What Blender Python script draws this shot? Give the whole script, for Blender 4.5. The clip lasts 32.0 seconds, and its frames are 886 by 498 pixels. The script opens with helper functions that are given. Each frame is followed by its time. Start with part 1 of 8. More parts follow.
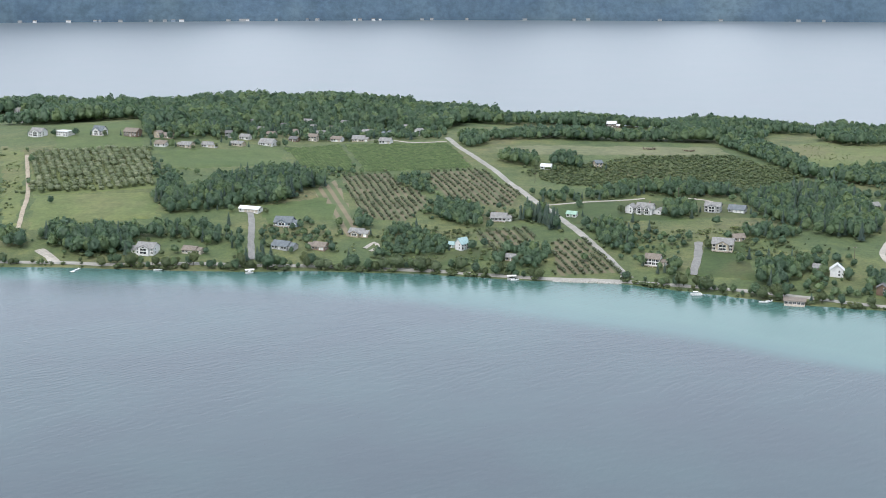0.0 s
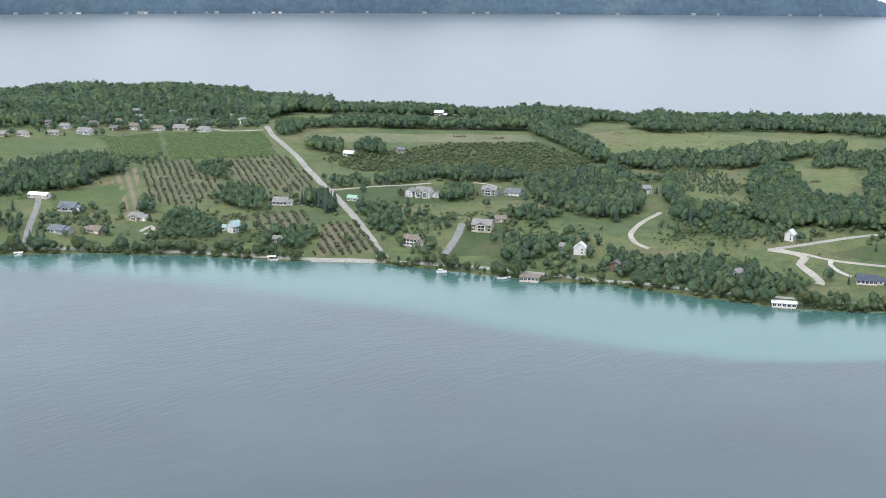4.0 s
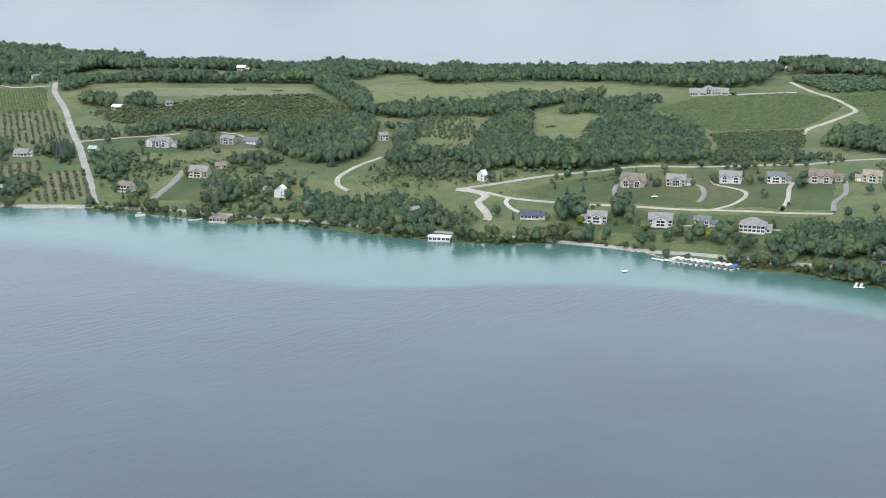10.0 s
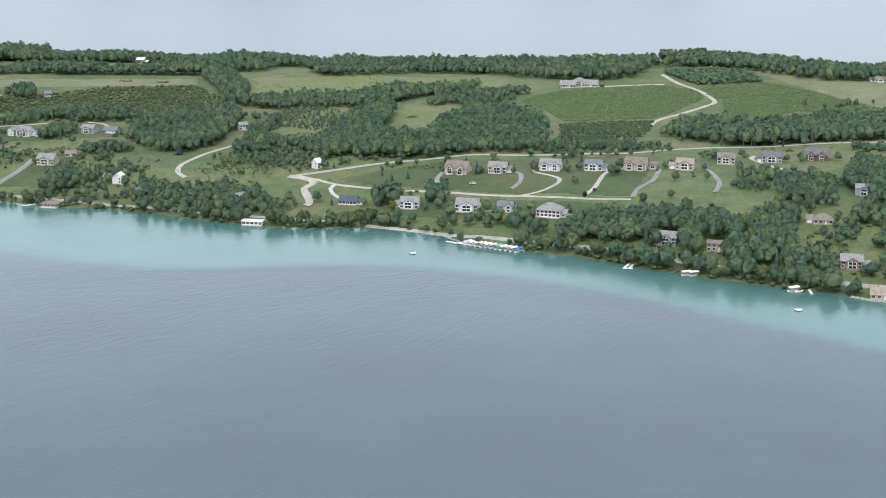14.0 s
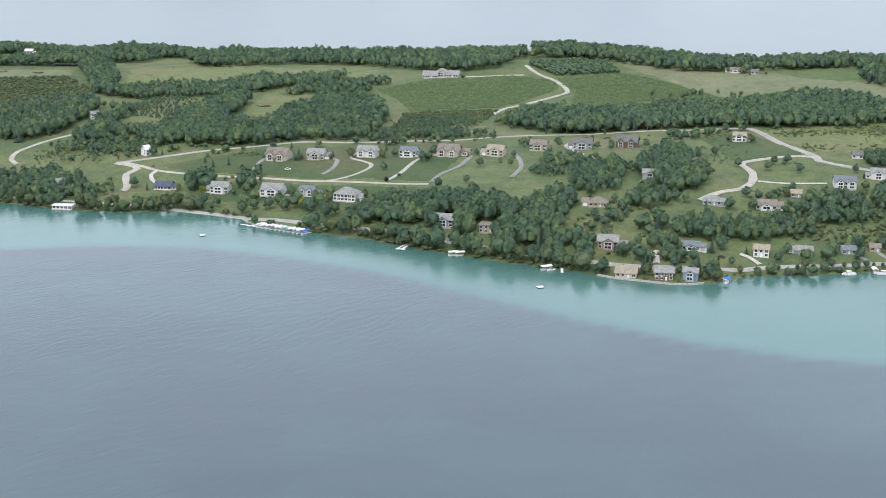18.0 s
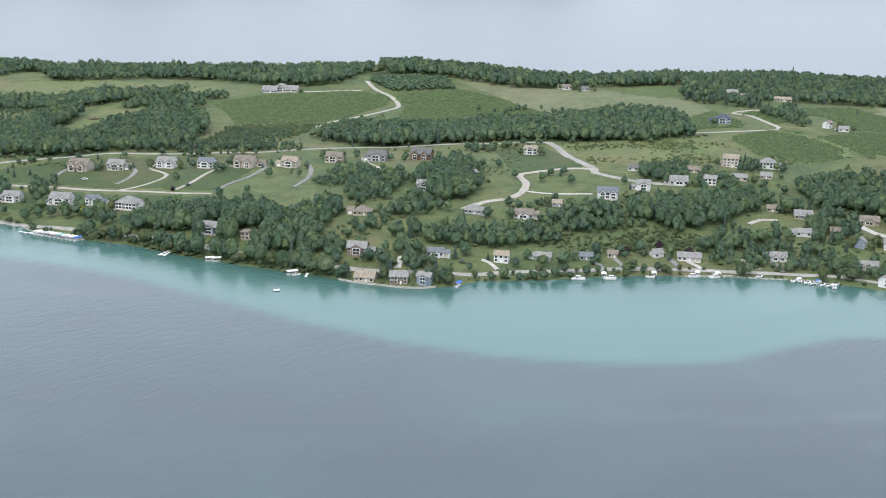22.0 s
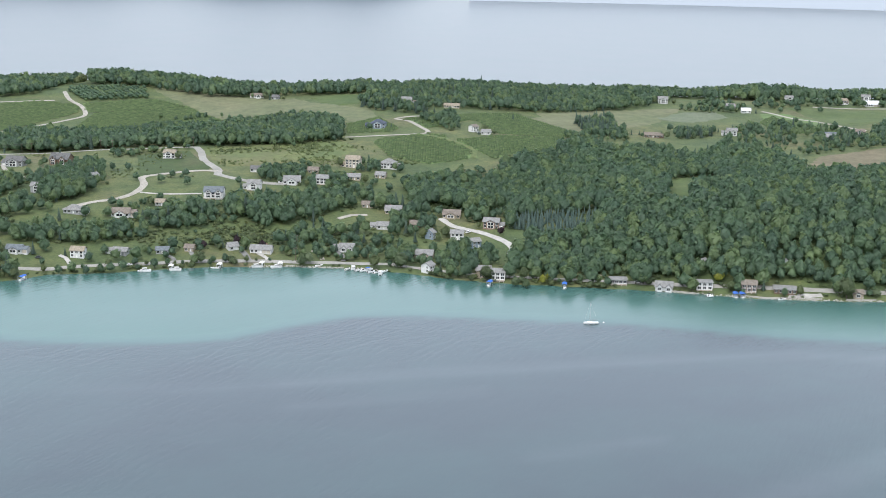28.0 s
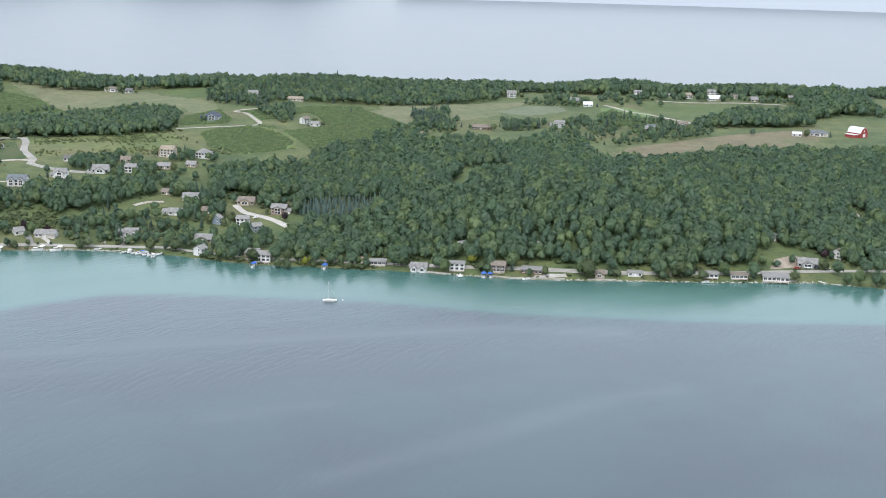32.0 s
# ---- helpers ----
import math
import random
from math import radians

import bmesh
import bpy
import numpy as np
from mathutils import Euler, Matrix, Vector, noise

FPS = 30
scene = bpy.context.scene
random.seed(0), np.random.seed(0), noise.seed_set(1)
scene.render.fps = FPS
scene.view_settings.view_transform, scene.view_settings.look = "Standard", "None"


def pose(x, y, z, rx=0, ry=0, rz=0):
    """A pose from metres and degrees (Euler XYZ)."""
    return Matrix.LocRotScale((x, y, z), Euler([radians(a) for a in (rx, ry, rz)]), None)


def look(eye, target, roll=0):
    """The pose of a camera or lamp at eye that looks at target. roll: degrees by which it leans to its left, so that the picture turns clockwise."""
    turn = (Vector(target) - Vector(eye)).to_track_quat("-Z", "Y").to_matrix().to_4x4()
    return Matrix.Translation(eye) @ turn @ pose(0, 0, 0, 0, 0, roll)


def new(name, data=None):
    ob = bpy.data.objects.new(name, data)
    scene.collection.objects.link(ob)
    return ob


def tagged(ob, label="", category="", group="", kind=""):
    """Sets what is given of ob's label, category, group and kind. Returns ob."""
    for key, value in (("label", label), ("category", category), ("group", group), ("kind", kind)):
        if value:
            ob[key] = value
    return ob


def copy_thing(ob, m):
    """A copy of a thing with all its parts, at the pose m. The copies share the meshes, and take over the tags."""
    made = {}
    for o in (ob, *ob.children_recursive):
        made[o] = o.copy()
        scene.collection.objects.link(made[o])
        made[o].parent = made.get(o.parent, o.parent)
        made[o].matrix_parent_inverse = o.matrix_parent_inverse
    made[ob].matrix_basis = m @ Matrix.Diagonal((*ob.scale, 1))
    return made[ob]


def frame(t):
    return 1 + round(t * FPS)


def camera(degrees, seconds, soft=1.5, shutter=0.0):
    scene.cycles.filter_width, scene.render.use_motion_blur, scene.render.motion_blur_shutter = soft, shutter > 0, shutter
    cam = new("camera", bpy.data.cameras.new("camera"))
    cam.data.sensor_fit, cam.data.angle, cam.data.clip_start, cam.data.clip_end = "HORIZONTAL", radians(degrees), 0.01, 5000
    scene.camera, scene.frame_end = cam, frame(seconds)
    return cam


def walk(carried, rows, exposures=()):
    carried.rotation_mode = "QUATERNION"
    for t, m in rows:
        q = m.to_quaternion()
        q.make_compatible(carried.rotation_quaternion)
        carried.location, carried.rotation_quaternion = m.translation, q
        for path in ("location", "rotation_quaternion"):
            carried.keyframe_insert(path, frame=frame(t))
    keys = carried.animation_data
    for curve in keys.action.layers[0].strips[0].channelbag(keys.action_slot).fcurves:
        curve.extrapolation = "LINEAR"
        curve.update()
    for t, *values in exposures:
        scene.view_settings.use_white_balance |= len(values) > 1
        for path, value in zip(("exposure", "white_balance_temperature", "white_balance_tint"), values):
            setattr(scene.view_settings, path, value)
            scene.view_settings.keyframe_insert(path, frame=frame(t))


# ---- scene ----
cam = camera(37.4, 32.0, soft=0.9)
PATH = [
    (0, (-0.15, 1.26, 204.13), (-0.65, 196.66, 161.43), 0.3),
    (0.5, (15.82, -3.06, 204.14), (16.02, 192.24, 160.94), 0.3),
    (1, (30.97, -7.61, 203.71), (32.67, 187.59, 160.21), 0.2),
    (1.5, (45.58, -11.94, 203.47), (48.98, 183.26, 159.97), 0.2),
    (2, (59.98, -16.92, 203.20), (65.28, 178.18, 159.80), 0.2),
    (2.5, (74.89, -22.56, 203.45), (82.09, 172.64, 160.35), 0.3),
    (3, (89.02, -27.87, 203.93), (97.52, 167.23, 160.73), 0.3),
    (3.5, (103.19, -33.10, 203.86), (112.29, 162.00, 160.56), 0.4),
    (5.5, (161.49, -54.46, 205.19), (172.79, 140.04, 160.19), 0.5),
    (6, (175.87, -60.45, 205.00), (188.27, 133.95, 159.50), 0.4),
    (6.5, (191.08, -66.92, 204.96), (205.28, 127.18, 159.06), 0.3),
    (7, (206.29, -71.38, 204.63), (221.69, 122.62, 158.33), 0.2),
    (7.5, (220.43, -76.45, 204.59), (236.43, 117.25, 157.69), 0.2),
    (8, (235.07, -81.83, 204.68), (251.07, 111.77, 156.98), 0.0),
    (8.5, (249.94, -87.58, 204.27), (265.94, 105.82, 155.97), -0.1),
    (9, (264.80, -92.79, 204.02), (280.80, 100.41, 155.02), -0.1),
    (9.5, (279.92, -97.87, 203.90), (296.02, 95.23, 154.50), -0.1),
    (10, (294.74, -104.09, 203.95), (310.84, 89.01, 154.45), -0.1),
    (10.5, (309.42, -109.41, 204.25), (325.62, 83.69, 154.75), -0.1),
    (11, (324.06, -115.08, 204.68), (340.26, 78.02, 155.28), -0.1),
    (11.5, (339.51, -120.74, 204.46), (355.91, 72.36, 155.06), -0.0),
    (12, (354.57, -125.70, 204.38), (371.07, 67.40, 154.98), 0.0),
    (12.5, (369.52, -131.77, 204.50), (386.02, 61.33, 155.10), 0.0),
    (13, (384.32, -137.30, 204.40), (400.82, 55.70, 154.90), -0.0),
    (13.5, (399.57, -143.20, 204.77), (415.97, 49.80, 154.87), 0.0),
    (14, (414.56, -148.83, 204.86), (431.16, 43.97, 154.66), 0.0),
    (14.5, (429.40, -154.49, 204.80), (446.30, 38.21, 154.40), 0.2),
    (16.5, (490.47, -176.58, 206.20), (508.47, 16.02, 155.20), 0.2),
    (17, (506.26, -181.71, 205.62), (524.46, 10.89, 154.62), 0.1),
    (17.5, (521.64, -187.61, 205.32), (540.04, 4.99, 154.42), 0.1),
    (18, (537.04, -193.01, 205.49), (555.84, -0.51, 154.39), 0.1),
    (18.5, (552.15, -198.86, 206.09), (571.55, -6.46, 155.09), 0.2),
    (19, (566.95, -205.30, 207.01), (587.35, -12.90, 156.41), 0.3),
    (19.5, (581.69, -210.38, 207.69), (602.69, -17.98, 157.49), 0.3),
    (20, (596.85, -216.51, 207.59), (618.55, -24.11, 157.59), 0.4),
    (20.5, (611.52, -222.41, 207.57), (634.22, -30.01, 158.07), 0.5),
    (21, (626.51, -228.71, 207.49), (650.51, -36.31, 158.49), 0.5),
    (21.5, (641.39, -234.70, 207.39), (666.39, -42.30, 158.79), 0.6),
    (22, (655.83, -241.21, 207.72), (681.73, -48.91, 159.32), 0.7),
    (22.5, (670.63, -247.86, 207.51), (697.93, -55.66, 159.51), 0.8),
    (23, (685.23, -254.22, 207.55), (714.53, -62.22, 159.85), 0.9),
    (23.5, (699.82, -261.29, 208.40), (731.42, -69.49, 161.10), 0.9),
    (24, (714.14, -268.39, 208.05), (747.74, -76.89, 161.25), 1.0),
    (24.5, (728.55, -275.94, 208.71), (763.95, -84.64, 162.21), 1.1),
    (25, (743.71, -284.24, 209.00), (780.41, -93.24, 162.60), 1.0),
    (25.5, (757.98, -292.27, 209.61), (795.88, -101.37, 163.51), 1.0),
    (26, (772.71, -300.96, 209.94), (812.81, -110.46, 163.94), 1.1),
    (26.5, (787.39, -308.53, 209.74), (829.79, -118.53, 163.94), 1.1),
    (28.5, (844.64, -341.40, 209.66), (891.84, -152.50, 163.86), 1.1),
    (29, (859.12, -350.25, 209.93), (907.12, -161.55, 164.23), 1.2),
    (29.5, (873.84, -358.66, 210.03), (922.54, -170.16, 164.23), 1.2),
    (30, (888.53, -367.97, 209.64), (938.03, -179.67, 164.04), 1.2),
    (30.5, (902.66, -376.30, 210.20), (953.16, -188.20, 164.60), 1.3),
    (31, (917.07, -386.42, 210.38), (968.17, -198.52, 164.98), 1.2),
    (31.5, (931.69, -395.10, 211.04), (983.19, -207.30, 165.54), 1.2),
    (32, (946.19, -404.71, 211.22), (997.99, -217.01, 165.32), 1.3),
]
walk(cam, [(t, look(eye, target, roll)) for t, eye, target, roll in PATH], [(0.0, 1.14, 6270, 10), (32.0, 1.14, 6270, 10)])

# ---------------------------------------------------------------- sky and sun: a bright overcast
world = bpy.data.worlds.new("overcast_sky")
scene.world = world
world.use_nodes = True
wn, wl = world.node_tree.nodes, world.node_tree.links
sky = wn.new("ShaderNodeTexSky")
sky.sky_type = 'NISHITA'
sky.sun_disc = False
sky.sun_elevation, sky.sun_rotation = radians(60), radians(215)
sky.air_density, sky.dust_density, sky.ozone_density = 1.0, 4.0, 1.0
veil = wn.new("ShaderNodeMix")  # an even cloud layer over the clear sky
veil.data_type = 'RGBA'
veil.inputs[0].default_value = 0.72
veil.inputs[7].default_value = (4.1, 4.3, 4.55, 1)
wl.new(sky.outputs[0], veil.inputs[6])
wl.new(veil.outputs[2], wn["Background"].inputs[0])
wn["Background"].inputs[1].default_value = 0.163
sun = new("sun", bpy.data.lights.new("sun", 'SUN'))
sun.data.energy, sun.data.angle, sun.data.color = 0.65, radians(35), (1.0, 0.98, 0.95)
sun.matrix_world = look((-287, -410, 866), (0, 0, 0))

# ---------------------------------------------------------------- materials
def material(name, rough=0.8, metal=0.0):
    m = bpy.data.materials.new(name)
    m.use_nodes = True
    b = m.node_tree.nodes["Principled BSDF"]
    b.inputs["Roughness"].default_value, b.inputs["Metallic"].default_value = rough, metal
    return m, m.node_tree.nodes, m.node_tree.links, b


def noise_node(n, l, scale, detail=4.0, rough=0.55, stretch=None):
    tc = n.new("ShaderNodeTexCoord")
    t = n.new("ShaderNodeTexNoise")
    t.inputs["Scale"].default_value, t.inputs["Detail"].default_value, t.inputs["Roughness"].default_value = scale, detail, rough
    src = tc.outputs["Object"]
    if stretch:
        mp = n.new("ShaderNodeMapping")
        mp.vector_type = 'TEXTURE'
        mp.inputs["Scale"].default_value = tuple(1 / k for k in stretch[:3])
        mp.inputs["Rotation"].default_value = (0, 0, radians(stretch[3]))
        l.new(src, mp.inputs["Vector"])
        src = mp.outputs["Vector"]
    l.new(src, t.inputs["Vector"])
    return t.outputs["Fac"]


def ramp(n, l, fac, stops):
    r = n.new("ShaderNodeValToRGB")
    e = r.color_ramp.elements
    while len(e) < len(stops):
        e.new(0.5)
    for k, (p, c) in zip(e, stops):
        k.position, k.color = p, (*c, 1)
    l.new(fac, r.inputs["Fac"])
    return r.outputs["Color"]


def mix(n, l, fac, a, b, mode='MIX'):
    m = n.new("ShaderNodeMix")
    m.data_type, m.blend_type = 'RGBA', mode
    for sock, v in ((m.inputs[0], fac), (m.inputs[6], a), (m.inputs[7], b)):
        if isinstance(v, (int, float)):
            sock.default_value = v
        elif isinstance(v, tuple):
            sock.default_value = (*v, 1)
        else:
            l.new(v, sock)
    return m.outputs[2]


def bump(n, l, b, fac, strength, distance):
    k = n.new("ShaderNodeBump")
    k.inputs["Strength"].default_value, k.inputs["Distance"].default_value = strength, distance
    l.new(fac, k.inputs["Height"])
    l.new(k.outputs["Normal"], b.inputs["Normal"])


def mottled(name, dark, light, coarse, fine, rough=0.85, relief=0.0, depth=0.1, third=None):
    """A surface of two tones that vary at two scales."""
    m, n, l, b = material(name, rough)
    f1 = noise_node(n, l, coarse)
    f2 = noise_node(n, l, fine, 6, 0.65)
    c = ramp(n, l, f1, [(0.32, dark), (0.68, light)])
    if third:
        c = mix(n, l, ramp(n, l, noise_node(n, l, coarse * 0.4, 3), [(0.5, (0, 0, 0)), (0.66, (1, 1, 1))]), c, third)
    c = mix(n, l, 0.55, c, ramp(n, l, f2, [(0.25, (0.5, 0.5, 0.5)), (0.75, (1.45, 1.45, 1.4))]), 'MULTIPLY')
    f3 = noise_node(n, l, math.sqrt(coarse * fine), 5, 0.6)
    c = mix(n, l, 0.4, c, ramp(n, l, f3, [(0.32, (0.62, 0.66, 0.62)), (0.5, (1, 1, 1)), (0.68, (1.38, 1.3, 1.25))]), 'MULTIPLY')
    l.new(c, b.inputs["Base Color"])
    if relief:
        bump(n, l, b, f2, relief, depth)
    return m


def striped(name, dark, light, width, angle, rough=0.9):
    """Mown or planted stripes, with a little unevenness."""
    m, n, l, b = material(name, rough)
    tc = n.new("ShaderNodeTexCoord")
    mp = n.new("ShaderNodeMapping")
    mp.inputs["Rotation"].default_value = (0, 0, radians(angle))
    l.new(tc.outputs["Object"], mp.inputs["Vector"])
    w = n.new("ShaderNodeTexWave")
    w.inputs["Scale"].default_value = 0.314 / width
    w.inputs["Distortion"].default_value = 0.6
    w.inputs["Detail Scale"].default_value = 0.6
    l.new(mp.outputs["Vector"], w.inputs["Vector"])
    c = ramp(n, l, w.outputs["Fac"], [(0.3, dark), (0.7, light)])
    c = mix(n, l, 0.6, c, ramp(n, l, noise_node(n, l, 0.06, 5), [(0.3, (0.65, 0.68, 0.65)), (0.7, (1.3, 1.25, 1.2))]), 'MULTIPLY')
    l.new(c, b.inputs["Base Color"])
    return m




def wild_grass(name):
    """Rough grassland: green, yellow and brown drifts, with tufts and weeds a step or two across."""
    m, n, l, b = material(name, 0.92)
    c = ramp(n, l, noise_node(n, l, 0.013, 5, 0.6), [(0.3, (0.048, 0.077, 0.029)), (0.45, (0.070, 0.098, 0.034)), (0.58, (0.093, 0.109, 0.041)), (0.72, (0.114, 0.106, 0.055))])
    c = mix(n, l, 0.75, c, ramp(n, l, noise_node(n, l, 0.075, 5, 0.65), [(0.3, (0.55, 0.66, 0.6)), (0.5, (1, 1, 1)), (0.7, (1.42, 1.3, 1.2))]), 'MULTIPLY')
    tufts = noise_node(n, l, 0.42, 6, 0.7)
    c = mix(n, l, 0.7, c, ramp(n, l, tufts, [(0.3, (0.45, 0.52, 0.48)), (0.5, (1, 1, 1)), (0.7, (1.45, 1.38, 1.25))]), 'MULTIPLY')
    l.new(c, b.inputs["Base Color"])
    bump(n, l, b, tufts, 0.6, 0.5)
    return m


GRASS = wild_grass("rough_grass")
LAWN = mottled("mown_lawn", (0.033, 0.060, 0.015), (0.047, 0.074, 0.020), 0.03, 0.5, 0.9, third=(0.071, 0.077, 0.029))
MEADOW = mottled("dry_meadow", (0.082, 0.114, 0.036), (0.117, 0.138, 0.046), 0.025, 0.3, 0.92, 0.3, 0.3, third=(0.120, 0.122, 0.052))
HAY = mottled("pale_hayfield", (0.104, 0.123, 0.058), (0.139, 0.144, 0.078), 0.012, 0.15, 0.92)
PASTURE = mottled("green_pasture", (0.054, 0.089, 0.023), (0.076, 0.104, 0.032), 0.02, 0.4, 0.9)
ROW_SOIL = striped("orchard_alleys", (0.128, 0.113, 0.070), (0.092, 0.108, 0.050), 5.6, -14)
STRIPS = striped("ploughed_strips", (0.165, 0.140, 0.090), (0.088, 0.112, 0.046), 7.5, -14)
VINES_SOIL = striped("vineyard_alleys", (0.110, 0.166, 0.055), (0.086, 0.139, 0.044), 2.6, 75)
LAVENDER = mottled("blue_grey_crop", (0.1, 0.128, 0.068), (0.118, 0.14, 0.09), 0.05, 0.5)
ASPHALT = mottled("worn_asphalt", (0.235, 0.228, 0.207), (0.300, 0.293, 0.270), 0.05, 1.2, 0.85)
DRIVE = mottled("dark_asphalt_drive", (0.16, 0.16, 0.155), (0.21, 0.21, 0.2), 0.08, 1.5, 0.85)
GRAVEL = mottled("pale_gravel", (0.279, 0.262, 0.228), (0.369, 0.345, 0.306), 0.08, 1.0, 0.95)
CONCRETE = mottled("pale_concrete", (0.34, 0.325, 0.3), (0.43, 0.415, 0.39), 0.2, 2.0, 0.8)
STONE = mottled("shore_boulders", (0.25, 0.24, 0.22), (0.45, 0.43, 0.4), 0.8, 4.0, 0.9)
TAN = mottled("tan_stubble", (0.118, 0.106, 0.062), (0.158, 0.136, 0.084), 0.018, 0.3, 0.92, 0.3, 0.3, third=(0.108, 0.118, 0.058))
SAND = mottled("bare_sandy_bank", (0.259, 0.218, 0.162), (0.338, 0.296, 0.230), 0.1, 1.0, 0.95)
PLOT = mottled("stony_building_plot", (0.2, 0.165, 0.13), (0.32, 0.28, 0.23), 0.12, 0.9, 0.95)
BARK = mottled("bark", (0.07, 0.055, 0.042), (0.13, 0.11, 0.09), 1.5, 8.0, 0.95)


def foliage(name, dark, light, tip):
    """Leaves: one tone a tree, with a finer change from leaf clump to leaf clump."""
    m, n, l, b = material(name, 0.52)
    at = n.new("ShaderNodeAttribute")
    at.attribute_name = "tint"
    oi = n.new("ShaderNodeObjectInfo")
    add = n.new("ShaderNodeMath")
    add.operation = 'ADD'
    l.new(at.outputs["Fac"], add.inputs[0])
    l.new(oi.outputs["Random"], add.inputs[1])
    fr = n.new("ShaderNodeMath")
    fr.operation = 'FRACT'
    l.new(add.outputs[0], fr.inputs[0])
    c = ramp(n, l, fr.outputs[0], [(0.0, dark), (0.65, light), (1.0, tip)])
    gi = n.new("ShaderNodeNewGeometry")
    c = mix(n, l, 0.6, c, ramp(n, l, gi.outputs["Random Per Island"], [(0.0, (0.72, 0.75, 0.75)), (1.0, (1.3, 1.27, 1.2))]), 'MULTIPLY')
    l.new(c, b.inputs["Base Color"])
    b.inputs["Specular IOR Level"].default_value = 0.5
    tr = n.new("ShaderNodeBsdfTranslucent")
    l.new(c, tr.inputs["Color"])
    ms = n.new("ShaderNodeMixShader")
    ms.inputs[0].default_value = 0.5
    l.new(b.outputs[0], ms.inputs[1])
    l.new(tr.outputs[0], ms.inputs[2])
    l.new(ms.outputs[0], n["Material Output"].inputs["Surface"])
    return m


LEAF = foliage("broad_leaves", (0.084, 0.146, 0.092), (0.116, 0.188, 0.102), (0.168, 0.236, 0.104))
NEEDLE = foliage("conifer_needles", (0.064, 0.109, 0.088), (0.081, 0.131, 0.099), (0.105, 0.155, 0.112))
BLUE_NEEDLE = foliage("blue_spruce_needles", (0.107, 0.170, 0.147), (0.130, 0.201, 0.172), (0.153, 0.226, 0.190))
APPLE_LEAF = foliage("orchard_leaves", (0.101, 0.131, 0.072), (0.125, 0.154, 0.086), (0.164, 0.184, 0.105))
OLIVE_LEAF = foliage("flowering_orchard_leaves", (0.170, 0.213, 0.111), (0.212, 0.252, 0.139), (0.276, 0.303, 0.188))
WILLOW_LEAF = foliage("willow_leaves", (0.101, 0.146, 0.069), (0.131, 0.177, 0.088), (0.161, 0.209, 0.113))
LIME_LEAF = foliage("yellow_green_leaves", (0.19, 0.22, 0.035), (0.24, 0.26, 0.04), (0.28, 0.3, 0.05))
PLUM_LEAF = foliage("purple_leaves", (0.032, 0.018, 0.024), (0.045, 0.025, 0.03), (0.06, 0.035, 0.04))
VINE_LEAF = foliage("vine_leaves", (0.123, 0.191, 0.077), (0.146, 0.215, 0.087), (0.179, 0.244, 0.105))
MEADOW_LEAF = foliage("meadow_bush_leaves", (0.138, 0.184, 0.076), (0.180, 0.224, 0.091), (0.234, 0.266, 0.114))
SHRUB_LEAF = foliage("shrub_leaves", (0.098, 0.136, 0.062), (0.127, 0.168, 0.073), (0.167, 0.201, 0.087))

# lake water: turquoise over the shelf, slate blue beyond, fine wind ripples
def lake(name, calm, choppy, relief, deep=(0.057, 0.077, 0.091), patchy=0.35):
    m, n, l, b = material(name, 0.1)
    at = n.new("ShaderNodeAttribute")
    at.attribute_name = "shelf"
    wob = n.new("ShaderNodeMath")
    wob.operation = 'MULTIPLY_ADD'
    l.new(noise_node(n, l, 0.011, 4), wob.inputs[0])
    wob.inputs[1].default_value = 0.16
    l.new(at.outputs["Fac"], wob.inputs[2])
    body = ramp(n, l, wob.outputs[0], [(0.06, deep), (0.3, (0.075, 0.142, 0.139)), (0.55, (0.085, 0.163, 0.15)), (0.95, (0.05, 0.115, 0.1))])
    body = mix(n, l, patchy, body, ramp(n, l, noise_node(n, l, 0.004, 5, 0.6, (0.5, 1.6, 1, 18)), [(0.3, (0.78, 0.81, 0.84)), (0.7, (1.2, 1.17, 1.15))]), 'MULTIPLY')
    b.inputs["IOR"].default_value = 1.33
    sl = n.new("ShaderNodeAttribute")
    sl.attribute_name = "slick_sheen"
    # smooth streaks: their brighter sky reflection is mixed in as paler body colour
    body = mix(n, l, sl.outputs["Fac"], body, (0.13, 0.15, 0.17))
    l.new(body, b.inputs["Base Color"])
    rg = ramp(n, l, noise_node(n, l, 0.006, 4, 0.6, (0.4, 1.5, 1, 18)), [(0.35, (calm,) * 3), (0.7, (choppy,) * 3)])
    l.new(rg, b.inputs["Roughness"])
    ripple = mix(n, l, 0.35, noise_node(n, l, 0.24, 4, 0.6, (0.4, 1.5, 1, 46)), noise_node(n, l, 0.05, 3, 0.5, (0.5, 1.4, 1, 35)))
    ripple = mix(n, l, sl.outputs["Fac"], ripple, (0.5, 0.5, 0.5))
    if relief:
        bump(n, l, b, ripple, relief, 0.9)
    return m


WATER = lake("lake_water", 0.11, 0.2, 0.3)
# back lake: rough from wind; body colour paled for sky sheen and haze
FAR_WATER = lake("ruffled_lake_paled_for_sheen", 0.28, 0.28, 0.0, (0.138, 0.156, 0.172), 0.0)

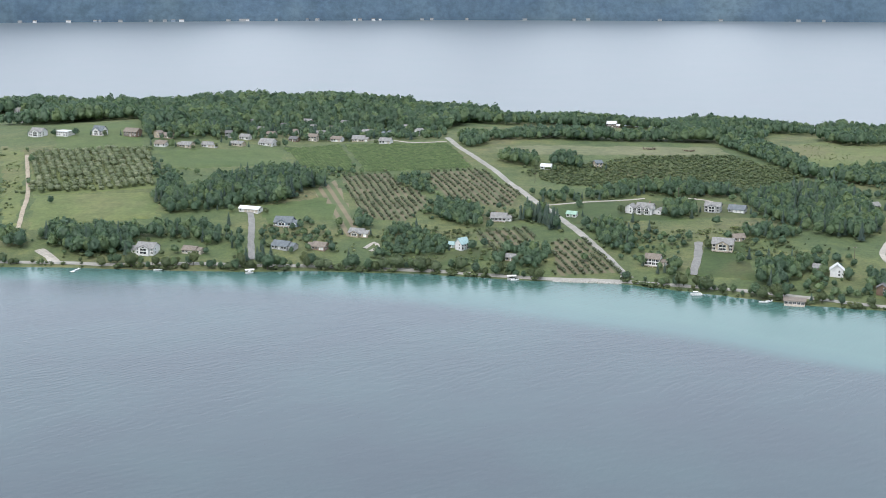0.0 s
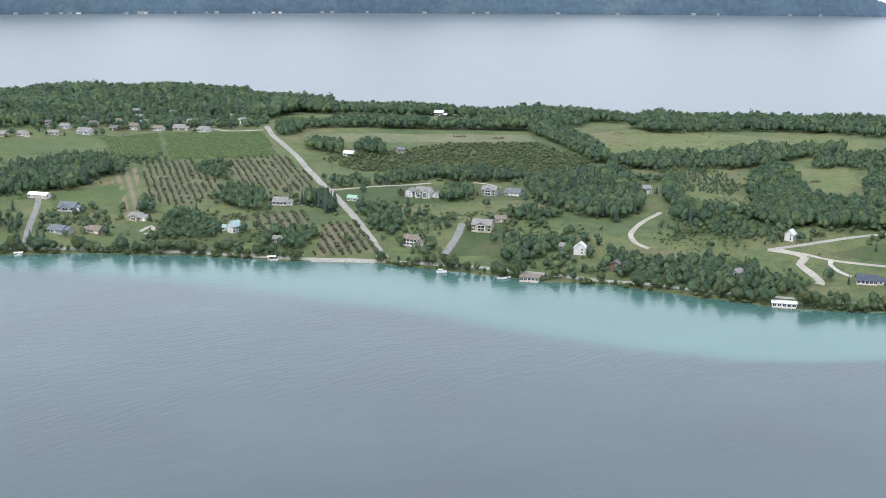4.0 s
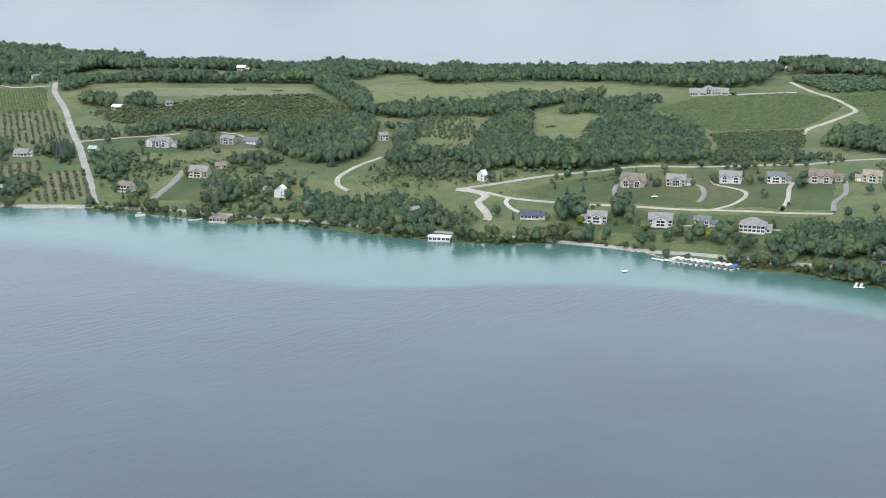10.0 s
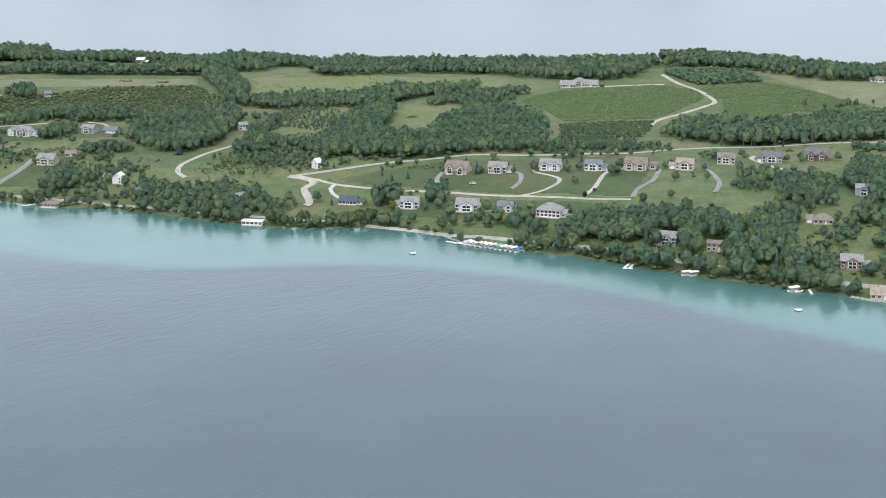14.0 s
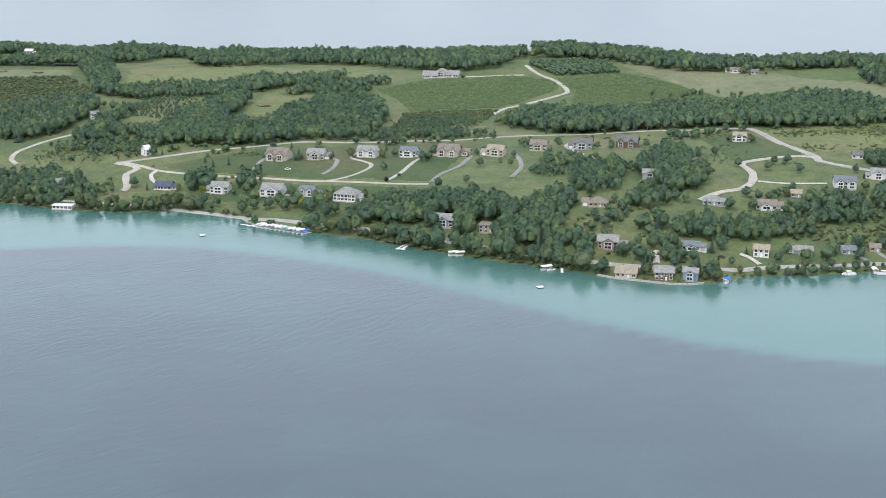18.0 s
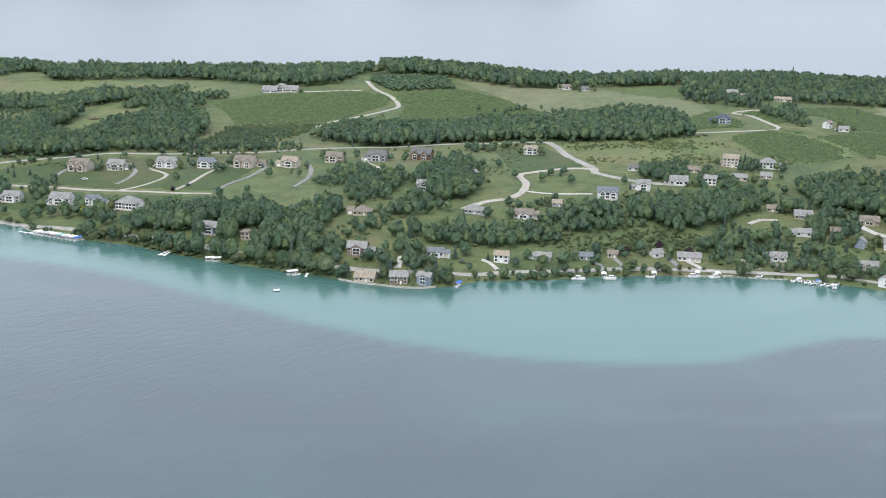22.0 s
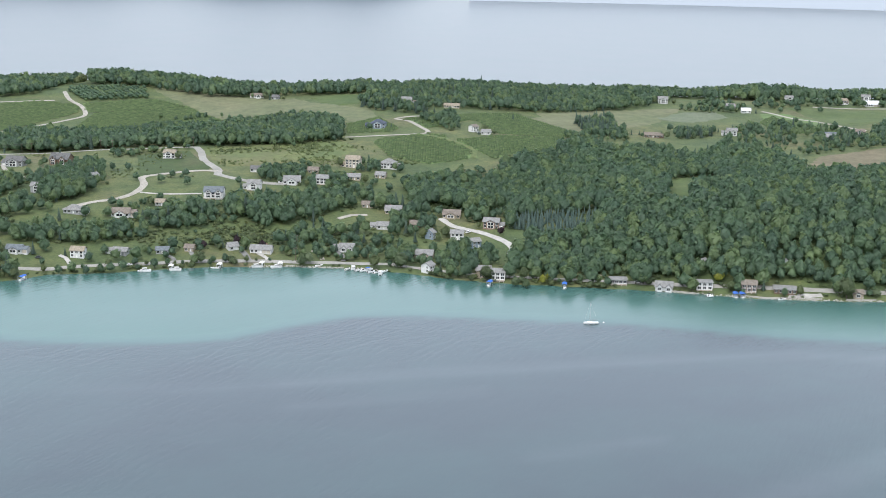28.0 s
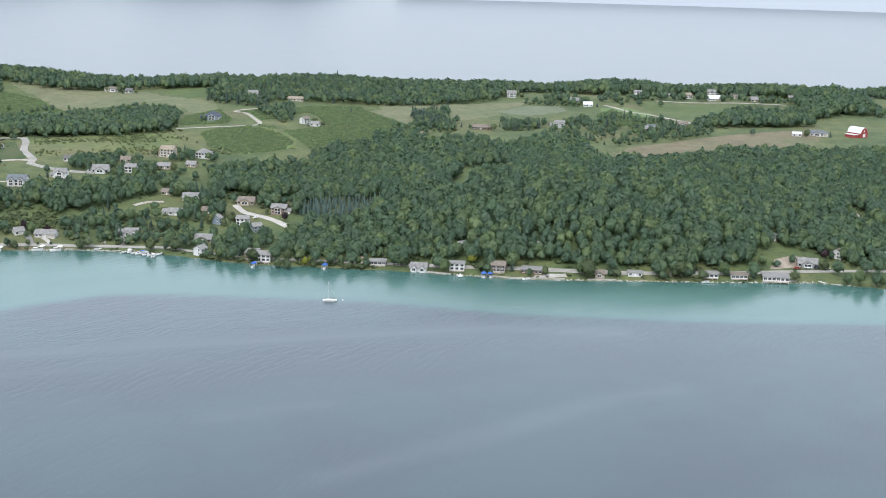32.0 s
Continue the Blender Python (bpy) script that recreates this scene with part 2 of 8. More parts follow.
# ---------------------------------------------------------------- the lie of the land
SHORE = np.array([(-1209, 976), (-558, 897), (-305, 870), (-262, 870), (-211, 863), (-134, 860), (-88, 863), (-11, 855), (56, 838), (111, 832), (145, 816), (191, 793), (225, 777), (265, 767), (301, 744), (341, 721), (382, 702), (445, 697), (485, 671), (500, 644), (532, 629), (567, 609), (600, 579), (639, 551), (683, 523), (712, 502), (733, 492), (759, 492), (779, 503), (817, 502), (875, 506), (933, 499), (975, 485), (1000, 471), (1021, 454), (1052, 435), (1088, 422), (1148, 399), (1204, 371), (1240, 360), (1322, 340), (1398, 324), (1437, 302), (1581, 265), (1860, 186), (2697, -93)], float)
SHELF = np.array([(-1209, 893), (-558, 851), (-162, 806), (-86, 790), (24, 751), (126, 698), (186, 657), (246, 625), (305, 600), (347, 599), (403, 603), (456, 595), (513, 569), (563, 532), (614, 483), (669, 427), (718, 387), (765, 360), (810, 347), (852, 340), (882, 343), (917, 360), (951, 371), (990, 367), (1101, 331), (1178, 290), (1269, 256), (1386, 225), (1581, 167), (1953, 56), (2697, -205)], float)
SPOTS_WEST = [(120, 841, 2.8), (0, 1289, 33.5), (-151, 995, 16.7), (196, 1557, 17.7), (255, 836, 6.5), (405, 846, 14.9), (337, 1007, 14.9), (398, 763, 2.0), (89, 1166, 25.1), (153, 991, 18.6), (12, 901, 7.4), (40, 987, 12.1), (195, 897, 12.6), (215, 1012, 15.8), (136, 1177, 24.2), (-60, 1321, 26.0), (-92, 907, 6.5), (-312, 1330, 40.9), (489, 1053, 18.6), (310, 1441, 19.5), (382, 819, 11.2), (-436, 1707, 22.3), (-241, 1635, 35.3), (-107, 1586, 40.9), (-8, 1549, 29.8), (135, 1497, 26.0), (314, 1431, 24.2), (462, 1376, 22.3), (-307, 976, 13.0), (-307, 1162, 29.8)]
SPOTS_MIDDLE = [(578, 802, 18.6), (786, 1100, 21.8), (671, 1178, 29.8), (886, 821, 29.4), (840, 694, 21.9), (710, 551, 7.9), (981, 1171, 32.6), (510, 813, 16.3), (610, 804, 19.5), (507, 720, 7.9), (470, 744, 7.4), (557, 683, 9.8), (895, 653, 19.5), (924, 666, 21.9), (870, 808, 24.2), (797, 534, 4.7), (918, 528, 5.1), (954, 677, 23.2), (716, 612, 18.6), (1014, 727, 24.2), (1056, 549, 4.7), (523, 1355, 24.2), (628, 1316, 26.0), (714, 1284, 32.6), (804, 1252, 42.8), (916, 1211, 41.9), (1036, 1166, 36.3)]
SPOTS_EAST = [(1067, 911, 31.6), (1123, 1040, 38.1), (1149, 868, 32.1), (1504, 1004, 27.9), (1255, 807, 27.9), (1681, 1036, 30.7), (1107, 874, 32.6), (1331, 343, 1.9), (1043, 731, 24.2), (1708, 994, 33.5), (1518, 818, 30.7), (1427, 884, 24.2), (1663, 982, 25.1), (1087, 510, 7.4), (1075, 627, 14.0), (1078, 537, 8.4), (1262, 446, 31.6), (1307, 389, 20.5), (1170, 450, 16.7), (1201, 409, 5.6), (1111, 1138, 43.7), (1254, 1086, 35.3)]
PROFILE_D = [-400, -40, 0, 3, 14, 55, 115, 235, 470, 780, 930, 1010, 1080, 1300]
PROFILE_Z = [-14, -4, -0.25, 0.5, 1.8, 3.4, 10, 19, 26, 30, 22, 8, -3, -12]


def line_distance(px, py, line):
    """Signed distance of points from a polyline that runs west to east: positive to the north."""
    best = np.full(px.shape, 1e18)
    side = np.ones(px.shape)
    for (ax, ay), (bx, by) in zip(line[:-1], line[1:]):
        ux, uy = bx - ax, by - ay
        k = np.clip(((px - ax) * ux + (py - ay) * uy) / (ux * ux + uy * uy), 0, 1)
        dx, dy = px - ax - k * ux, py - ay - k * uy
        q = dx * dx + dy * dy
        near = q < best - 1e-6
        best = np.where(near, q, best)
        side = np.where(near, np.sign(ux * (py - ay) - uy * (px - ax)), side)
    return np.sqrt(best) * np.where(side == 0, 1, side)


SPOTS = np.array(SPOTS_WEST + SPOTS_MIDDLE + SPOTS_EAST)
REACH = 120.0


def profile(px, py):
    return np.interp(line_distance(px, py, SHORE), PROFILE_D, PROFILE_Z)


def bell(ax, ay, bx, by):
    return np.exp(-((ax - bx) ** 2 + (ay - by) ** 2) / (2 * REACH ** 2))


LIFT = np.linalg.solve(bell(SPOTS[:, None, 0], SPOTS[:, None, 1], SPOTS[None, :, 0], SPOTS[None, :, 1]) + 0.12 * np.eye(len(SPOTS)),
                       SPOTS[:, 2] - profile(SPOTS[:, 0], SPOTS[:, 1]))


def crest(px):
    """How far behind the shore the ridge of the peninsula runs."""
    return np.interp(px, [-500, 1120, 1480], [690, 690, 870])


def height(px, py):
    """Ground height over the lake at any place."""
    px, py = np.asarray(px, float), np.asarray(py, float)
    d = line_distance(px, py, SHORE)
    z = np.interp(d, PROFILE_D, PROFILE_Z)
    lift = np.zeros(px.shape)
    for (sx, sy, _), k in zip(SPOTS, LIFT):
        lift = lift + k * np.exp(-((px - sx) ** 2 + (py - sy) ** 2) / (2 * REACH ** 2))
    behind = np.interp(d - crest(px), [0, 50, 130, 260], [0, 5, 22, 55])
    return z + lift * np.clip((d - 6) / 40, 0, 1) - behind


def ground_z(x, y):
    return float(height(np.array([x]), np.array([y]))[0])


# ---------------------------------------------------------------- building helpers
NO_TREES = []  # open land inside woods
OPEN_LAND = []  # all tended fields and lawns
HOUSES = []  # house places, for garden trees
CLEAR = []  # places kept free of wild trees: (x, y, radius)


def part(name, bm, mat, parent=None, label=""):
    """Links a bmesh as one mesh object under a thing or a part."""
    me = bpy.data.meshes.new(name)
    bm.to_mesh(me)
    bm.free()
    me.materials.append(mat)
    ob = new(name, me)
    ob.parent = parent
    return tagged(ob, label=label)


def grid_mesh(name, xs, ys, zs, mat, keep=None):
    """A sheet over a grid of lines xs and ys, with heights zs[j, i]."""
    nx, ny = len(xs), len(ys)
    gx, gy = np.meshgrid(xs, ys)
    co = np.stack([gx, gy, zs], -1).reshape(-1, 3)
    j, i = np.meshgrid(np.arange(ny - 1), np.arange(nx - 1), indexing="ij")
    a = (j * nx + i).reshape(-1)
    quads = np.stack([a, a + 1, a + nx + 1, a + nx], -1)
    if keep is not None:
        quads = quads[keep(co[quads].mean(1))]
    return poly_mesh(name, co, quads, mat)


def poly_mesh(name, co, faces, mat, smooth=True, normals=None):
    """A mesh from an array of places and an array of equal-sided faces, with normals of its own if given."""
    me = bpy.data.meshes.new(name)
    k = faces.shape[1]
    me.vertices.add(len(co))
    me.vertices.foreach_set("co", np.ascontiguousarray(co, np.float32).reshape(-1))
    me.loops.add(faces.size)
    me.loops.foreach_set("vertex_index", np.ascontiguousarray(faces, np.int32).reshape(-1))
    me.polygons.add(len(faces))
    me.polygons.foreach_set("loop_start", np.arange(0, faces.size, k, dtype=np.int32))
    me.polygons.foreach_set("loop_total", np.full(len(faces), k, np.int32))
    me.update(calc_edges=True)
    if smooth:
        me.polygons.foreach_set("use_smooth", np.ones(len(faces), bool))
    if normals is not None:
        at = me.attributes.new("custom_normal", 'FLOAT_VECTOR', 'POINT')
        at.data.foreach_set("vector", np.ascontiguousarray(normals, np.float32).reshape(-1))
    me.materials.append(mat)
    return new(name, me)


def inside(px, py, poly):
    """Whether places lie inside a polygon."""
    hit = np.zeros(px.shape, bool)
    for (ax, ay), (bx, by) in zip(poly, poly[1:] + poly[:1]):
        if ay != by:
            hit ^= ((ay > py) != (by > py)) & (px < (bx - ax) * (py - ay) / (by - ay) + ax)
    return hit


# ---------------------------------------------------------------- ground and water
gx = np.concatenate([np.arange(-3000, -700, 100), np.arange(-700, 2100, 8.75), np.arange(2100, 4501, 100)])
gy = np.concatenate([np.arange(-900, 180, 60), np.arange(180, 1800, 9.0), np.arange(1800, 5201, 200)])
GX, GY = np.meshgrid(gx, gy)
gz = height(GX.reshape(-1), GY.reshape(-1)).reshape(GX.shape)
bumpy = np.clip(line_distance(GX.reshape(-1), GY.reshape(-1), SHORE).reshape(GX.shape) / 60, 0, 1)
gz = gz + bumpy * 0.25 * (np.sin(GX * 0.071 + 1.3 * np.sin(GY * 0.031)) + np.sin(GY * 0.083 + np.sin(GX * 0.043)))
ground = grid_mesh("ground", gx, gy, gz, GRASS)
tagged(ground, "rolling grassy ground of a peninsula between two lakes", "ground", kind="structure")

wx = np.concatenate([np.arange(-3000, -500, 100), np.arange(-500, 1700, 10.0), np.arange(1700, 4501, 100)])
wy = np.concatenate([np.arange(-900, -100, 50), np.arange(-100, 300, 8.0), np.arange(300, 1000, 10.0), np.arange(1000, 5201, 150)])
WX, WY = np.meshgrid(wx, wy)


def near_lake(c):
    return line_distance(c[:, 0], c[:, 1], SHORE) < 150


water = grid_mesh("water", wx, wy, WX * 0, WATER, near_lake)
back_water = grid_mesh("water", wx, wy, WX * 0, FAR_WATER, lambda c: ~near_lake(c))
tagged(back_water, "wind-ruffled lake behind the peninsula, its colour paled for sky sheen and haze", "lake", kind="structure")
tagged(water, "calm slate-blue lake with a turquoise shallow shelf along the shore", "lake", kind="structure")
to_shelf = line_distance(WX.reshape(-1), WY.reshape(-1), SHELF)
to_shore = -line_distance(WX.reshape(-1), WY.reshape(-1), SHORE)
soft = np.interp(WX.reshape(-1), [-200, 150, 350, 3000], [70, 45, 16, 16])
shelf = np.clip(to_shelf / soft, 0, 1) * 0.5 + np.clip(1 - to_shore / 38, 0, 1) * 0.4
shelf[to_shore < -20] = 0
att = water.data.attributes.new("shelf", 'FLOAT', 'POINT')
att.data.foreach_set("value", shelf.astype(np.float32))
slick_sheen = np.zeros(len(shelf))
for line, wide, strength in (([(899, 268), (969, 272), (1028, 270), (1106, 270), (1170, 265), (1230, 244)], 7, 0.4), ([(1029, 79), (1065, 94), (1106, 107), (1147, 126), (1190, 148), (1218, 150)], 7, 0.32), ([(900, 236), (954, 239), (990, 241)], 6, 0.22),
                             ([(994, 157), (1037, 164), (1047, 164)], 6, 0.25), ([(1079, 103), (1120, 120), (1156, 136), (1197, 149)], 7, 0.3), ([(511, 519), (529, 503), (549, 496), (560, 493)], 5, 0.25), ([(797, 280), (871, 268), (971, 272)], 6, 0.2)):
    gap_ = np.abs(line_distance(WX.reshape(-1), WY.reshape(-1), np.array(line, float)))
    slick_sheen = np.maximum(slick_sheen, 0.65 * strength * np.exp(-(gap_ / wide) ** 2))
att = water.data.attributes.new("slick_sheen", 'FLOAT', 'POINT')
att.data.foreach_set("value", slick_sheen.astype(np.float32))


def ribbon(name, line, width, mat, label, lift=0.35, kind="structure", category="road", gap=4.5):
    """A road or track of even width, laid over the ground along a smoothed line."""
    pts = [Vector((x, y, 0)) for x, y in line]
    fine = []
    for i in range(len(pts) - 1):
        p0, p1, p2, p3 = pts[max(i - 1, 0)], pts[i], pts[i + 1], pts[min(i + 2, len(pts) - 1)]
        steps = max(2, int((p2 - p1).length / 5))
        for s in range(steps):
            t = s / steps
            fine.append(0.5 * (2 * p1 + (p2 - p0) * t + (2 * p0 - 5 * p1 + 4 * p2 - p3) * t * t + (3 * p1 - p0 - 3 * p2 + p3) * t ** 3))
    fine.append(pts[-1])
    co = []
    for i, p in enumerate(fine):
        d = (fine[min(i + 1, len(fine) - 1)] - fine[max(i - 1, 0)]).normalized()
        side = Vector((-d.y, d.x, 0)) * width * (0.5 + 0.04 * math.sin(i * 1.7))
        for k in (-1, -0.35, 0.35, 1):
            q = p + side * k
            co.append((q.x, q.y, ground_zs(q.x, q.y) + lift + (0.1 if abs(k) < 1 else -0.25)))
    CLEAR.extend((p.x, p.y, width / 2 + gap) for p in fine[::2])
    m = len(fine)
    faces = [[4 * i + k, 4 * i + k + 1, 4 * i + k + 5, 4 * i + k + 4] for i in range(m - 1) for k in range(3)]
    ob = poly_mesh(name, np.array(co), np.array(faces), mat)
    return tagged(ob, label, category, kind=kind)


def ground_zs(x, y):
    """The height of the ground sheet itself, between its lines."""
    i = int(min(max(np.searchsorted(gx, x) - 1, 0), len(gx) - 2))
    j = int(min(max(np.searchsorted(gy, y) - 1, 0), len(gy) - 2))
    u, v = (x - gx[i]) / (gx[i + 1] - gx[i]), (y - gy[j]) / (gy[j + 1] - gy[j])
    return float((gz[j, i] * (1 - u) + gz[j, i + 1] * u) * (1 - v) + (gz[j + 1, i] * (1 - u) + gz[j + 1, i + 1] * u) * v)


def ground_many(x, y):
    i = np.clip(np.searchsorted(gx, x) - 1, 0, len(gx) - 2)
    j = np.clip(np.searchsorted(gy, y) - 1, 0, len(gy) - 2)
    u, v = (x - gx[i]) / (gx[i + 1] - gx[i]), (y - gy[j]) / (gy[j + 1] - gy[j])
    return (gz[j, i] * (1 - u) + gz[j, i + 1] * u) * (1 - v) + (gz[j + 1, i] * (1 - u) + gz[j + 1, i + 1] * u) * v


def field(name, poly, mat, label, lift=0.2, category="field"):
    """A patch of mown or sown land draped over the ground."""
    OPEN_LAND.append(poly)
    if mat in (MEADOW, HAY, LAVENDER, PASTURE):  # unfenced land has uneven edges
        edge_rng = random.Random(len(OPEN_LAND))
        uneven = []
        for (ax, ay), (bx, by) in zip(poly, poly[1:] + poly[:1]):
            length = math.hypot(bx - ax, by - ay)
            steps = max(1, int(length / 9))
            for k in range(steps):
                off = edge_rng.uniform(-2.6, 2.6) if 0 < k else 0.0
                uneven.append((ax + (bx - ax) * k / steps - (by - ay) / length * off, ay + (by - ay) * k / steps + (bx - ax) / length * off))
        poly = uneven
    bm = bmesh.new()
    bm.faces.new([bm.verts.new((x, y, 0)) for x, y in poly])
    for axis in (0, 1):
        lo, hi = min(p[axis] for p in poly), max(p[axis] for p in poly)
        step = (8.75, 9.0)[axis]
        first = (-700, 180)[axis]
        k = math.ceil((lo - first) / step)
        while first + k * step < hi:
            co, no = [0, 0, 0], [0, 0, 0]
            co[axis], no[axis] = first + k * step, 1
            bmesh.ops.bisect_plane(bm, geom=bm.verts[:] + bm.edges[:] + bm.faces[:], plane_co=co, plane_no=no)
            k += 1
    bmesh.ops.triangulate(bm, faces=bm.faces[:])
    for v in bm.verts:
        v.co.z = ground_zs(v.co.x, v.co.y) + (-0.12 if v.is_boundary else lift + 0.002 * len(OPEN_LAND))  # the rim sinks into the ground
    bm.normal_update()
    for f in bm.faces:
        f.smooth = True
        if f.normal.z < 0:
            f.normal_flip()
    ob = part(name, bm, mat)
    return tagged(ob, label, category, kind="structure")


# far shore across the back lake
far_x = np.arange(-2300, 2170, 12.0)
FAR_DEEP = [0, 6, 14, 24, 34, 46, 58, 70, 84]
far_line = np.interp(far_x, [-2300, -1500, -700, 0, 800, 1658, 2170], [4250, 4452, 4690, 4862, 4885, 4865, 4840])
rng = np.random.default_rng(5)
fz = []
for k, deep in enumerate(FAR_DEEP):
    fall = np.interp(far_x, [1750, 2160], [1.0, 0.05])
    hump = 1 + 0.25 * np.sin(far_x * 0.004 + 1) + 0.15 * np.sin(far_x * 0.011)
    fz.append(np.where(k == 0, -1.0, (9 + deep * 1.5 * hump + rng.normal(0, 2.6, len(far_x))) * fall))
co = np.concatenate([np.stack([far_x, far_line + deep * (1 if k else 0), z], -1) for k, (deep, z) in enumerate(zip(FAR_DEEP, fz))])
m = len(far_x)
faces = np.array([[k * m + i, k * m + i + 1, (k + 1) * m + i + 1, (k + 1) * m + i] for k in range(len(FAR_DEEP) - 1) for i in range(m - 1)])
# aerial haze is put into the hills' blue base colour
HAZE_BLUE_WOOD = mottled("haze_blue_wooded_hills", (0.052, 0.088, 0.13), (0.066, 0.107, 0.145), 0.006, 0.05, 1.0, third=(0.078, 0.118, 0.145))
far_shore = poly_mesh("backdrop", co, faces, HAZE_BLUE_WOOD, smooth=False)
tagged(far_shore, "distant wooded hills, coloured haze-blue, along the far shore of the back lake", "hills", kind="structure")

# ---------------------------------------------------------------- fields
field("field", [(-337, 1045), (-287, 1047), (-237, 1050), (-215, 975), (-263, 964), (-311, 946)], MEADOW, "dry mown meadow below the old orchard")
field("field", [(-386, 1205), (-385, 1209), (-328, 1212), (-277, 1221), (-239, 1060), (-287, 1047), (-337, 1045)], MEADOW, "grassy floor of the old orchard", 0.3)
field("field", [(-385, 1271), (-405, 1351), (-324, 1383), (-286, 1220), (-336, 1203), (-363, 1206)], PASTURE, "mown green slope below the hilltop houses")
field("field", [(-438, 1274), (-389, 1200), (-341, 1046), (-319, 953), (-337, 968)], MEADOW, "yellow-green rough meadow beside a dirt track")
field("field", [(-268, 1208), (-211, 1236), (-160, 1266), (-142, 1168), (-196, 1149), (-241, 1125)], PASTURE, "bright green field below the village")
field("vineyard_field", [(-157, 1257), (-107, 1290), (-80, 1145), (-124, 1152)], VINES_SOIL, "rows of young vines on green ground")
field("vineyard_field", [(-101, 1290), (-51, 1289), (-1, 1277), (22, 1162), (-26, 1151), (-71, 1143)], VINES_SOIL, "rows of young vines beside the sloping road")
field("field", [(-112, 1068), (-94, 1115), (-61, 937), (-74, 930)], STRIPS, "brown and green ploughed strips")
field("orchard_ground", [(-94, 1124), (-51, 1144), (-17, 1062), (-16, 1020), (-30, 976), (-65, 983)], ROW_SOIL, "brown striped alleys of a young orchard")
field("orchard_ground", [(-18, 1144), (30, 1156), (62, 1061), (49, 1018), (4, 1039), (-14, 1089)], ROW_SOIL, "brown striped alleys of a roadside orchard")
field("field", [(-149, 1010), (-93, 1055), (-80, 980), (-136, 962)], PASTURE, "green lawn behind the white shed")
field("orchard_ground", [(17, 946), (59, 956), (68, 903), (32, 889)], ROW_SOIL, "bare alleys of a small orchard")
field("orchard_ground", [(75, 918), (102, 926), (117, 849), (70, 845)], ROW_SOIL, "brown orchard ground above the shore road")
field("lawn", [(-38, 892), (0, 900), (31, 904), (32, 878), (4, 870), (-27, 866)], LAWN, "mown lawn above the shore road", category="lawn")
field("field", [(42, 1256), (154, 1277), (271, 1303), (275, 1257), (185, 1235), (56, 1209)], HAY, "pale hayfield before a row of trees")
field("orchard_ground", [(66, 1143), (128, 1184), (184, 1230), (270, 1250), (320, 1154), (246, 1075), (173, 1071), (96, 1092)], GRASS, "rough ground of a dense old orchard")
field("lawn", [(75, 1017), (123, 1035), (189, 1040), (254, 1028), (256, 981), (165, 969), (95, 962)], LAWN, "broad lawn round the white country house", category="lawn")
field("lawn", [(178, 897), (213, 912), (202, 824), (163, 838)], LAWN, "sloping lawn below the tan house", category="lawn")
field("field", [(325, 1320), (411, 1382), (514, 1303), (592, 1296), (608, 1245), (577, 1182), (501, 1196), (425, 1181), (336, 1190)], MEADOW, "yellow-green hilltop meadow with scattered shrubs")
field("field", [(466, 1008), (483, 1115), (499, 1129), (509, 1110), (538, 1115), (531, 1060), (499, 995)], MEADOW, "small dry clearing in the woods")
field("field", [(372, 1123), (431, 1123), (410, 986), (363, 997)], MEADOW, "overgrown orchard meadow inside the woods")
field("vineyard_field", [(600, 1116), (655, 1157), (738, 1166), (782, 1139), (780, 1111), (711, 1022), (624, 1005), (616, 1062)], VINES_SOIL, "dark green vineyard below the hilltop villa")
field("field", [(584, 1122), (634, 1181), (682, 1187), (744, 1182), (739, 1170), (656, 1160), (596, 1114)], PASTURE, "pale grass verge above the vineyard")
field("vineyard_field", [(616, 989), (660, 1004), (708, 1010), (684, 937), (640, 919), (602, 899)], VINES_SOIL, "lower vineyard beside the gravel road")
field("lawn", [(411, 807), (473, 831), (500, 842), (570, 834), (669, 826), (617, 701), (544, 736), (483, 768), (447, 785)], LAWN, "wide mown lawns of the hillside estate", category="lawn")
field("lawn", [(454, 761), (508, 746), (559, 713), (612, 690), (594, 647), (543, 666), (495, 697), (436, 729)], LAWN, "lawns running down to the shore road", category="lawn")
field("field", [(766, 1231), (854, 1211), (857, 1154), (785, 1154)], GRASS, "ground of a dark young plantation")
field("vineyard_field", [(781, 1145), (863, 1153), (895, 1120), (801, 1107), (788, 1117)], VINES_SOIL, "vineyard on the crest of the hill")
field("field", [(856, 1209), (912, 1204), (957, 1159), (1017, 1134), (1028, 1114), (1053, 1065), (1085, 1030), (1079, 961), (1051, 932), (1046, 988), (1029, 1032), (987, 1041), (926, 1028), (898, 1119)], HAY, "pale tan hayfield on the hilltop")
field("field", [(1028, 1132), (1067, 1138), (1101, 1115), (1094, 1052), (1052, 1062)], PASTURE, "pale green strip of sown field")
field("vineyard_field", [(799, 1103), (896, 1117), (926, 1031), (882, 1030), (851, 1041), (812, 1015), (780, 1035)], VINES_SOIL, "green vineyard slope above the woods")
field("vineyard_field", [(1043, 941), (1080, 972), (1086, 899), (1076, 883), (1034, 886)], VINES_SOIL, "vineyard beside the dark mansion")
field("vineyard_field", [(1099, 949), (1154, 967), (1174, 943), (1150, 922), (1112, 895)], VINES_SOIL, "small vineyard between gravel lanes")
field("vineyard_field", [(1049, 837), (1107, 871), (1122, 853), (1130, 761), (1081, 740), (1051, 770)], VINES_SOIL, "broad vineyard on the lower slope")
field("vineyard_field", [(1125, 835), (1172, 848), (1234, 842), (1223, 798), (1141, 756)], VINES_SOIL, "long vineyard rows behind the farmhouse")
field("vineyard_field", [(1155, 970), (1230, 988), (1258, 862), (1237, 842), (1176, 859), (1173, 923)], VINES_SOIL, "green vineyard rows on the upper slope")
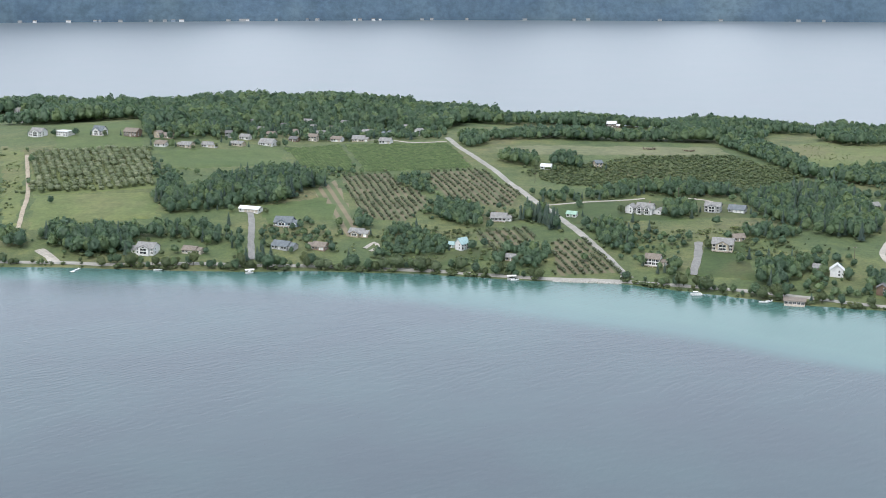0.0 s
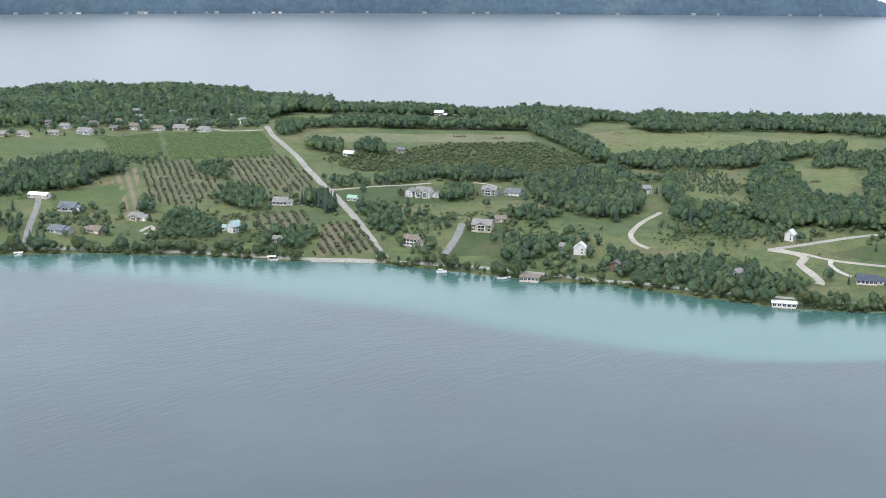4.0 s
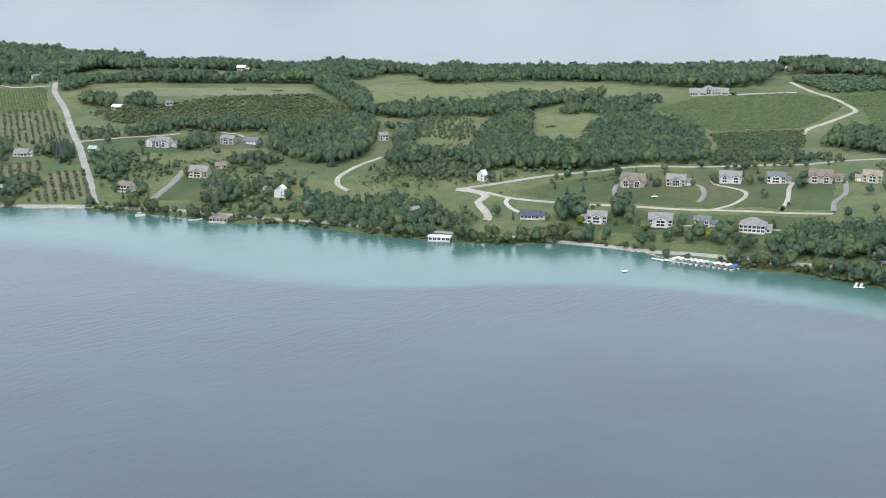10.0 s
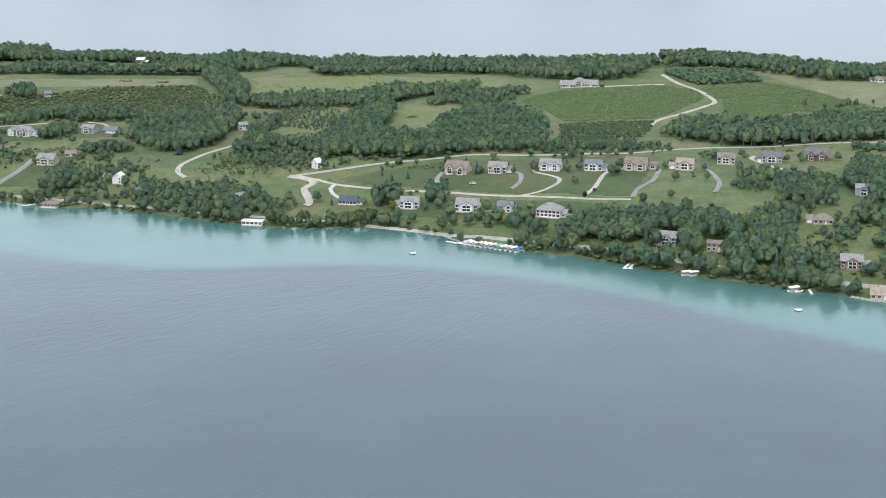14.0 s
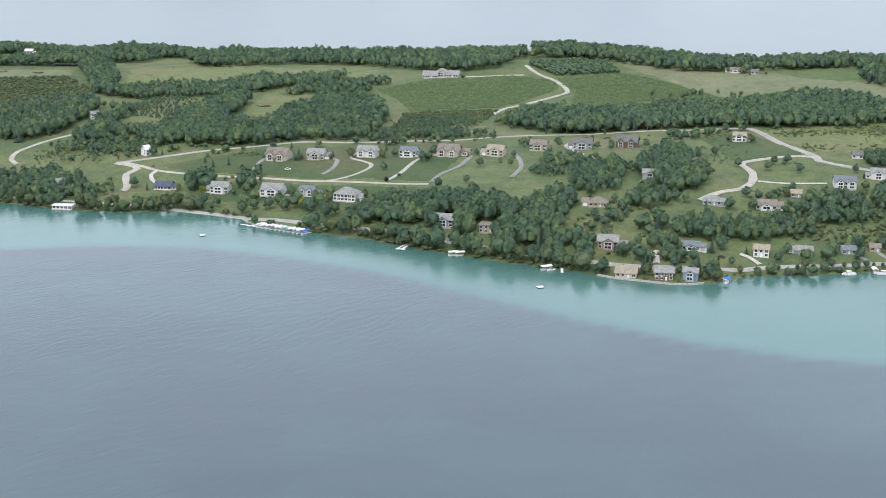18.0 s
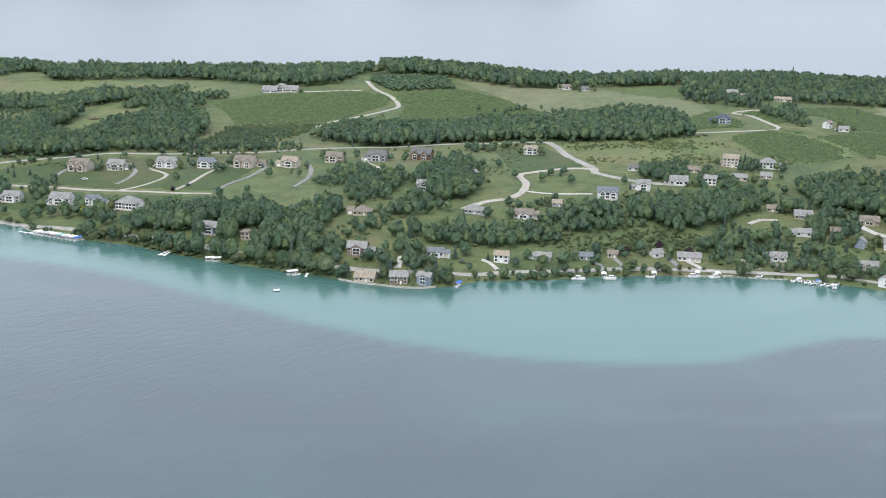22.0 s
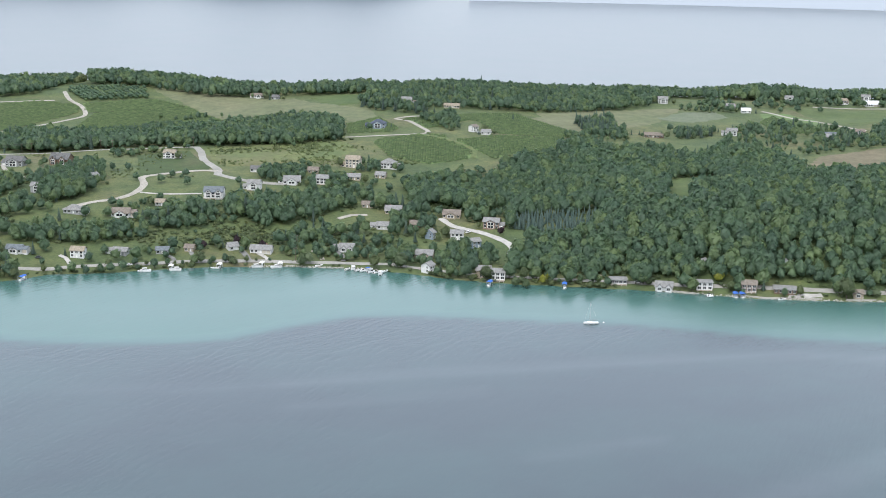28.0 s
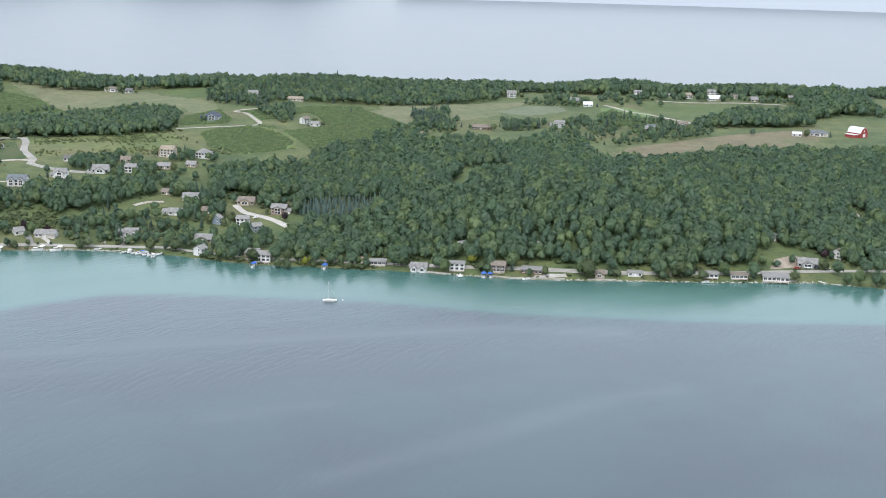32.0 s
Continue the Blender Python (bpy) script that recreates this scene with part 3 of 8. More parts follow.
field("field", [(1217, 959), (1316, 1006), (1367, 999), (1369, 941), (1270, 895)], HAY, "tan field on the plateau")
field("field", [(890, 826), (958, 841), (1022, 851), (1032, 802), (1005, 761), (940, 729), (904, 740)], MEADOW, "shrubby meadow above the houses")
field("lawn", [(838, 818), (883, 828), (899, 730), (876, 724), (839, 716)], LAWN, "lawn round the white house at the bend", category="lawn")
field("field", [(1381, 979), (1410, 1009), (1478, 1028), (1471, 978), (1418, 952)], LAVENDER, "blue-grey crop on the plateau")
field("vineyard_field", [(1493, 949), (1524, 983), (1530, 903), (1536, 844), (1460, 849)], VINES_SOIL, "vineyard beside the plateau road")
field("field", [(1564, 995), (1650, 1011), (1697, 974), (1651, 927), (1568, 898)], PASTURE, "green field beyond the plateau road")
field("field", [(1377, 650), (1431, 716), (1493, 739), (1566, 764), (1643, 788), (1681, 776), (1611, 691), (1528, 656), (1448, 642), (1395, 642)], TAN, "tan hillside field above the woods")
field("lawn", [(1377, 735), (1322, 736), (1275, 764), (1318, 815), (1396, 786)], PASTURE, "grassy slope behind the houses")

field("field", [(1255, 1001), (1336, 1039), (1401, 1048), (1450, 1049), (1383, 959), (1347, 930), (1253, 874), (1252, 908)], HAY, "pale meadow on the plateau", 0.15)
field("field", [(1238, 603), (1262, 615), (1245, 555), (1225, 530), (1214, 545)], PASTURE, "steep grassy clearing in the great wood")
SPRUCES = [(1098, 559), (1125, 560), (1163, 539), (1146, 515), (1119, 515), (1094, 534)]
NO_TREES += [[(368, 1074), (424, 1073), (402, 929), (358, 943)], [(473, 1070), (528, 1067), (505, 968), (463, 937), (452, 953)], [(1040, 936), (1092, 965), (1125, 915), (1143, 837), (1231, 828), (1203, 772), (1123, 755), (1066, 760), (1043, 784), (1020, 842)], [(1044, 811), (1097, 817), (1127, 777), (1209, 774), (1186, 729), (1112, 724), (1055, 720)], SPRUCES, [(1096, 539), (1120, 517), (1148, 514), (1138, 501), (1114, 501), (1086, 523)], [(1216, 559), (1232, 559), (1225, 519), (1209, 501), (1198, 514)], [(1238, 603), (1262, 615), (1245, 555), (1225, 530), (1214, 545)]]
NO_TREES += [[(372, 1123), (431, 1123), (410, 986), (363, 997)], [(466, 1008), (483, 1115), (499, 1129), (509, 1099), (538, 1111), (529, 1066), (499, 1001)], [(330, 1050), (348, 1049), (343, 943), (311, 912), (325, 979)], [(1247, 603), (1283, 616), (1264, 550), (1238, 548)]]
field("vineyard_field", [(1516, 1000), (1555, 1008), (1559, 937), (1531, 890), (1495, 938)], VINES_SOIL, "green vineyard strip beside the plateau road")
field("field", [(1576, 1059), (1610, 1020), (1675, 974), (1636, 925), (1585, 906), (1567, 971)], PASTURE, "bright green field below the hilltop farms")

# ---------------------------------------------------------------- roads
ribbon("road", [(0, 1320), (11, 1258), (21, 1220), (40, 1159), (67, 1054), (79, 1012), (95, 945), (109, 890), (116, 857), (121, 840)], 5.6, ASPHALT, "straight pale asphalt road down to the lake")
SHORE_ROAD = [(-308, 879), (-284, 878), (-257, 877), (-228, 873), (-190, 874), (-159, 873), (-128, 871), (-89, 871), (-54, 866), (-12, 861), (26, 851), (63, 842), (111, 836), (132, 829)] + [(144, 825), (179, 812), (206, 800), (232, 788), (254, 778), (283, 767), (307, 754), (337, 740), (354, 734)] + [(400, 716), (435, 702), (456, 692), (479, 678), (501, 662), (532, 643), (562, 627), (583, 615)] + [(589, 611), (635, 571), (685, 539), (725, 518)] + [(773, 512), (787, 514), (808, 515), (837, 515), (873, 517), (915, 511), (949, 503), (976, 495), (1002, 487)]
ribbon("road", SHORE_ROAD, 5.2, ASPHALT, "two-lane asphalt road along the shore", 0.45)
ribbon("road", [(998, 487), (1033, 461), (1058, 447), (1090, 434), (1140, 414), (1192, 392), (1244, 373), (1297, 358), (1353, 348), (1400, 343), (1431, 338), (1457, 333)], 4.8, ASPHALT, "shore road behind the lakeside cottages", 0.45)
ribbon("lane", [(0, 1290), (-35, 1299), (-60, 1322), (-78, 1326)], 4.0, GRAVEL, "pale village lane at the top of the hill")
ribbon("lane", [(331, 936), (328, 929), (311, 903), (300, 881), (296, 867), (297, 851), (304, 839)], 4.0, GRAVEL, "curving pale gravel lane", gap=11)
UPPER = [(382, 822), (419, 832), (454, 841), (498, 851), (525, 855), (562, 847), (604, 843), (645, 839)] + [(683, 853), (750, 857), (817, 853), (865, 847), (890, 839)]
ribbon("road", UPPER, 4.8, ASPHALT, "upper asphalt road along the hillside")
ribbon("road", [(890, 839), (893, 813), (893, 769), (902, 725), (900, 712), (915, 693), (932, 683), (951, 678)], 6.4, ASPHALT, "road turning down past the meadow", 0.4)
ribbon("lane", [(507, 713), (533, 699), (571, 678), (599, 664), (631, 649), (670, 634)], 3.8, GRAVEL, "pale lane below the estate houses")
ribbon("lane", [(388, 823), (403, 809), (417, 795), (446, 780), (482, 763), (513, 748), (544, 731), (567, 716), (614, 696)], 3.8, GRAVEL, "pale lane below the estate houses")
ribbon("lane", [(382, 822), (393, 814), (401, 802), (394, 790), (396, 776), (398, 760), (395, 754)], 5.6, GRAVEL, "pale gravel turning lane", 0.5)
ribbon("lane", [(544, 731), (558, 735), (572, 749), (577, 764), (570, 778), (563, 788), (565, 802), (573, 813)], 3.2, GRAVEL, "looping pale driveway", 0.5)
ribbon("lane", [(417, 795), (413, 786), (415, 774), (420, 765)], 3.2, CONCRETE, "pale driveway to a lakeside house", 0.5)
ribbon("driveway", [(586, 715), (597, 734), (609, 765), (618, 782)], 3.2, GRAVEL, "gravel driveway up the lawn", 0.5)
ribbon("driveway", [(616, 700), (625, 722), (641, 744), (653, 775)], 3.6, DRIVE, "dark asphalt driveway up the lawn", 0.5)
ribbon("driveway", [(672, 697), (683, 725), (687, 757), (686, 777)], 3.6, DRIVE, "curving dark asphalt driveway", 0.5)
ribbon("driveway", [(736, 814), (730, 799), (733, 771), (741, 749), (751, 727)], 3.6, GRAVEL, "long pale driveway", 0.5)
ribbon("driveway", [(490, 778), (492, 795), (499, 813)], 3.6, DRIVE, "dark driveway beside the house", 0.5)
ribbon("driveway", [(540, 751), (548, 763), (552, 785), (546, 797)], 3.6, DRIVE, "dark curving driveway", 0.5)
ribbon("lane", [(650, 1172), (691, 1172), (725, 1170), (755, 1167)], 4.8, GRAVEL, "pale gravel lane to the hilltop villa", 0.5)
ribbon("lane", [(764, 1210), (771, 1168), (785, 1133), (788, 1096), (772, 1076), (737, 1041), (708, 1007), (697, 983)], 4.8, GRAVEL, "winding pale gravel lane through vineyards", 0.5)
ribbon("road", [(904, 719), (894, 727), (877, 728), (851, 718), (841, 710), (842, 688), (834, 664), (821, 647), (803, 638), (785, 622)], 5.6, GRAVEL, "pale winding gravel street", 0.45, gap=9)
ribbon("driveway", [(839, 666), (855, 659), (884, 656)], 3.2, CONCRETE, "pale driveway to a white house", 0.5)
ribbon("lane", [(1028, 864), (1067, 865), (1102, 869), (1111, 881), (1109, 907), (1104, 937), (1095, 956), (1112, 966), (1142, 972), (1153, 985)], 4.8, GRAVEL, "pale gravel lane between vineyards", 0.5)
ribbon("track", [(1105, 858), (1120, 837), (1132, 795), (1124, 760)], 5.0, MEADOW, "grassy track between vineyards", 0.5)
ribbon("lane", [(1054, 587), (1058, 567), (1065, 556), (1074, 540), (1083, 516), (1084, 501), (1079, 491)], 5.2, CONCRETE, "pale neighbourhood street", 0.5, gap=11)
ribbon("lane", [(978, 593), (989, 600), (1001, 600)], 4.0, GRAVEL, "short pale lane among the trees", 0.5, gap=12)
ribbon("lane", [(1531, 1018), (1543, 963), (1561, 910), (1562, 851)], 5.6, GRAVEL, "pale road over the plateau", 0.5)
ribbon("lane", [(1609, 1047), (1691, 1004), (1739, 970)], 4.8, GRAVEL, "pale road past the hilltop farms", 0.5)
ribbon("lane", [(1480, 419), (1490, 413), (1495, 405), (1499, 399)], 4.8, GRAVEL, "pale lane among trees", 0.5, gap=10)
ribbon("lane", [(1504, 454), (1501, 435), (1488, 419)], 3.2, GRAVEL, "short gravel drive among trees", 0.5)
ribbon("track", [(-386, 1193), (-342, 1054), (-328, 995), (-318, 952)], 3.5, SAND, "bare dirt track up the meadow", 0.5)
ribbon("track", [(-288, 904), (-276, 889), (-269, 877)], 7.2, GRAVEL, "wide gravel entrance at the shore road", 0.5)
ribbon("driveway", [(-151, 991), (-145, 956), (-140, 917), (-134, 881)], 4.8, DRIVE, "long straight asphalt driveway to the shed", 0.5)
ribbon("driveway", [(78, 1023), (94, 1025), (122, 1034), (145, 1041), (160, 1046)], 3.6, GRAVEL, "pale driveway to the white country house", 0.5)
ribbon("driveway", [(196, 1048), (210, 1042), (217, 1028)], 3.2, GRAVEL, "pale drive round the lawn", 0.5)
ribbon("driveway", [(178, 906), (172, 876), (162, 840)], 5.6, DRIVE, "dark asphalt driveway down the slope", 0.5)
ribbon("driveway", [(-58, 906), (-52, 921), (-49, 911), (-54, 900)], 3.2, GRAVEL, "curved gravel driveway", 0.5)
ribbon("driveway", [(853, 530), (857, 524), (858, 517)], 3.2, DRIVE, "dark asphalt driveway beside a bay house", 0.5, gap=1.5)
ribbon("driveway", [(869, 536), (871, 525), (871, 517)], 3.2, DRIVE, "dark asphalt driveway past purple trees", 0.5, gap=1.5)
ribbon("driveway", [(903, 532), (905, 523), (906, 514)], 4.0, DRIVE, "wide dark driveway to the bay road", 0.5, gap=1.5)
ribbon("driveway", [(911, 531), (916, 521), (919, 513)], 3.4, CONCRETE, "pale concrete driveway to a long house", 0.5, gap=1.5)
ribbon("driveway", [(950, 528), (954, 520), (954, 507)], 3.0, GRAVEL, "curved sandy drive behind the willow", 0.5, gap=1.5)
ribbon("driveway", [(967, 525), (969, 514), (967, 501)], 3.2, DRIVE, "dark driveway beside a gabled white house", 0.5, gap=1.5)
ribbon("driveway", [(785, 535), (789, 530), (792, 519)], 3.2, CONCRETE, "pale driveway down to the shore road", 0.5, gap=1.5)
ribbon("driveway", [(735, 538), (733, 530), (731, 522)], 4.0, CONCRETE, "concrete pad above the shore road", 0.5, gap=1.5)

# added glowing wall where the lake passes the clip end; no shore there
FAR_GLOW, n, l, b = material("glowing_distance_fill", 1.0)
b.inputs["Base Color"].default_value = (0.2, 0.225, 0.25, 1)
# emission set to match the sky-bright water beside it
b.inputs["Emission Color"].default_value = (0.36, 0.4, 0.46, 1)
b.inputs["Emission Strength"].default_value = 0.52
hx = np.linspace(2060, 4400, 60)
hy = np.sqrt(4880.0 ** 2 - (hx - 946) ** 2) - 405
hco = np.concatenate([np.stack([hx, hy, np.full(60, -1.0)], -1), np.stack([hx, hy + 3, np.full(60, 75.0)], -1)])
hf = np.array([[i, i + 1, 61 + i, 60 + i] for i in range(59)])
tagged(poly_mesh("backdrop", hco, hf, FAR_GLOW), "added pale glowing wall past the back lake, in place of clipped water", "backdrop", kind="structure")

# ---------------------------------------------------------------- houses
def siding(name, col, rough=0.7):
    """Painted boards: faint horizontal courses, weathering."""
    m, n, l, b = material(name, rough)
    lo = tuple(c * 0.82 for c in col)
    c = ramp(n, l, noise_node(n, l, 0.5, 4), [(0.3, lo), (0.7, col)])
    tc = n.new("ShaderNodeTexCoord")
    w = n.new("ShaderNodeTexWave")
    w.bands_direction = 'Z'
    w.inputs["Scale"].default_value = 1.6
    l.new(tc.outputs["Object"], w.inputs["Vector"])
    c = mix(n, l, 0.25, c, ramp(n, l, w.outputs["Fac"], [(0.1, (0.7, 0.7, 0.7)), (0.4, (1, 1, 1))]), 'MULTIPLY')
    l.new(c, b.inputs["Base Color"])
    return m


def shingle(name, col):
    return mottled(name, tuple(c * 0.75 for c in col), tuple(c * 1.2 for c in col), 0.6, 5.0, 0.9, 0.3, 0.03)


WALLS = {"white": siding("white_siding", (0.7, 0.7, 0.69)), "cream": siding("cream_siding", (0.52, 0.47, 0.39)),
         "tan": siding("tan_siding", (0.42, 0.36, 0.27)), "grey": siding("grey_siding", (0.36, 0.37, 0.37)),
         "brown": siding("brown_siding", (0.17, 0.115, 0.08)), "blue-grey": siding("blue_grey_siding", (0.25, 0.31, 0.37)),
         "red": siding("red_boards", (0.36, 0.06, 0.055)), "brick": siding("brick_red", (0.29, 0.2, 0.16))}
ROOFS = {"grey": shingle("grey_shingles", (0.215, 0.215, 0.21)), "dark": shingle("dark_shingles", (0.12, 0.12, 0.12)),
         "brown": shingle("brown_shingles", (0.18, 0.155, 0.13)), "tan": shingle("tan_shingles", (0.26, 0.225, 0.175)),
         "white": mottled("white_metal_roof", (0.52, 0.53, 0.54), (0.63, 0.64, 0.65), 0.3, 3.0, 0.45),
         "teal": mottled("teal_metal_roof", (0.24, 0.36, 0.37), (0.3, 0.42, 0.42), 0.3, 3.0, 0.5),
         "green": mottled("green_metal_roof", (0.22, 0.36, 0.28), (0.3, 0.44, 0.35), 0.3, 3.0, 0.5),
         "blue-grey": shingle("blue_grey_shingles", (0.13, 0.15, 0.165)), "navy": shingle("navy_shingles", (0.06, 0.075, 0.105))}
TRIM = mottled("white_trim", (0.68, 0.68, 0.67), (0.8, 0.8, 0.79), 1.0, 8.0, 0.6)
DECKWOOD = mottled("weathered_deck_boards", (0.3, 0.25, 0.2), (0.42, 0.37, 0.31), 0.8, 6.0, 0.85)
CHIMNEY = mottled("chimney_brick", (0.2, 0.12, 0.09), (0.3, 0.19, 0.14), 1.0, 8.0, 0.9)
GLASS, n, l, b = material("window_glass", 0.06)
b.inputs["Base Color"].default_value = (0.025, 0.03, 0.035, 1)
b.inputs["Specular IOR Level"].default_value = 0.8


def add_box(bm, x0, x1, y0, y1, z0, z1):
    v = [bm.verts.new(p) for p in ((x0, y0, z0), (x1, y0, z0), (x1, y1, z0), (x0, y1, z0), (x0, y0, z1), (x1, y0, z1), (x1, y1, z1), (x0, y1, z1))]
    for f in ((0, 3, 2, 1), (4, 5, 6, 7), (0, 1, 5, 4), (1, 2, 6, 5), (2, 3, 7, 6), (3, 0, 4, 7)):
        bm.faces.new([v[i] for i in f])


def box_part(name, dims, mat, parent, label="", bevel=0.0):
    bm = bmesh.new()
    add_box(bm, *dims)
    if bevel:
        bmesh.ops.bevel(bm, geom=bm.edges[:], offset=bevel, segments=1, affect='EDGES')
    return part(name, bm, mat, parent, label)


def gable_wall(w, d, h, rise, z0=-2.5):
    """Walls with gable ends at -x and +x, ridge along x."""
    bm = bmesh.new()
    a, b = w / 2, d / 2
    v = [bm.verts.new(p) for p in ((-a, -b, z0), (a, -b, z0), (a, b, z0), (-a, b, z0), (-a, -b, h), (a, -b, h), (a, b, h), (-a, b, h), (-a, 0, h + rise), (a, 0, h + rise))]
    for f in ((0, 1, 5, 4), (1, 2, 6, 9, 5), (2, 3, 7, 6), (3, 0, 4, 8, 7), (0, 3, 2, 1)):
        bm.faces.new([v[i] for i in f])
    return bm


def gable_roof(w, d, h, rise, over=0.5, thick=0.22, hip=0.0):
    """A roof of two slopes with eaves, or hipped at both ends."""
    bm = bmesh.new()
    a, b = w / 2 + over, d / 2 + over
    k = rise / (d / 2)
    e = h - over * k + 0.05
    top = h + rise + 0.05
    r = a - hip
    for s in (0, 1):
        dz = thick if s == 0 else 0
        ring = [(-a, -b, e + dz), (a, -b, e + dz), (a, b, e + dz), (-a, b, e + dz), (-r, 0, top + dz), (r, 0, top + dz)]
        v = [bm.verts.new(p) for p in ring]
        if s == 0:
            up = v
        else:
            low = v
    for f in ((0, 1, 5, 4), (2, 3, 4, 5), (1, 2, 5), (3, 0, 4)):
        bm.faces.new([up[i] for i in f]) if len(f) == 4 or hip else None
        bm.faces.new([low[i] for i in reversed(f)]) if len(f) == 4 or hip else None
    rim = [(0, 1), (2, 3), (1, 2), (3, 0)] if hip else [(0, 1), (2, 3), (1, 5), (5, 2), (3, 4), (4, 0)]
    for i, j in rim:
        bm.faces.new([low[i], low[j], up[j], up[i]])
    return bm


bm = bmesh.new()
add_box(bm, -0.5, 0.5, -0.05, 0.02, 0, 1)
PANE_ME = bpy.data.meshes.new("pane")
bm.to_mesh(PANE_ME)
bm.free()
PANE_ME.materials.append(GLASS)
bm = bmesh.new()
for dims in ((-0.58, 0.58, -0.09, 0, -0.1, 0), (-0.58, 0.58, -0.09, 0, 1, 1.1), (-0.58, -0.5, -0.09, 0, 0, 1), (0.5, 0.58, -0.09, 0, 0, 1), (-0.025, 0.025, -0.08, 0, 0, 1)):
    add_box(bm, *dims)
FRAME_ME = bpy.data.meshes.new("window_frame")
bm.to_mesh(FRAME_ME)
bm.free()
FRAME_ME.materials.append(TRIM)


def window(parent, x, y, z, w, h, turn=0):
    """A framed window on a wall face whose outside is the local -y, turned by quarter steps."""
    o = new("window", FRAME_ME)
    o.parent = parent
    o.matrix_basis = pose(x, y, z, 0, 0, turn) @ Matrix.Diagonal((w, 1, h, 1))
    p = new("pane", PANE_ME)
    p.parent = o
    return o


house_rng = random.Random(11)
SITE = -20.0


def house(x, y, w, wall="white", roof="grey", storeys=1, extra="", d=None, turn=0.0, cross=0, hip=False, deck=0, chimney=False, garage=0, porch=False, rise=None, kind="house", flat=False):
    """A house at a place: w wide, its front to the lake. cross: gables that face the lake. deck: depth of a raised deck."""
    w *= 0.75 if x > 690 and y < 700 else 0.84
    d = d * 0.95 if d else max(6.5, min(12.5, w * 0.76))
    e = house_rng
    z = min(ground_zs(x + dx, y + dy) for dx in (-3, 3) for dy in (-3, 3)) + 0.35
    root = new(kind, None)
    root.empty_display_size = 1
    root.matrix_basis = pose(x, y, z, 0, 0, SITE + turn + e.uniform(-6, 6))
    h = 2.2 * storeys + 0.3
    rise = 0.25 if flat else (rise or d * e.uniform(0.27, 0.36))
    wm, rm = WALLS[wall], ROOFS[roof]
    part("wall", gable_wall(w, d, h, rise * (0.0001 if hip else 1)), wm, root)
    roof_ob = part("roof", gable_roof(w, d, h, rise, 0.6, 0.22, min(d / 2, w / 2 - 0.4) + 0.6 if hip else 0.0), rm, root)
    if cross:
        cw = min(w / cross * 0.62, d * 0.75)
        for k in range(cross):
            cx = (k + 0.5) * w / cross - w / 2 + e.uniform(-0.4, 0.4)
            cd = d * 0.35 + 1.6
            wing = part("wing", gable_wall(cd, cw, h, rise * 0.66), wm, root)
            wing.matrix_basis = pose(cx, -d / 2 - 1.6 + cd / 2, 0, 0, 0, 90)
            wr = part("roof", gable_roof(cd + 2.5, cw, h, rise * 0.66, 0.45, 0.2), rm, wing)
            wr.matrix_basis = pose(1.2, 0, 0.03)
            for s in range(storeys):
                window(root, cx, -d / 2 - 1.6, 0.7 + 2.2 * s, cw * 0.6, 1.55)
            if cw > 3.5:
                window(root, cx, -d / 2 - 1.6, h + 0.1, 1.4, 0.8)
    if w > 9.5 and kind == "house" and not flat and e.random() < 0.7:  # a lower wing at one end
        side = e.choice((-1, 1))
        ww, wd, wh = e.uniform(3.5, 5.5), d * e.uniform(0.6, 0.85), 2.5
        end = part("wing", gable_wall(ww, wd, wh, wd * 0.26), wm, root)
        end.matrix_basis = pose(side * (w / 2 + ww / 2 - 0.05), e.uniform(-0.1, 0.12) * d, 0)
        part("roof", gable_roof(ww, wd, wh, wd * 0.26, 0.4, 0.2), rm, end)
        if e.random() < 0.5:
            box_part("garage_door", (-1.3, 1.3, -wd / 2 - 0.06, -wd / 2 + 0.02, 0, 2.2), TRIM if wall != "white" else WALLS["cream"], end)
        else:
            window(end, 0, -wd / 2, 0.9, 1.4, 1.2)
    if w > 10 and storeys == 1 and not cross and not flat and e.random() < 0.5:
        box_part("chimney", (-w * 0.22, -w * 0.22 + 0.8, 0.3, 1.1, h, h + rise + 0.8), CHIMNEY, root)
    gaps = max(2, int(w / 2.5))
    for s in range(storeys):
        for k in range(gaps):
            wx = (k + 0.5) * w / gaps - w / 2
            if cross and any(abs(wx - ((c + 0.5) * w / cross - w / 2)) < min(w / cross * 0.62, d * 0.75) * 0.6 for c in range(cross)):
                continue
            if s == 0 and garage and wx > w / 2 - garage * 3.2:
                continue
            if s == 0 and k == gaps // 2 and not deck:
                box_part("door", (wx - 0.5, wx + 0.5, -d / 2 - 0.07, -d / 2 + 0.02, 0, 2.1), rm if roof in ("teal", "green") else TRIM, root)
                continue
            window(root, wx, -d / 2, 0.65 + 2.2 * s, 1.5 if not deck else 1.95, 1.5)
        for sx, tn in ((-1, -90), (1, 90)):
            window(root, sx * w / 2, -d * 0.18, 0.9 + 2.2 * s, 1.0, 1.3, tn)
    for k in range(garage):
        gx0 = w / 2 - 3.0 * (k + 1)
        box_part("garage_door", (gx0, gx0 + 2.5, -d / 2 - 0.06, -d / 2 + 0.02, 0, 2.2), TRIM if wall != "white" else WALLS["cream"], root)
    if chimney:
        cz = h + rise
        box_part("chimney", (w * 0.2, w * 0.2 + 0.9, 0.2, 1.1, h - 0.5, cz + 1.1), CHIMNEY, root)
    if deck:
        dk = box_part("deck", (-w * 0.48, w * 0.48, -d / 2 - deck, -d / 2 - 0.02, -0.25, 0.0), DECKWOOD, root)
        for k in range(4):
            px = -w * 0.46 + k * w * 0.92 / 3
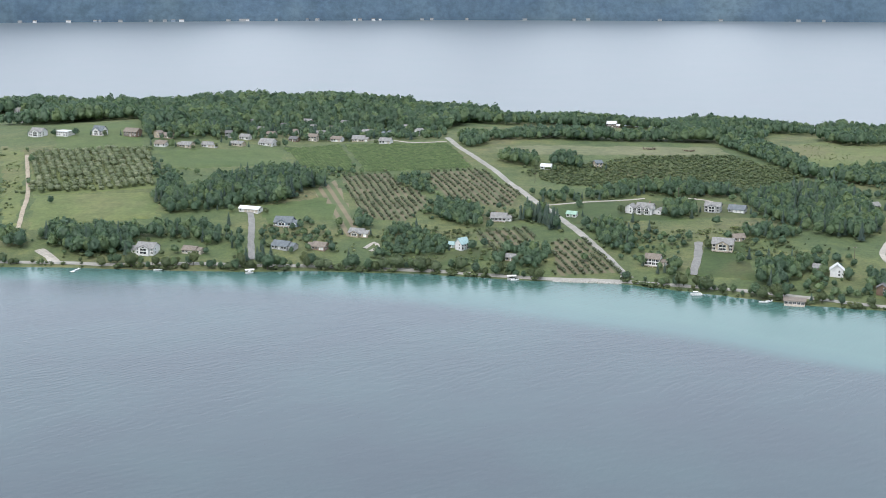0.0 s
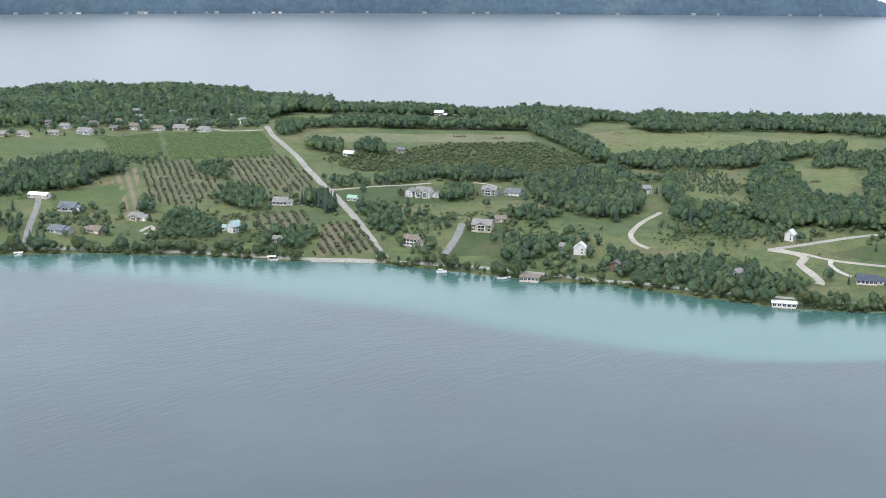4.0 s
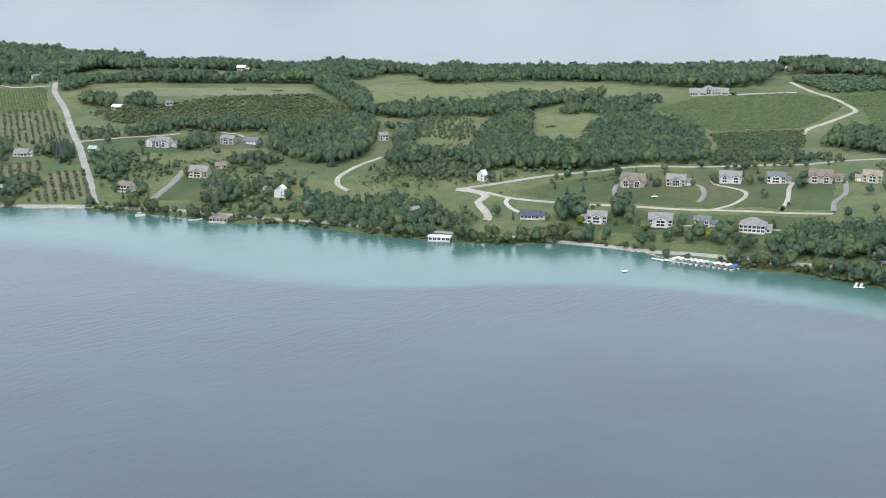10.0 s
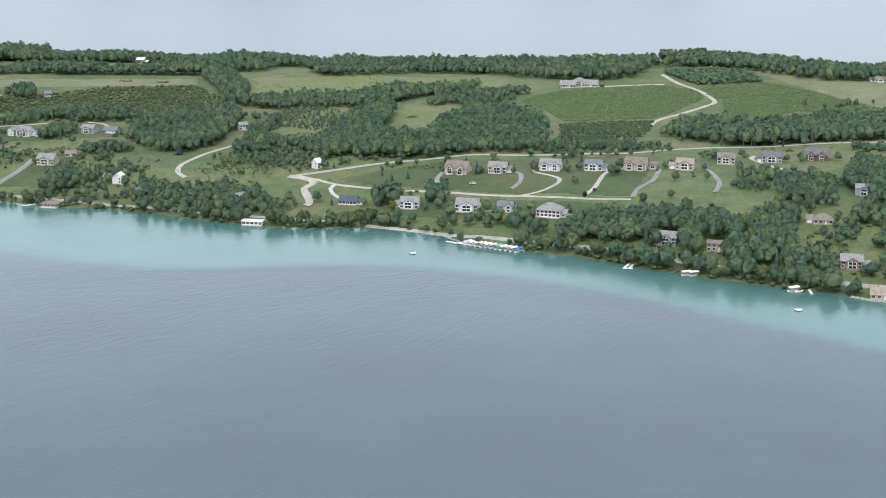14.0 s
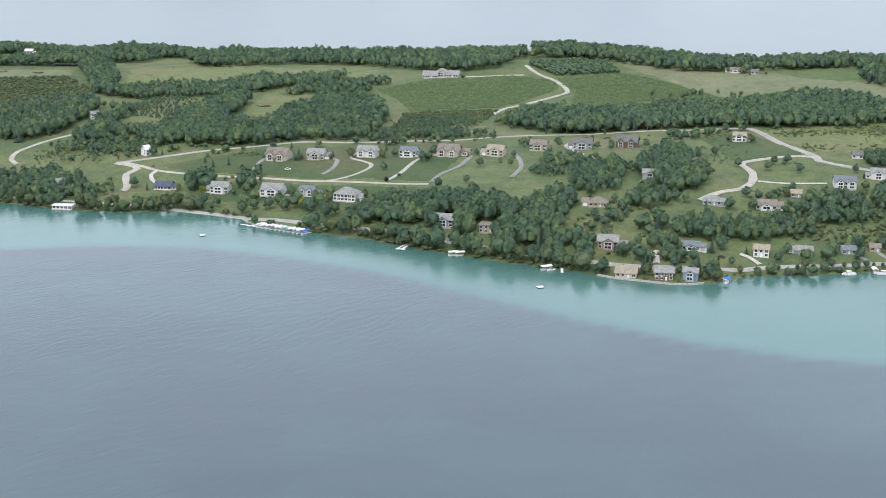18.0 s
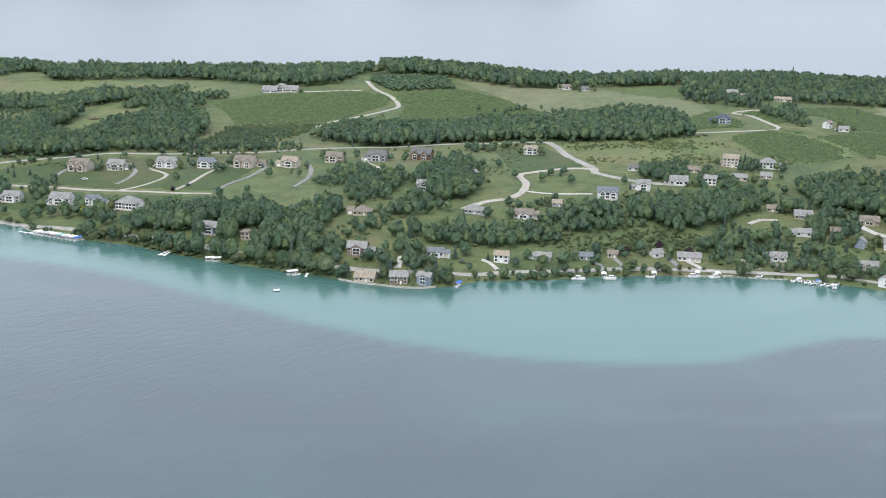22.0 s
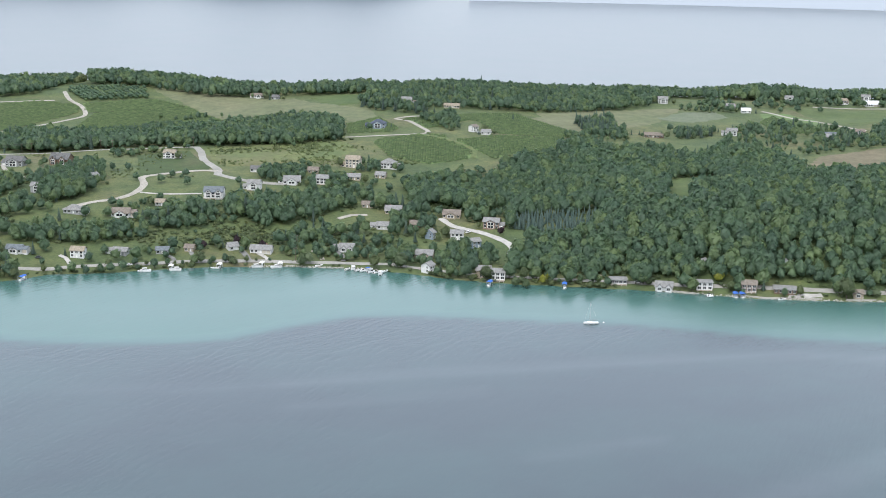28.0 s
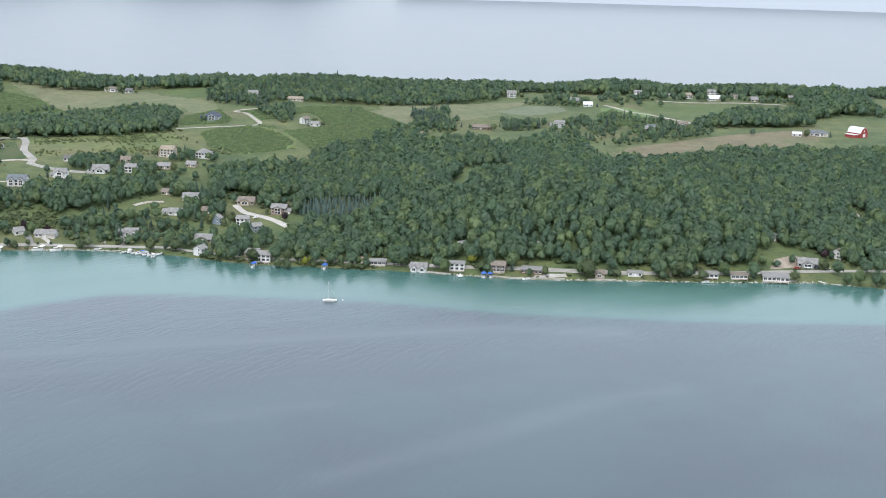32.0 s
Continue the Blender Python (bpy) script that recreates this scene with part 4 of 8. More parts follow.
            box_part("post", (px - 0.12, px + 0.12, -d / 2 - deck + 0.1, -d / 2 - deck + 0.34, -3.2, -0.25), TRIM, dk)
        bm = bmesh.new()
        add_box(bm, -w * 0.48, w * 0.48, -d / 2 - deck, -d / 2 - deck + 0.08, 0.9, 1.0)
        k = 0.0
        while k <= w * 0.96:
            add_box(bm, -w * 0.48 + k - 0.05, -w * 0.48 + k + 0.05, -d / 2 - deck, -d / 2 - deck + 0.07, 0, 0.9)
            k += 0.8
        part("railing", bm, TRIM, dk)
    if porch:
        pr = part("porch_roof", gable_roof(w * 0.7, 2.4, 2.5, 0.5, 0.2, 0.15), rm, root)
        pr.matrix_basis = pose(0, -d / 2 - 1.0, 0)
        for k in range(4):
            px = -w * 0.33 + k * w * 0.22
            box_part("post", (px - 0.1, px + 0.1, -d / 2 - 2.1, -d / 2 - 1.9, -1.5, 2.45), TRIM, root)
    CLEAR.append((x, y, w * 0.62 + 1.5))
    CLEAR.extend((x - 0.34 * k, y - 0.94 * k, w * 0.42 + 1.0) for k in (6, 13))
    HOUSES.append((x, y, w))
    storey_word = {1: "single-storey", 2: "two-storey", 3: "three-storey"}[storeys]
    return tagged(root, f"{wall} {storey_word} {kind.replace('_', ' ')}, {roof} roof, {extra}", kind.split("_")[-1], group="")


# hilltop and village above the western fields
house(-404, 1290, 16, "white", "grey", 2, "on the hilltop", cross=1)
house(-376, 1284, 17, "white", "white", 2, "on the hilltop", flat=True)
house(-341, 1281, 14, "white", "blue-grey", 2, "above a lawn", cross=1, deck=2, rise=4.2)
house(-308, 1278, 17, "brown", "brown", 2, "on the hilltop")
house(-503, 1537, 14, "grey", "grey", 2, "half hidden by trees", hip=True)
house(-270, 1231, 13, "white", "brown", 1, "in the hill village")
house(-282, 1274, 8, "tan", "brown", 2, "in the hill village", turn=80)
house(-246, 1232, 14, "tan", "grey", 1, "in the hill village")
house(-228, 1242, 12, "white", "grey", 1, "in the hill village", garage=1)
house(-201, 1259, 12, "tan", "grey", 1, "in the hill village")
house(-175, 1274, 18, "white", "grey", 1, "above the green field", garage=1)
house(-153, 1306, 11, "brown", "dark", 1, "in the hill village")
house(-135, 1316, 11, "cream", "brown", 2, "in the hill village")
house(-111, 1321, 13, "white", "brown", 1, "in the hill village", garage=1)
house(-89, 1321, 15, "tan", "grey", 1, "in the hill village")
house(-61, 1300, 14, "white", "grey", 1, "beside the vineyard", garage=1)
house(-59, 1358, 13, "white", "blue-grey", 1, "beside the village lane", hip=True)
house(-144, 1396, 10, "white", "grey", 1, "among village trees")
house(-179, 1331, 11, "white", "brown", 1, "among village trees")
house(-206, 1396, 9, "grey", "grey", 2, "among village trees", turn=60)
house(-122, 1396, 10, "tan", "brown", 1, "among village trees")
house(-100, 1389, 9, "white", "grey", 1, "among village trees", turn=40)
house(-29, 1359, 9, "white", "grey", 2, "beside the village lane", turn=50)
house(-263, 1290, 7, "grey", "white", 2, "among village trees", turn=70)
house(-218, 1302, 8, "grey", "dark", 2, "among village trees", turn=30)
house(-145, 1543, 8, "white", "white", 1, "on the wooded ridge")
house(-290, 1395, 7, "white", "grey", 2, "on the wooded ridge", turn=60)
for place, wide, wall, roof, floors in (((-193, 1360), 11, "white", "grey", 1), ((-160, 1358), 12, "white", "brown", 1), ((-151, 1420), 10, "cream", "grey", 2), ((-111, 1425), 10, "white", "grey", 2),
                                        ((-81, 1374), 12, "tan", "grey", 1), ((-250, 1302), 11, "white", "blue-grey", 1), ((-272, 1273), 12, "tan", "brown", 1), ((-42, 1406), 11, "white", "grey", 1),
                                        ((-467, 1440), 13, "grey", "grey", 2), ((-173, 1396), 10, "grey", "dark", 1), ((-128, 1359), 12, "white", "grey", 1), ((-201, 1300), 12, "white", "grey", 1)):
    house(*place, wide, wall, roof, floors, "on the village hillside", cross=floors - 1)
# between the fields and the western shore
house(-151, 993, 20, "white", "white", 1, "above a driveway", d=8, garage=4, kind="storage_shed", rise=1.6)
house(-121, 962, 16, "blue-grey", "blue-grey", 1, "above a lawn", cross=1, deck=3, rise=3.6)
house(-116, 906, 15, "grey", "blue-grey", 1, "above the shore road")
house(-89, 905, 12, "brick", "brown", 1, "above the shore road", garage=1)
house(-209, 896, 16, "white", "grey", 2, "among lakeside trees", cross=1)
house(-179, 896, 12, "cream", "brown", 1, "among lakeside trees")
house(-65, 938, 13, "tan", "grey", 1, "above a curved drive", cross=1)
house(40, 978, 14, "white", "grey", 1, "beside the orchard", deck=2.5, porch=True)
house(11, 905, 9, "white", "teal", 2, "on a lawn", turn=65, rise=3.6)
house(4, 911, 5, "white", "teal", 1, "on a lawn", d=4.5, kind="garage")
house(45, 880, 9, "tan", "grey", 1, "behind shore trees")
house(140, 865, 12, "white", "brown", 2, "beside the sloping road", deck=2.5)
house(96, 985, 9, "white", "green", 1, "beside the sloping road", d=6, kind="shed")
house(153, 992, 15, "white", "grey", 2, "on a broad lawn", cross=2, porch=True, chimney=True)
house(142, 994, 9, "white", "grey", 2, "joined to the country house", turn=75, kind="house_wing")
house(163, 990, 8, "white", "grey", 1, "joined to the country house", turn=80, kind="house_wing")
house(206, 997, 14, "grey", "grey", 2, "on a lawn", cross=1)
house(225, 998, 15, "grey", "blue-grey", 1, "beside a lawn", garage=3, kind="garage")
house(192, 890, 17, "tan", "grey", 2, "on a sloping lawn", cross=1, deck=2)
house(206, 908, 10, "tan", "brown", 1, "behind a sloping lawn", turn=30, kind="garage")
house(255, 834, 8, "white", "white", 2, "on a lawn", turn=88, rise=3.4, d=9)
house(245, 844, 6, "white", "grey", 1, "under trees", kind="garage", garage=1, d=6)
house(89, 1161, 11, "white", "white", 1, "behind old orchard trees", kind="barn")
house(136, 1171, 8, "tan", "blue-grey", 2, "among orchard trees", turn=40)
house(186, 1477, 12, "brown", "white", 2, "on the wooded ridge")
house(215, 784, 15, "tan", "brown", 1, "at the water's edge", deck=3, flat=True, kind="cottage")
house(336, 1016, 9, "white", "grey", 2, "at the end of a lane", turn=40)
house(403, 841, 6, "white", "white", 2, "beside the upper road", turn=70, rise=3)
house(306, 1414, 9, "white", "white", 1, "on the wooded ridge")
house(273, 797, 7, "brown", "dark", 2, "behind shore trees", turn=80, kind="cottage")
house(348, 775, 9, "grey", "grey", 2, "behind shore trees", turn=60, kind="cottage")
# hillside estate
house(361, 715, 17, "white", "white", 1, "built out over the water", d=7, flat=True, deck=2, kind="boathouse")
house(426, 755, 15, "white", "navy", 1, "below the estate lane", deck=1.5)
house(468, 735, 15, "white", "grey", 2, "under tall trees", cross=1, deck=2.5)
house(506, 715, 18, "white", "grey", 2, "below the estate lane", cross=1, deck=2.5)
house(530, 702, 12, "white", "blue-grey", 2, "below the estate lane", cross=2, deck=2)
house(557, 682, 19, "white", "grey", 2, "on a lakeside lawn", hip=True, deck=2.5)
house(508, 804, 20, "cream", "brown", 2, "on the estate lawn", cross=2, porch=True)
house(537, 796, 16, "cream", "grey", 2, "on the estate lawn", cross=1, porch=True)
house(576, 794, 18, "white", "grey", 2, "inside a looping drive", cross=2, deck=2)
house(607, 787, 15, "white", "blue-grey", 2, "on the estate lawn", cross=1, deck=2)
house(637, 780, 19, "cream", "brown", 2, "on the estate lawn", cross=2)
house(649, 780, 9, "cream", "brown", 1, "beside the tan estate house", cross=1, kind="garage")
house(672, 774, 15, "cream", "tan", 2, "on the estate lawn", cross=1)
house(707, 789, 15, "tan", "brown", 2, "below the upper road", cross=1, deck=2)
house(741, 787, 17, "grey", "dark", 2, "below the upper road", cross=1)
house(777, 791, 19, "brown", "dark", 2, "below the upper road", cross=2)
house(617, 611, 14, "blue-grey", "grey", 2, "in the lakeside wood", cross=1, deck=3)
house(643, 592, 14, "tan", "brown", 2, "in the lakeside wood", flat=True)
# hilltop villa and farms
house(670, 1182, 16, "cream", "grey", 2, "on the hilltop above vineyards", hip=True, cross=1)
house(658, 1178, 19, "grey", "grey", 1, "joined to the hilltop villa", kind="house_wing")
house(681, 1176, 18, "cream", "grey", 1, "joined to the hilltop villa", kind="house_wing")
house(978, 1154, 12, "white", "brown", 1, "on the hilltop field", cross=1)
house(995, 1140, 9, "grey", "dark", 1, "on the hilltop field", kind="barn")
house(1125, 1044, 13, "white", "grey", 2, "in front of the ridge wood", rise=3)
house(1134, 1037, 9, "white", "brown", 1, "in front of the ridge wood", turn=40)
house(1068, 908, 17, "blue-grey", "navy", 2, "among vineyards", hip=True, cross=1)
house(1154, 873, 9, "white", "brown", 2, "beside vineyard trees", turn=60)
house(1162, 857, 10, "white", "grey", 1, "beside a vineyard", kind="barn")
house(1168, 1015, 20, "cream", "tan", 1, "along the ridge wood", d=6)
# the middle bay
house(717, 618, 16, "tan", "brown", 1, "on a lawn in the wood", hip=True)
house(709, 551, 16, "brick", "grey", 2, "above the shore road", cross=1)
house(711, 511, 16, "cream", "tan", 1, "behind a stone seawall", kind="cottage")
house(730, 502, 14, "brown", "grey", 2, "behind a stone seawall", kind="cottage", turn=10)
house(745, 499, 11, "blue-grey", "grey", 2, "at the point", kind="cottage", cross=1)
house(757, 542, 14, "white", "blue-grey", 1, "above the shore road", cross=1)
house(797, 533, 12, "white", "tan", 2, "above the shore road")
house(824, 535, 13, "grey", "grey", 1, "above the shore road", cross=1)
house(851, 535, 11, "grey", "blue-grey", 1, "above the shore road", turn=15)
house(869, 538, 8, "tan", "brown", 1, "above the shore road")
house(897, 537, 9, "white", "grey", 1, "under a dark tree", turn=40)
house(916, 529, 19, "white", "grey", 1, "above the shore road", d=8, garage=2, chimney=True)
house(974, 528, 13, "white", "grey", 1, "on a lawn", cross=2)
house(825, 608, 17, "white", "brown", 1, "on the slope", cross=1)
house(792, 616, 16, "grey", "grey", 1, "below the winding street", hip=True)
house(765, 674, 13, "grey", "grey", 2, "among trees", cross=1)
house(804, 701, 9, "tan", "grey", 2, "beside the winding street", turn=70)
house(853, 630, 9, "grey", "tan", 1, "on the slope")
house(893, 647, 19, "white", "blue-grey", 2, "at the end of a pale drive", cross=2, deck=2)
house(925, 667, 13, "white", "grey", 2, "on the slope", cross=1, deck=2)
house(866, 791, 12, "white", "tan", 2, "beside the road bend", deck=2, cross=1)
house(931, 718, 9, "white", "dark", 1, "beside the road")
house(956, 682, 17, "white", "grey", 1, "on the slope", cross=1)
house(980, 681, 12, "white", "grey", 2, "among trees", deck=2)
house(977, 711, 10, "tan", "brown", 1, "among trees")
house(1013, 730, 14, "cream", "tan", 3, "under construction on the slope")
house(1007, 693, 14, "tan", "grey", 1, "among trees")
house(1043, 730, 15, "white", "grey", 2, "above the trees", hip=True)
house(1030, 698, 11, "tan", "grey", 1, "among trees")
house(1005, 620, 11, "tan", "brown", 1, "beside a lane")
house(1022, 606, 16, "tan", "grey", 1, "among trees")
house(1008, 571, 13, "white", "grey", 1, "among trees")
house(1031, 572, 9, "brick", "brown", 1, "among trees")
house(1063, 590, 17, "tan", "brown", 1, "beside a neighbourhood street", cross=1)
house(1083, 552, 15, "brick", "grey", 2, "beside a neighbourhood street", cross=1)
house(1054, 538, 12, "white", "grey", 2, "beside a neighbourhood street")
house(1023, 504, 15, "tan", "grey", 1, "under lakeside trees", cross=1)
house(1017, 468, 9, "white", "grey", 2, "at the water's edge", kind="cottage", turn=70)
house(1051, 456, 12, "tan", "grey", 1, "at the water's edge", kind="cottage")
house(1061, 517, 9, "blue-grey", "grey", 2, "beside a street", turn=30)
house(1036, 544, 6, "blue-grey", "grey", 2, "among trees", turn=70)
# the eastern shore below the great wood
house(1057, 443, 12, "white", "grey", 2, "over the water on posts", deck=3.5, kind="cottage")
house(1048, 449, 9, "tan", "brown", 1, "at the water's edge", kind="cottage", turn=60)
house(1186, 420, 8, "white", "grey", 2, "among trees", turn=50, kind="cottage")
house(1129, 419, 14, "grey", "grey", 1, "above a white sea wall", flat=True, deck=2.5, kind="cottage")
house(1153, 402, 14, "white", "grey", 1, "at the water's edge", cross=2, kind="cottage")
house(1177, 396, 13, "white", "grey", 2, "at the water's edge", deck=1.5, kind="cottage", flat=True)
house(1202, 385, 12, "brown", "brown", 2, "above a stone wall", deck=2, kind="cottage")
house(1223, 378, 18, "brown", "grey", 1, "above a stone terrace", kind="cottage", flat=True)
house(1264, 363, 8, "tan", "brown", 1, "at the water's edge", cross=1, kind="cottage", deck=1.5)
house(1287, 359, 12, "white", "grey", 1, "under tall trees", kind="cottage", flat=True)
house(1334, 348, 15, "white", "grey", 1, "at the water's edge", kind="cottage", flat=True, deck=1.5)
house(1353, 343, 14, "white", "brown", 1, "at the water's edge", kind="cottage", flat=True, deck=1.5)
house(1376, 336, 22, "white", "grey", 1, "at the water's edge with terraces", kind="cottage", deck=3, flat=True)
house(1409, 353, 17, "grey", "grey", 1, "behind the shore road", kind="cottage", cross=1)
house(1233, 400, 6, "grey", "grey", 2, "inside the wood", turn=70, kind="cottage")
house(1404, 393, 8, "brown", "dark", 1, "in the wood", kind="cottage")
house(1468, 354, 10, "white", "grey", 2, "under trees", kind="cottage")
house(1437, 362, 7, "white", "brown", 2, "under trees", kind="cottage", turn=60)
# the plateau farms
house(1252, 801, 9, "tan", "tan", 1, "above the wood", turn=30)
house(1330, 855, 18, "brown", "brown", 1, "behind a row of young spruces", d=7)
house(1417, 860, 12, "white", "grey", 2, "behind young spruces", cross=2)
house(1439, 1088, 13, "white", "grey", 2, "on the wooded crest", cross=1)
house(1508, 1014, 12, "white", "white", 1, "beside the plateau road", kind="barn")
house(1506, 1044, 10, "white", "brown", 1, "beside the plateau road")
house(1494, 805, 13, "tan", "grey", 1, "on the tan field")
house(1542, 832, 11, "grey", "brown", 1, "beside the tan field", cross=1)
house(1679, 1036, 18, "white", "white", 1, "on the plateau", garage=2)
house(1655, 1058, 10, "white", "tan", 2, "on the wooded crest", turn=30)
house(1717, 1006, 9, "tan", "grey", 1, "on the plateau")
house(1760, 994, 10, "blue-grey", "grey", 2, "on the plateau")
house(1626, 749, 10, "white", "white", 1, "beside the tan field", kind="shed", d=6)
house(1651, 754, 15, "white", "blue-grey", 1, "beside the tan field", cross=1)


def gambrel_barn(x, y, turn):
    """A red barn with a bent white roof and a lean-to."""
    root = new("barn", None)
    root.matrix_basis = pose(x, y, ground_zs(x, y) + 0.3, 0, 0, turn)
    bm = bmesh.new()
    pts = [(-5.5, -2.5), (5.5, -2.5), (5.5, 4.2), (3.8, 7.6), (0, 9.4), (-3.8, 7.6), (-5.5, 4.2)]
    a = [bm.verts.new((px, -8, pz)) for px, pz in pts]
    c = [bm.verts.new((px, 8, pz)) for px, pz in pts]
    bm.faces.new(a)
    bm.faces.new(c[::-1])
    for i in (0, 1, 6):
        j = (i + 1) % 7
        bm.faces.new([a[j], a[i], c[i], c[j]])
    part("wall", bm, WALLS["red"], root)
    bm = bmesh.new()
    prof = [(-5.9, 4.0), (-3.95, 7.75), (0, 9.65), (3.95, 7.75), (5.9, 4.0)]
    for (x0, z0), (x1, z1) in zip(prof[:-1], prof[1:]):
        v = [bm.verts.new(p) for p in ((x0, -8.4, z0), (x1, -8.4, z1), (x1, 8.4, z1), (x0, 8.4, z0), (x0, -8.4, z0 + 0.2), (x1, -8.4, z1 + 0.2), (x1, 8.4, z1 + 0.2), (x0, 8.4, z0 + 0.2))]
        for f in ((3, 2, 1, 0), (4, 5, 6, 7), (0, 1, 5, 4), (2, 3, 7, 6), (1, 2, 6, 5), (3, 0, 4, 7)):
            bm.faces.new([v[i] for i in f])
    part("roof", bm, ROOFS["white"], root)
    box_part("barn_door", (-1.8, 1.8, -8.1, -7.95, 0, 3.4), TRIM, root)
    box_part("hay_door", (-0.7, 0.7, -8.1, -7.95, 5.2, 6.8), TRIM, root)
    lean = box_part("lean_to", (-12, -5.5, -6, 6, -2.5, 2.6), WALLS["red"], root)
    box_part("roof", (-12.4, -5.4, -6.4, 6.4, 2.6, 2.85), ROOFS["white"], lean)
    for k in (-4, 0, 4):
        window(root, 5.5, k, 1.4, 1.0, 1.0, 90)
    CLEAR.append((x, y, 14))
    return tagged(root, "red gambrel-roofed barn with white roof beside the field", "barn")


gambrel_barn(1696, 751, 20)
# more houses along the crest of the plateau
for place, wide, wall, roof, floors in (((1502, 1044), 14, "white", "grey", 1), ((1610, 1106), 11, "white", "grey", 2), ((1656, 1058), 11, "white", "brown", 1), ((1700, 1084), 12, "white", "grey", 2),
                                        ((1719, 1010), 11, "grey", "grey", 1), ((1499, 813), 12, "grey", "blue-grey", 1), ((1707, 1038), 10, "tan", "brown", 1), ((1640, 1085), 10, "cream", "grey", 1)):
    house(*place, wide, wall, roof, floors, "on the plateau", cross=floors - 1)

# ---------------------------------------------------------------- trees
def leaf_cards(centres, outward, size, rng, jitter=0.36):
    """Leaf clumps: one small leafy scale at each place, turned roughly outward."""
    k = len(centres)
    nrm = outward + rng.normal(0, jitter, (k, 3))
    nrm /= np.linalg.norm(nrm, axis=1)[:, None]
    ref = rng.normal(0, 1, (k, 3))
    a = np.cross(nrm, ref)
    a /= np.linalg.norm(a, axis=1)[:, None]
    b = np.cross(nrm, a)
    s = size * rng.uniform(0.7, 1.4, (k, 1))
    w = rng.uniform(0.65, 1.05, (k, 1))
    v = np.stack([centres + a * s * 1.15, centres - a * s * 0.6 + b * s * w, centres - a * s * 0.6 - b * s * w - nrm * s * 0.3], 1).reshape(-1, 3)
    return v, np.arange(3 * k).reshape(k, 3)


bm0 = bmesh.new()
bmesh.ops.create_icosphere(bm0, subdivisions=1, radius=1)
ICO_V = np.array([v.co[:] for v in bm0.verts])
ICO_F = np.array([[v.index for v in f.verts] for f in bm0.faces])
bm0.free()
CORE_V = np.array([(1, 0, 0), (0, 1, 0), (-1, 0, 0), (0, -1, 0), (0, 0, 1), (0, 0, -1)], float) * 0.98
CORE_F = np.array([(0, 1, 4), (1, 2, 4), (2, 3, 4), (3, 0, 4), (1, 0, 5), (2, 1, 5), (3, 2, 5), (0, 3, 5)])


def unit(v):
    return v / np.maximum(np.linalg.norm(v, axis=1), 1e-6)[:, None]


def outward_faces(v, f, n):
    """The same faces, each wound so that it looks the way of its normals."""
    flat = np.cross(v[f[:, 1]] - v[f[:, 0]], v[f[:, 2]] - v[f[:, 0]])
    turn = (flat * n[f].mean(1)).sum(1) < 0
    f = f.copy()
    f[turn] = f[turn][:, [0, 2, 1]]
    return v, f, n


def broad_crown(seed, cards, size=0.075, lumps=9, spread=0.5, low=0.06, oval=1.0):
    """A crown for a tree of height 1: uneven boughs of small leaf clumps round a dense heart, narrower towards the top."""
    rng = np.random.default_rng(seed)
    lean = rng.uniform(-0.07, 0.07, 2)
    middle = np.array([lean[0], lean[1], (0.5 + low * 0.5) * oval])
    size3 = np.array([spread * 0.86, spread * 0.86, 0.5 - low * 0.5])
    knobs = unit(rng.normal(0, 1, (lumps, 3)) + np.array([0, 0, 0.3]))
    sharp, rise = rng.uniform(7, 16, lumps), rng.uniform(0.12, 0.4, lumps)

    def spot(d, k):
        """A place on the head in direction d: boughs stand out, the top draws in."""
        r = 0.68 + (rise * np.exp(sharp * (d @ knobs.T - 1))).max(1)
        taper = 1.0 - 0.16 * d[:, 2:]
        return d * (r * k)[:, None] * size3 * np.concatenate([taper, taper, taper * 0 + 1], 1) + middle

    def lit(d):
        near = knobs[(d @ knobs.T).argmax(1)]
        return unit(d * 0.9 + 0.8 * (d - near) + np.array([0, 0, 0.42]))

    core = unit(ICO_V + rng.normal(0, 0.12, ICO_V.shape))
    v = spot(core, np.full(len(core), 0.98))
    d = rng.normal(0, 1, (cards, 3))
    d[:, 2] += 0.3
    near = rng.integers(0, lumps, cards)
    d = unit(unit(d) + np.where(rng.uniform(0, 1, (cards, 1)) < 0.6, 1.3, 0.0) * knobs[near])
    cv, cf = leaf_cards(spot(d, rng.uniform(0.84, 1.12, cards)), d, size, rng, 0.4)
    n = np.concatenate([lit(core), np.repeat(unit(lit(d) + rng.normal(0, 0.28, (cards, 3))), 3, axis=0)])
    return outward_faces(np.concatenate([v, cv]), np.concatenate([ICO_F, cf + len(v)]), n)


def small_crown(seed, cards=34):
    """The low round head of a fruit tree of height 1."""
    rng = np.random.default_rng(seed)
    v = ICO_V * rng.uniform(0.8, 1.1, (12, 1)) * np.array([0.42, 0.42, 0.36]) + np.array([0, 0, 0.58])
    d = unit(rng.normal(0, 1, (cards, 3)))
    cv, cf = leaf_cards(d * np.array([0.45, 0.45, 0.4]) * rng.uniform(0.85, 1.2, (cards, 1)) + np.array([0, 0, 0.58]), d, 0.12, rng, 0.42)
    n = np.concatenate([unit(ICO_V + np.array([0, 0, 0.15])), np.repeat(unit(d + np.array([0, 0, 0.15])), 3, axis=0)])
    return outward_faces(np.concatenate([v, cv]), np.concatenate([ICO_F, cf + 12]), n)


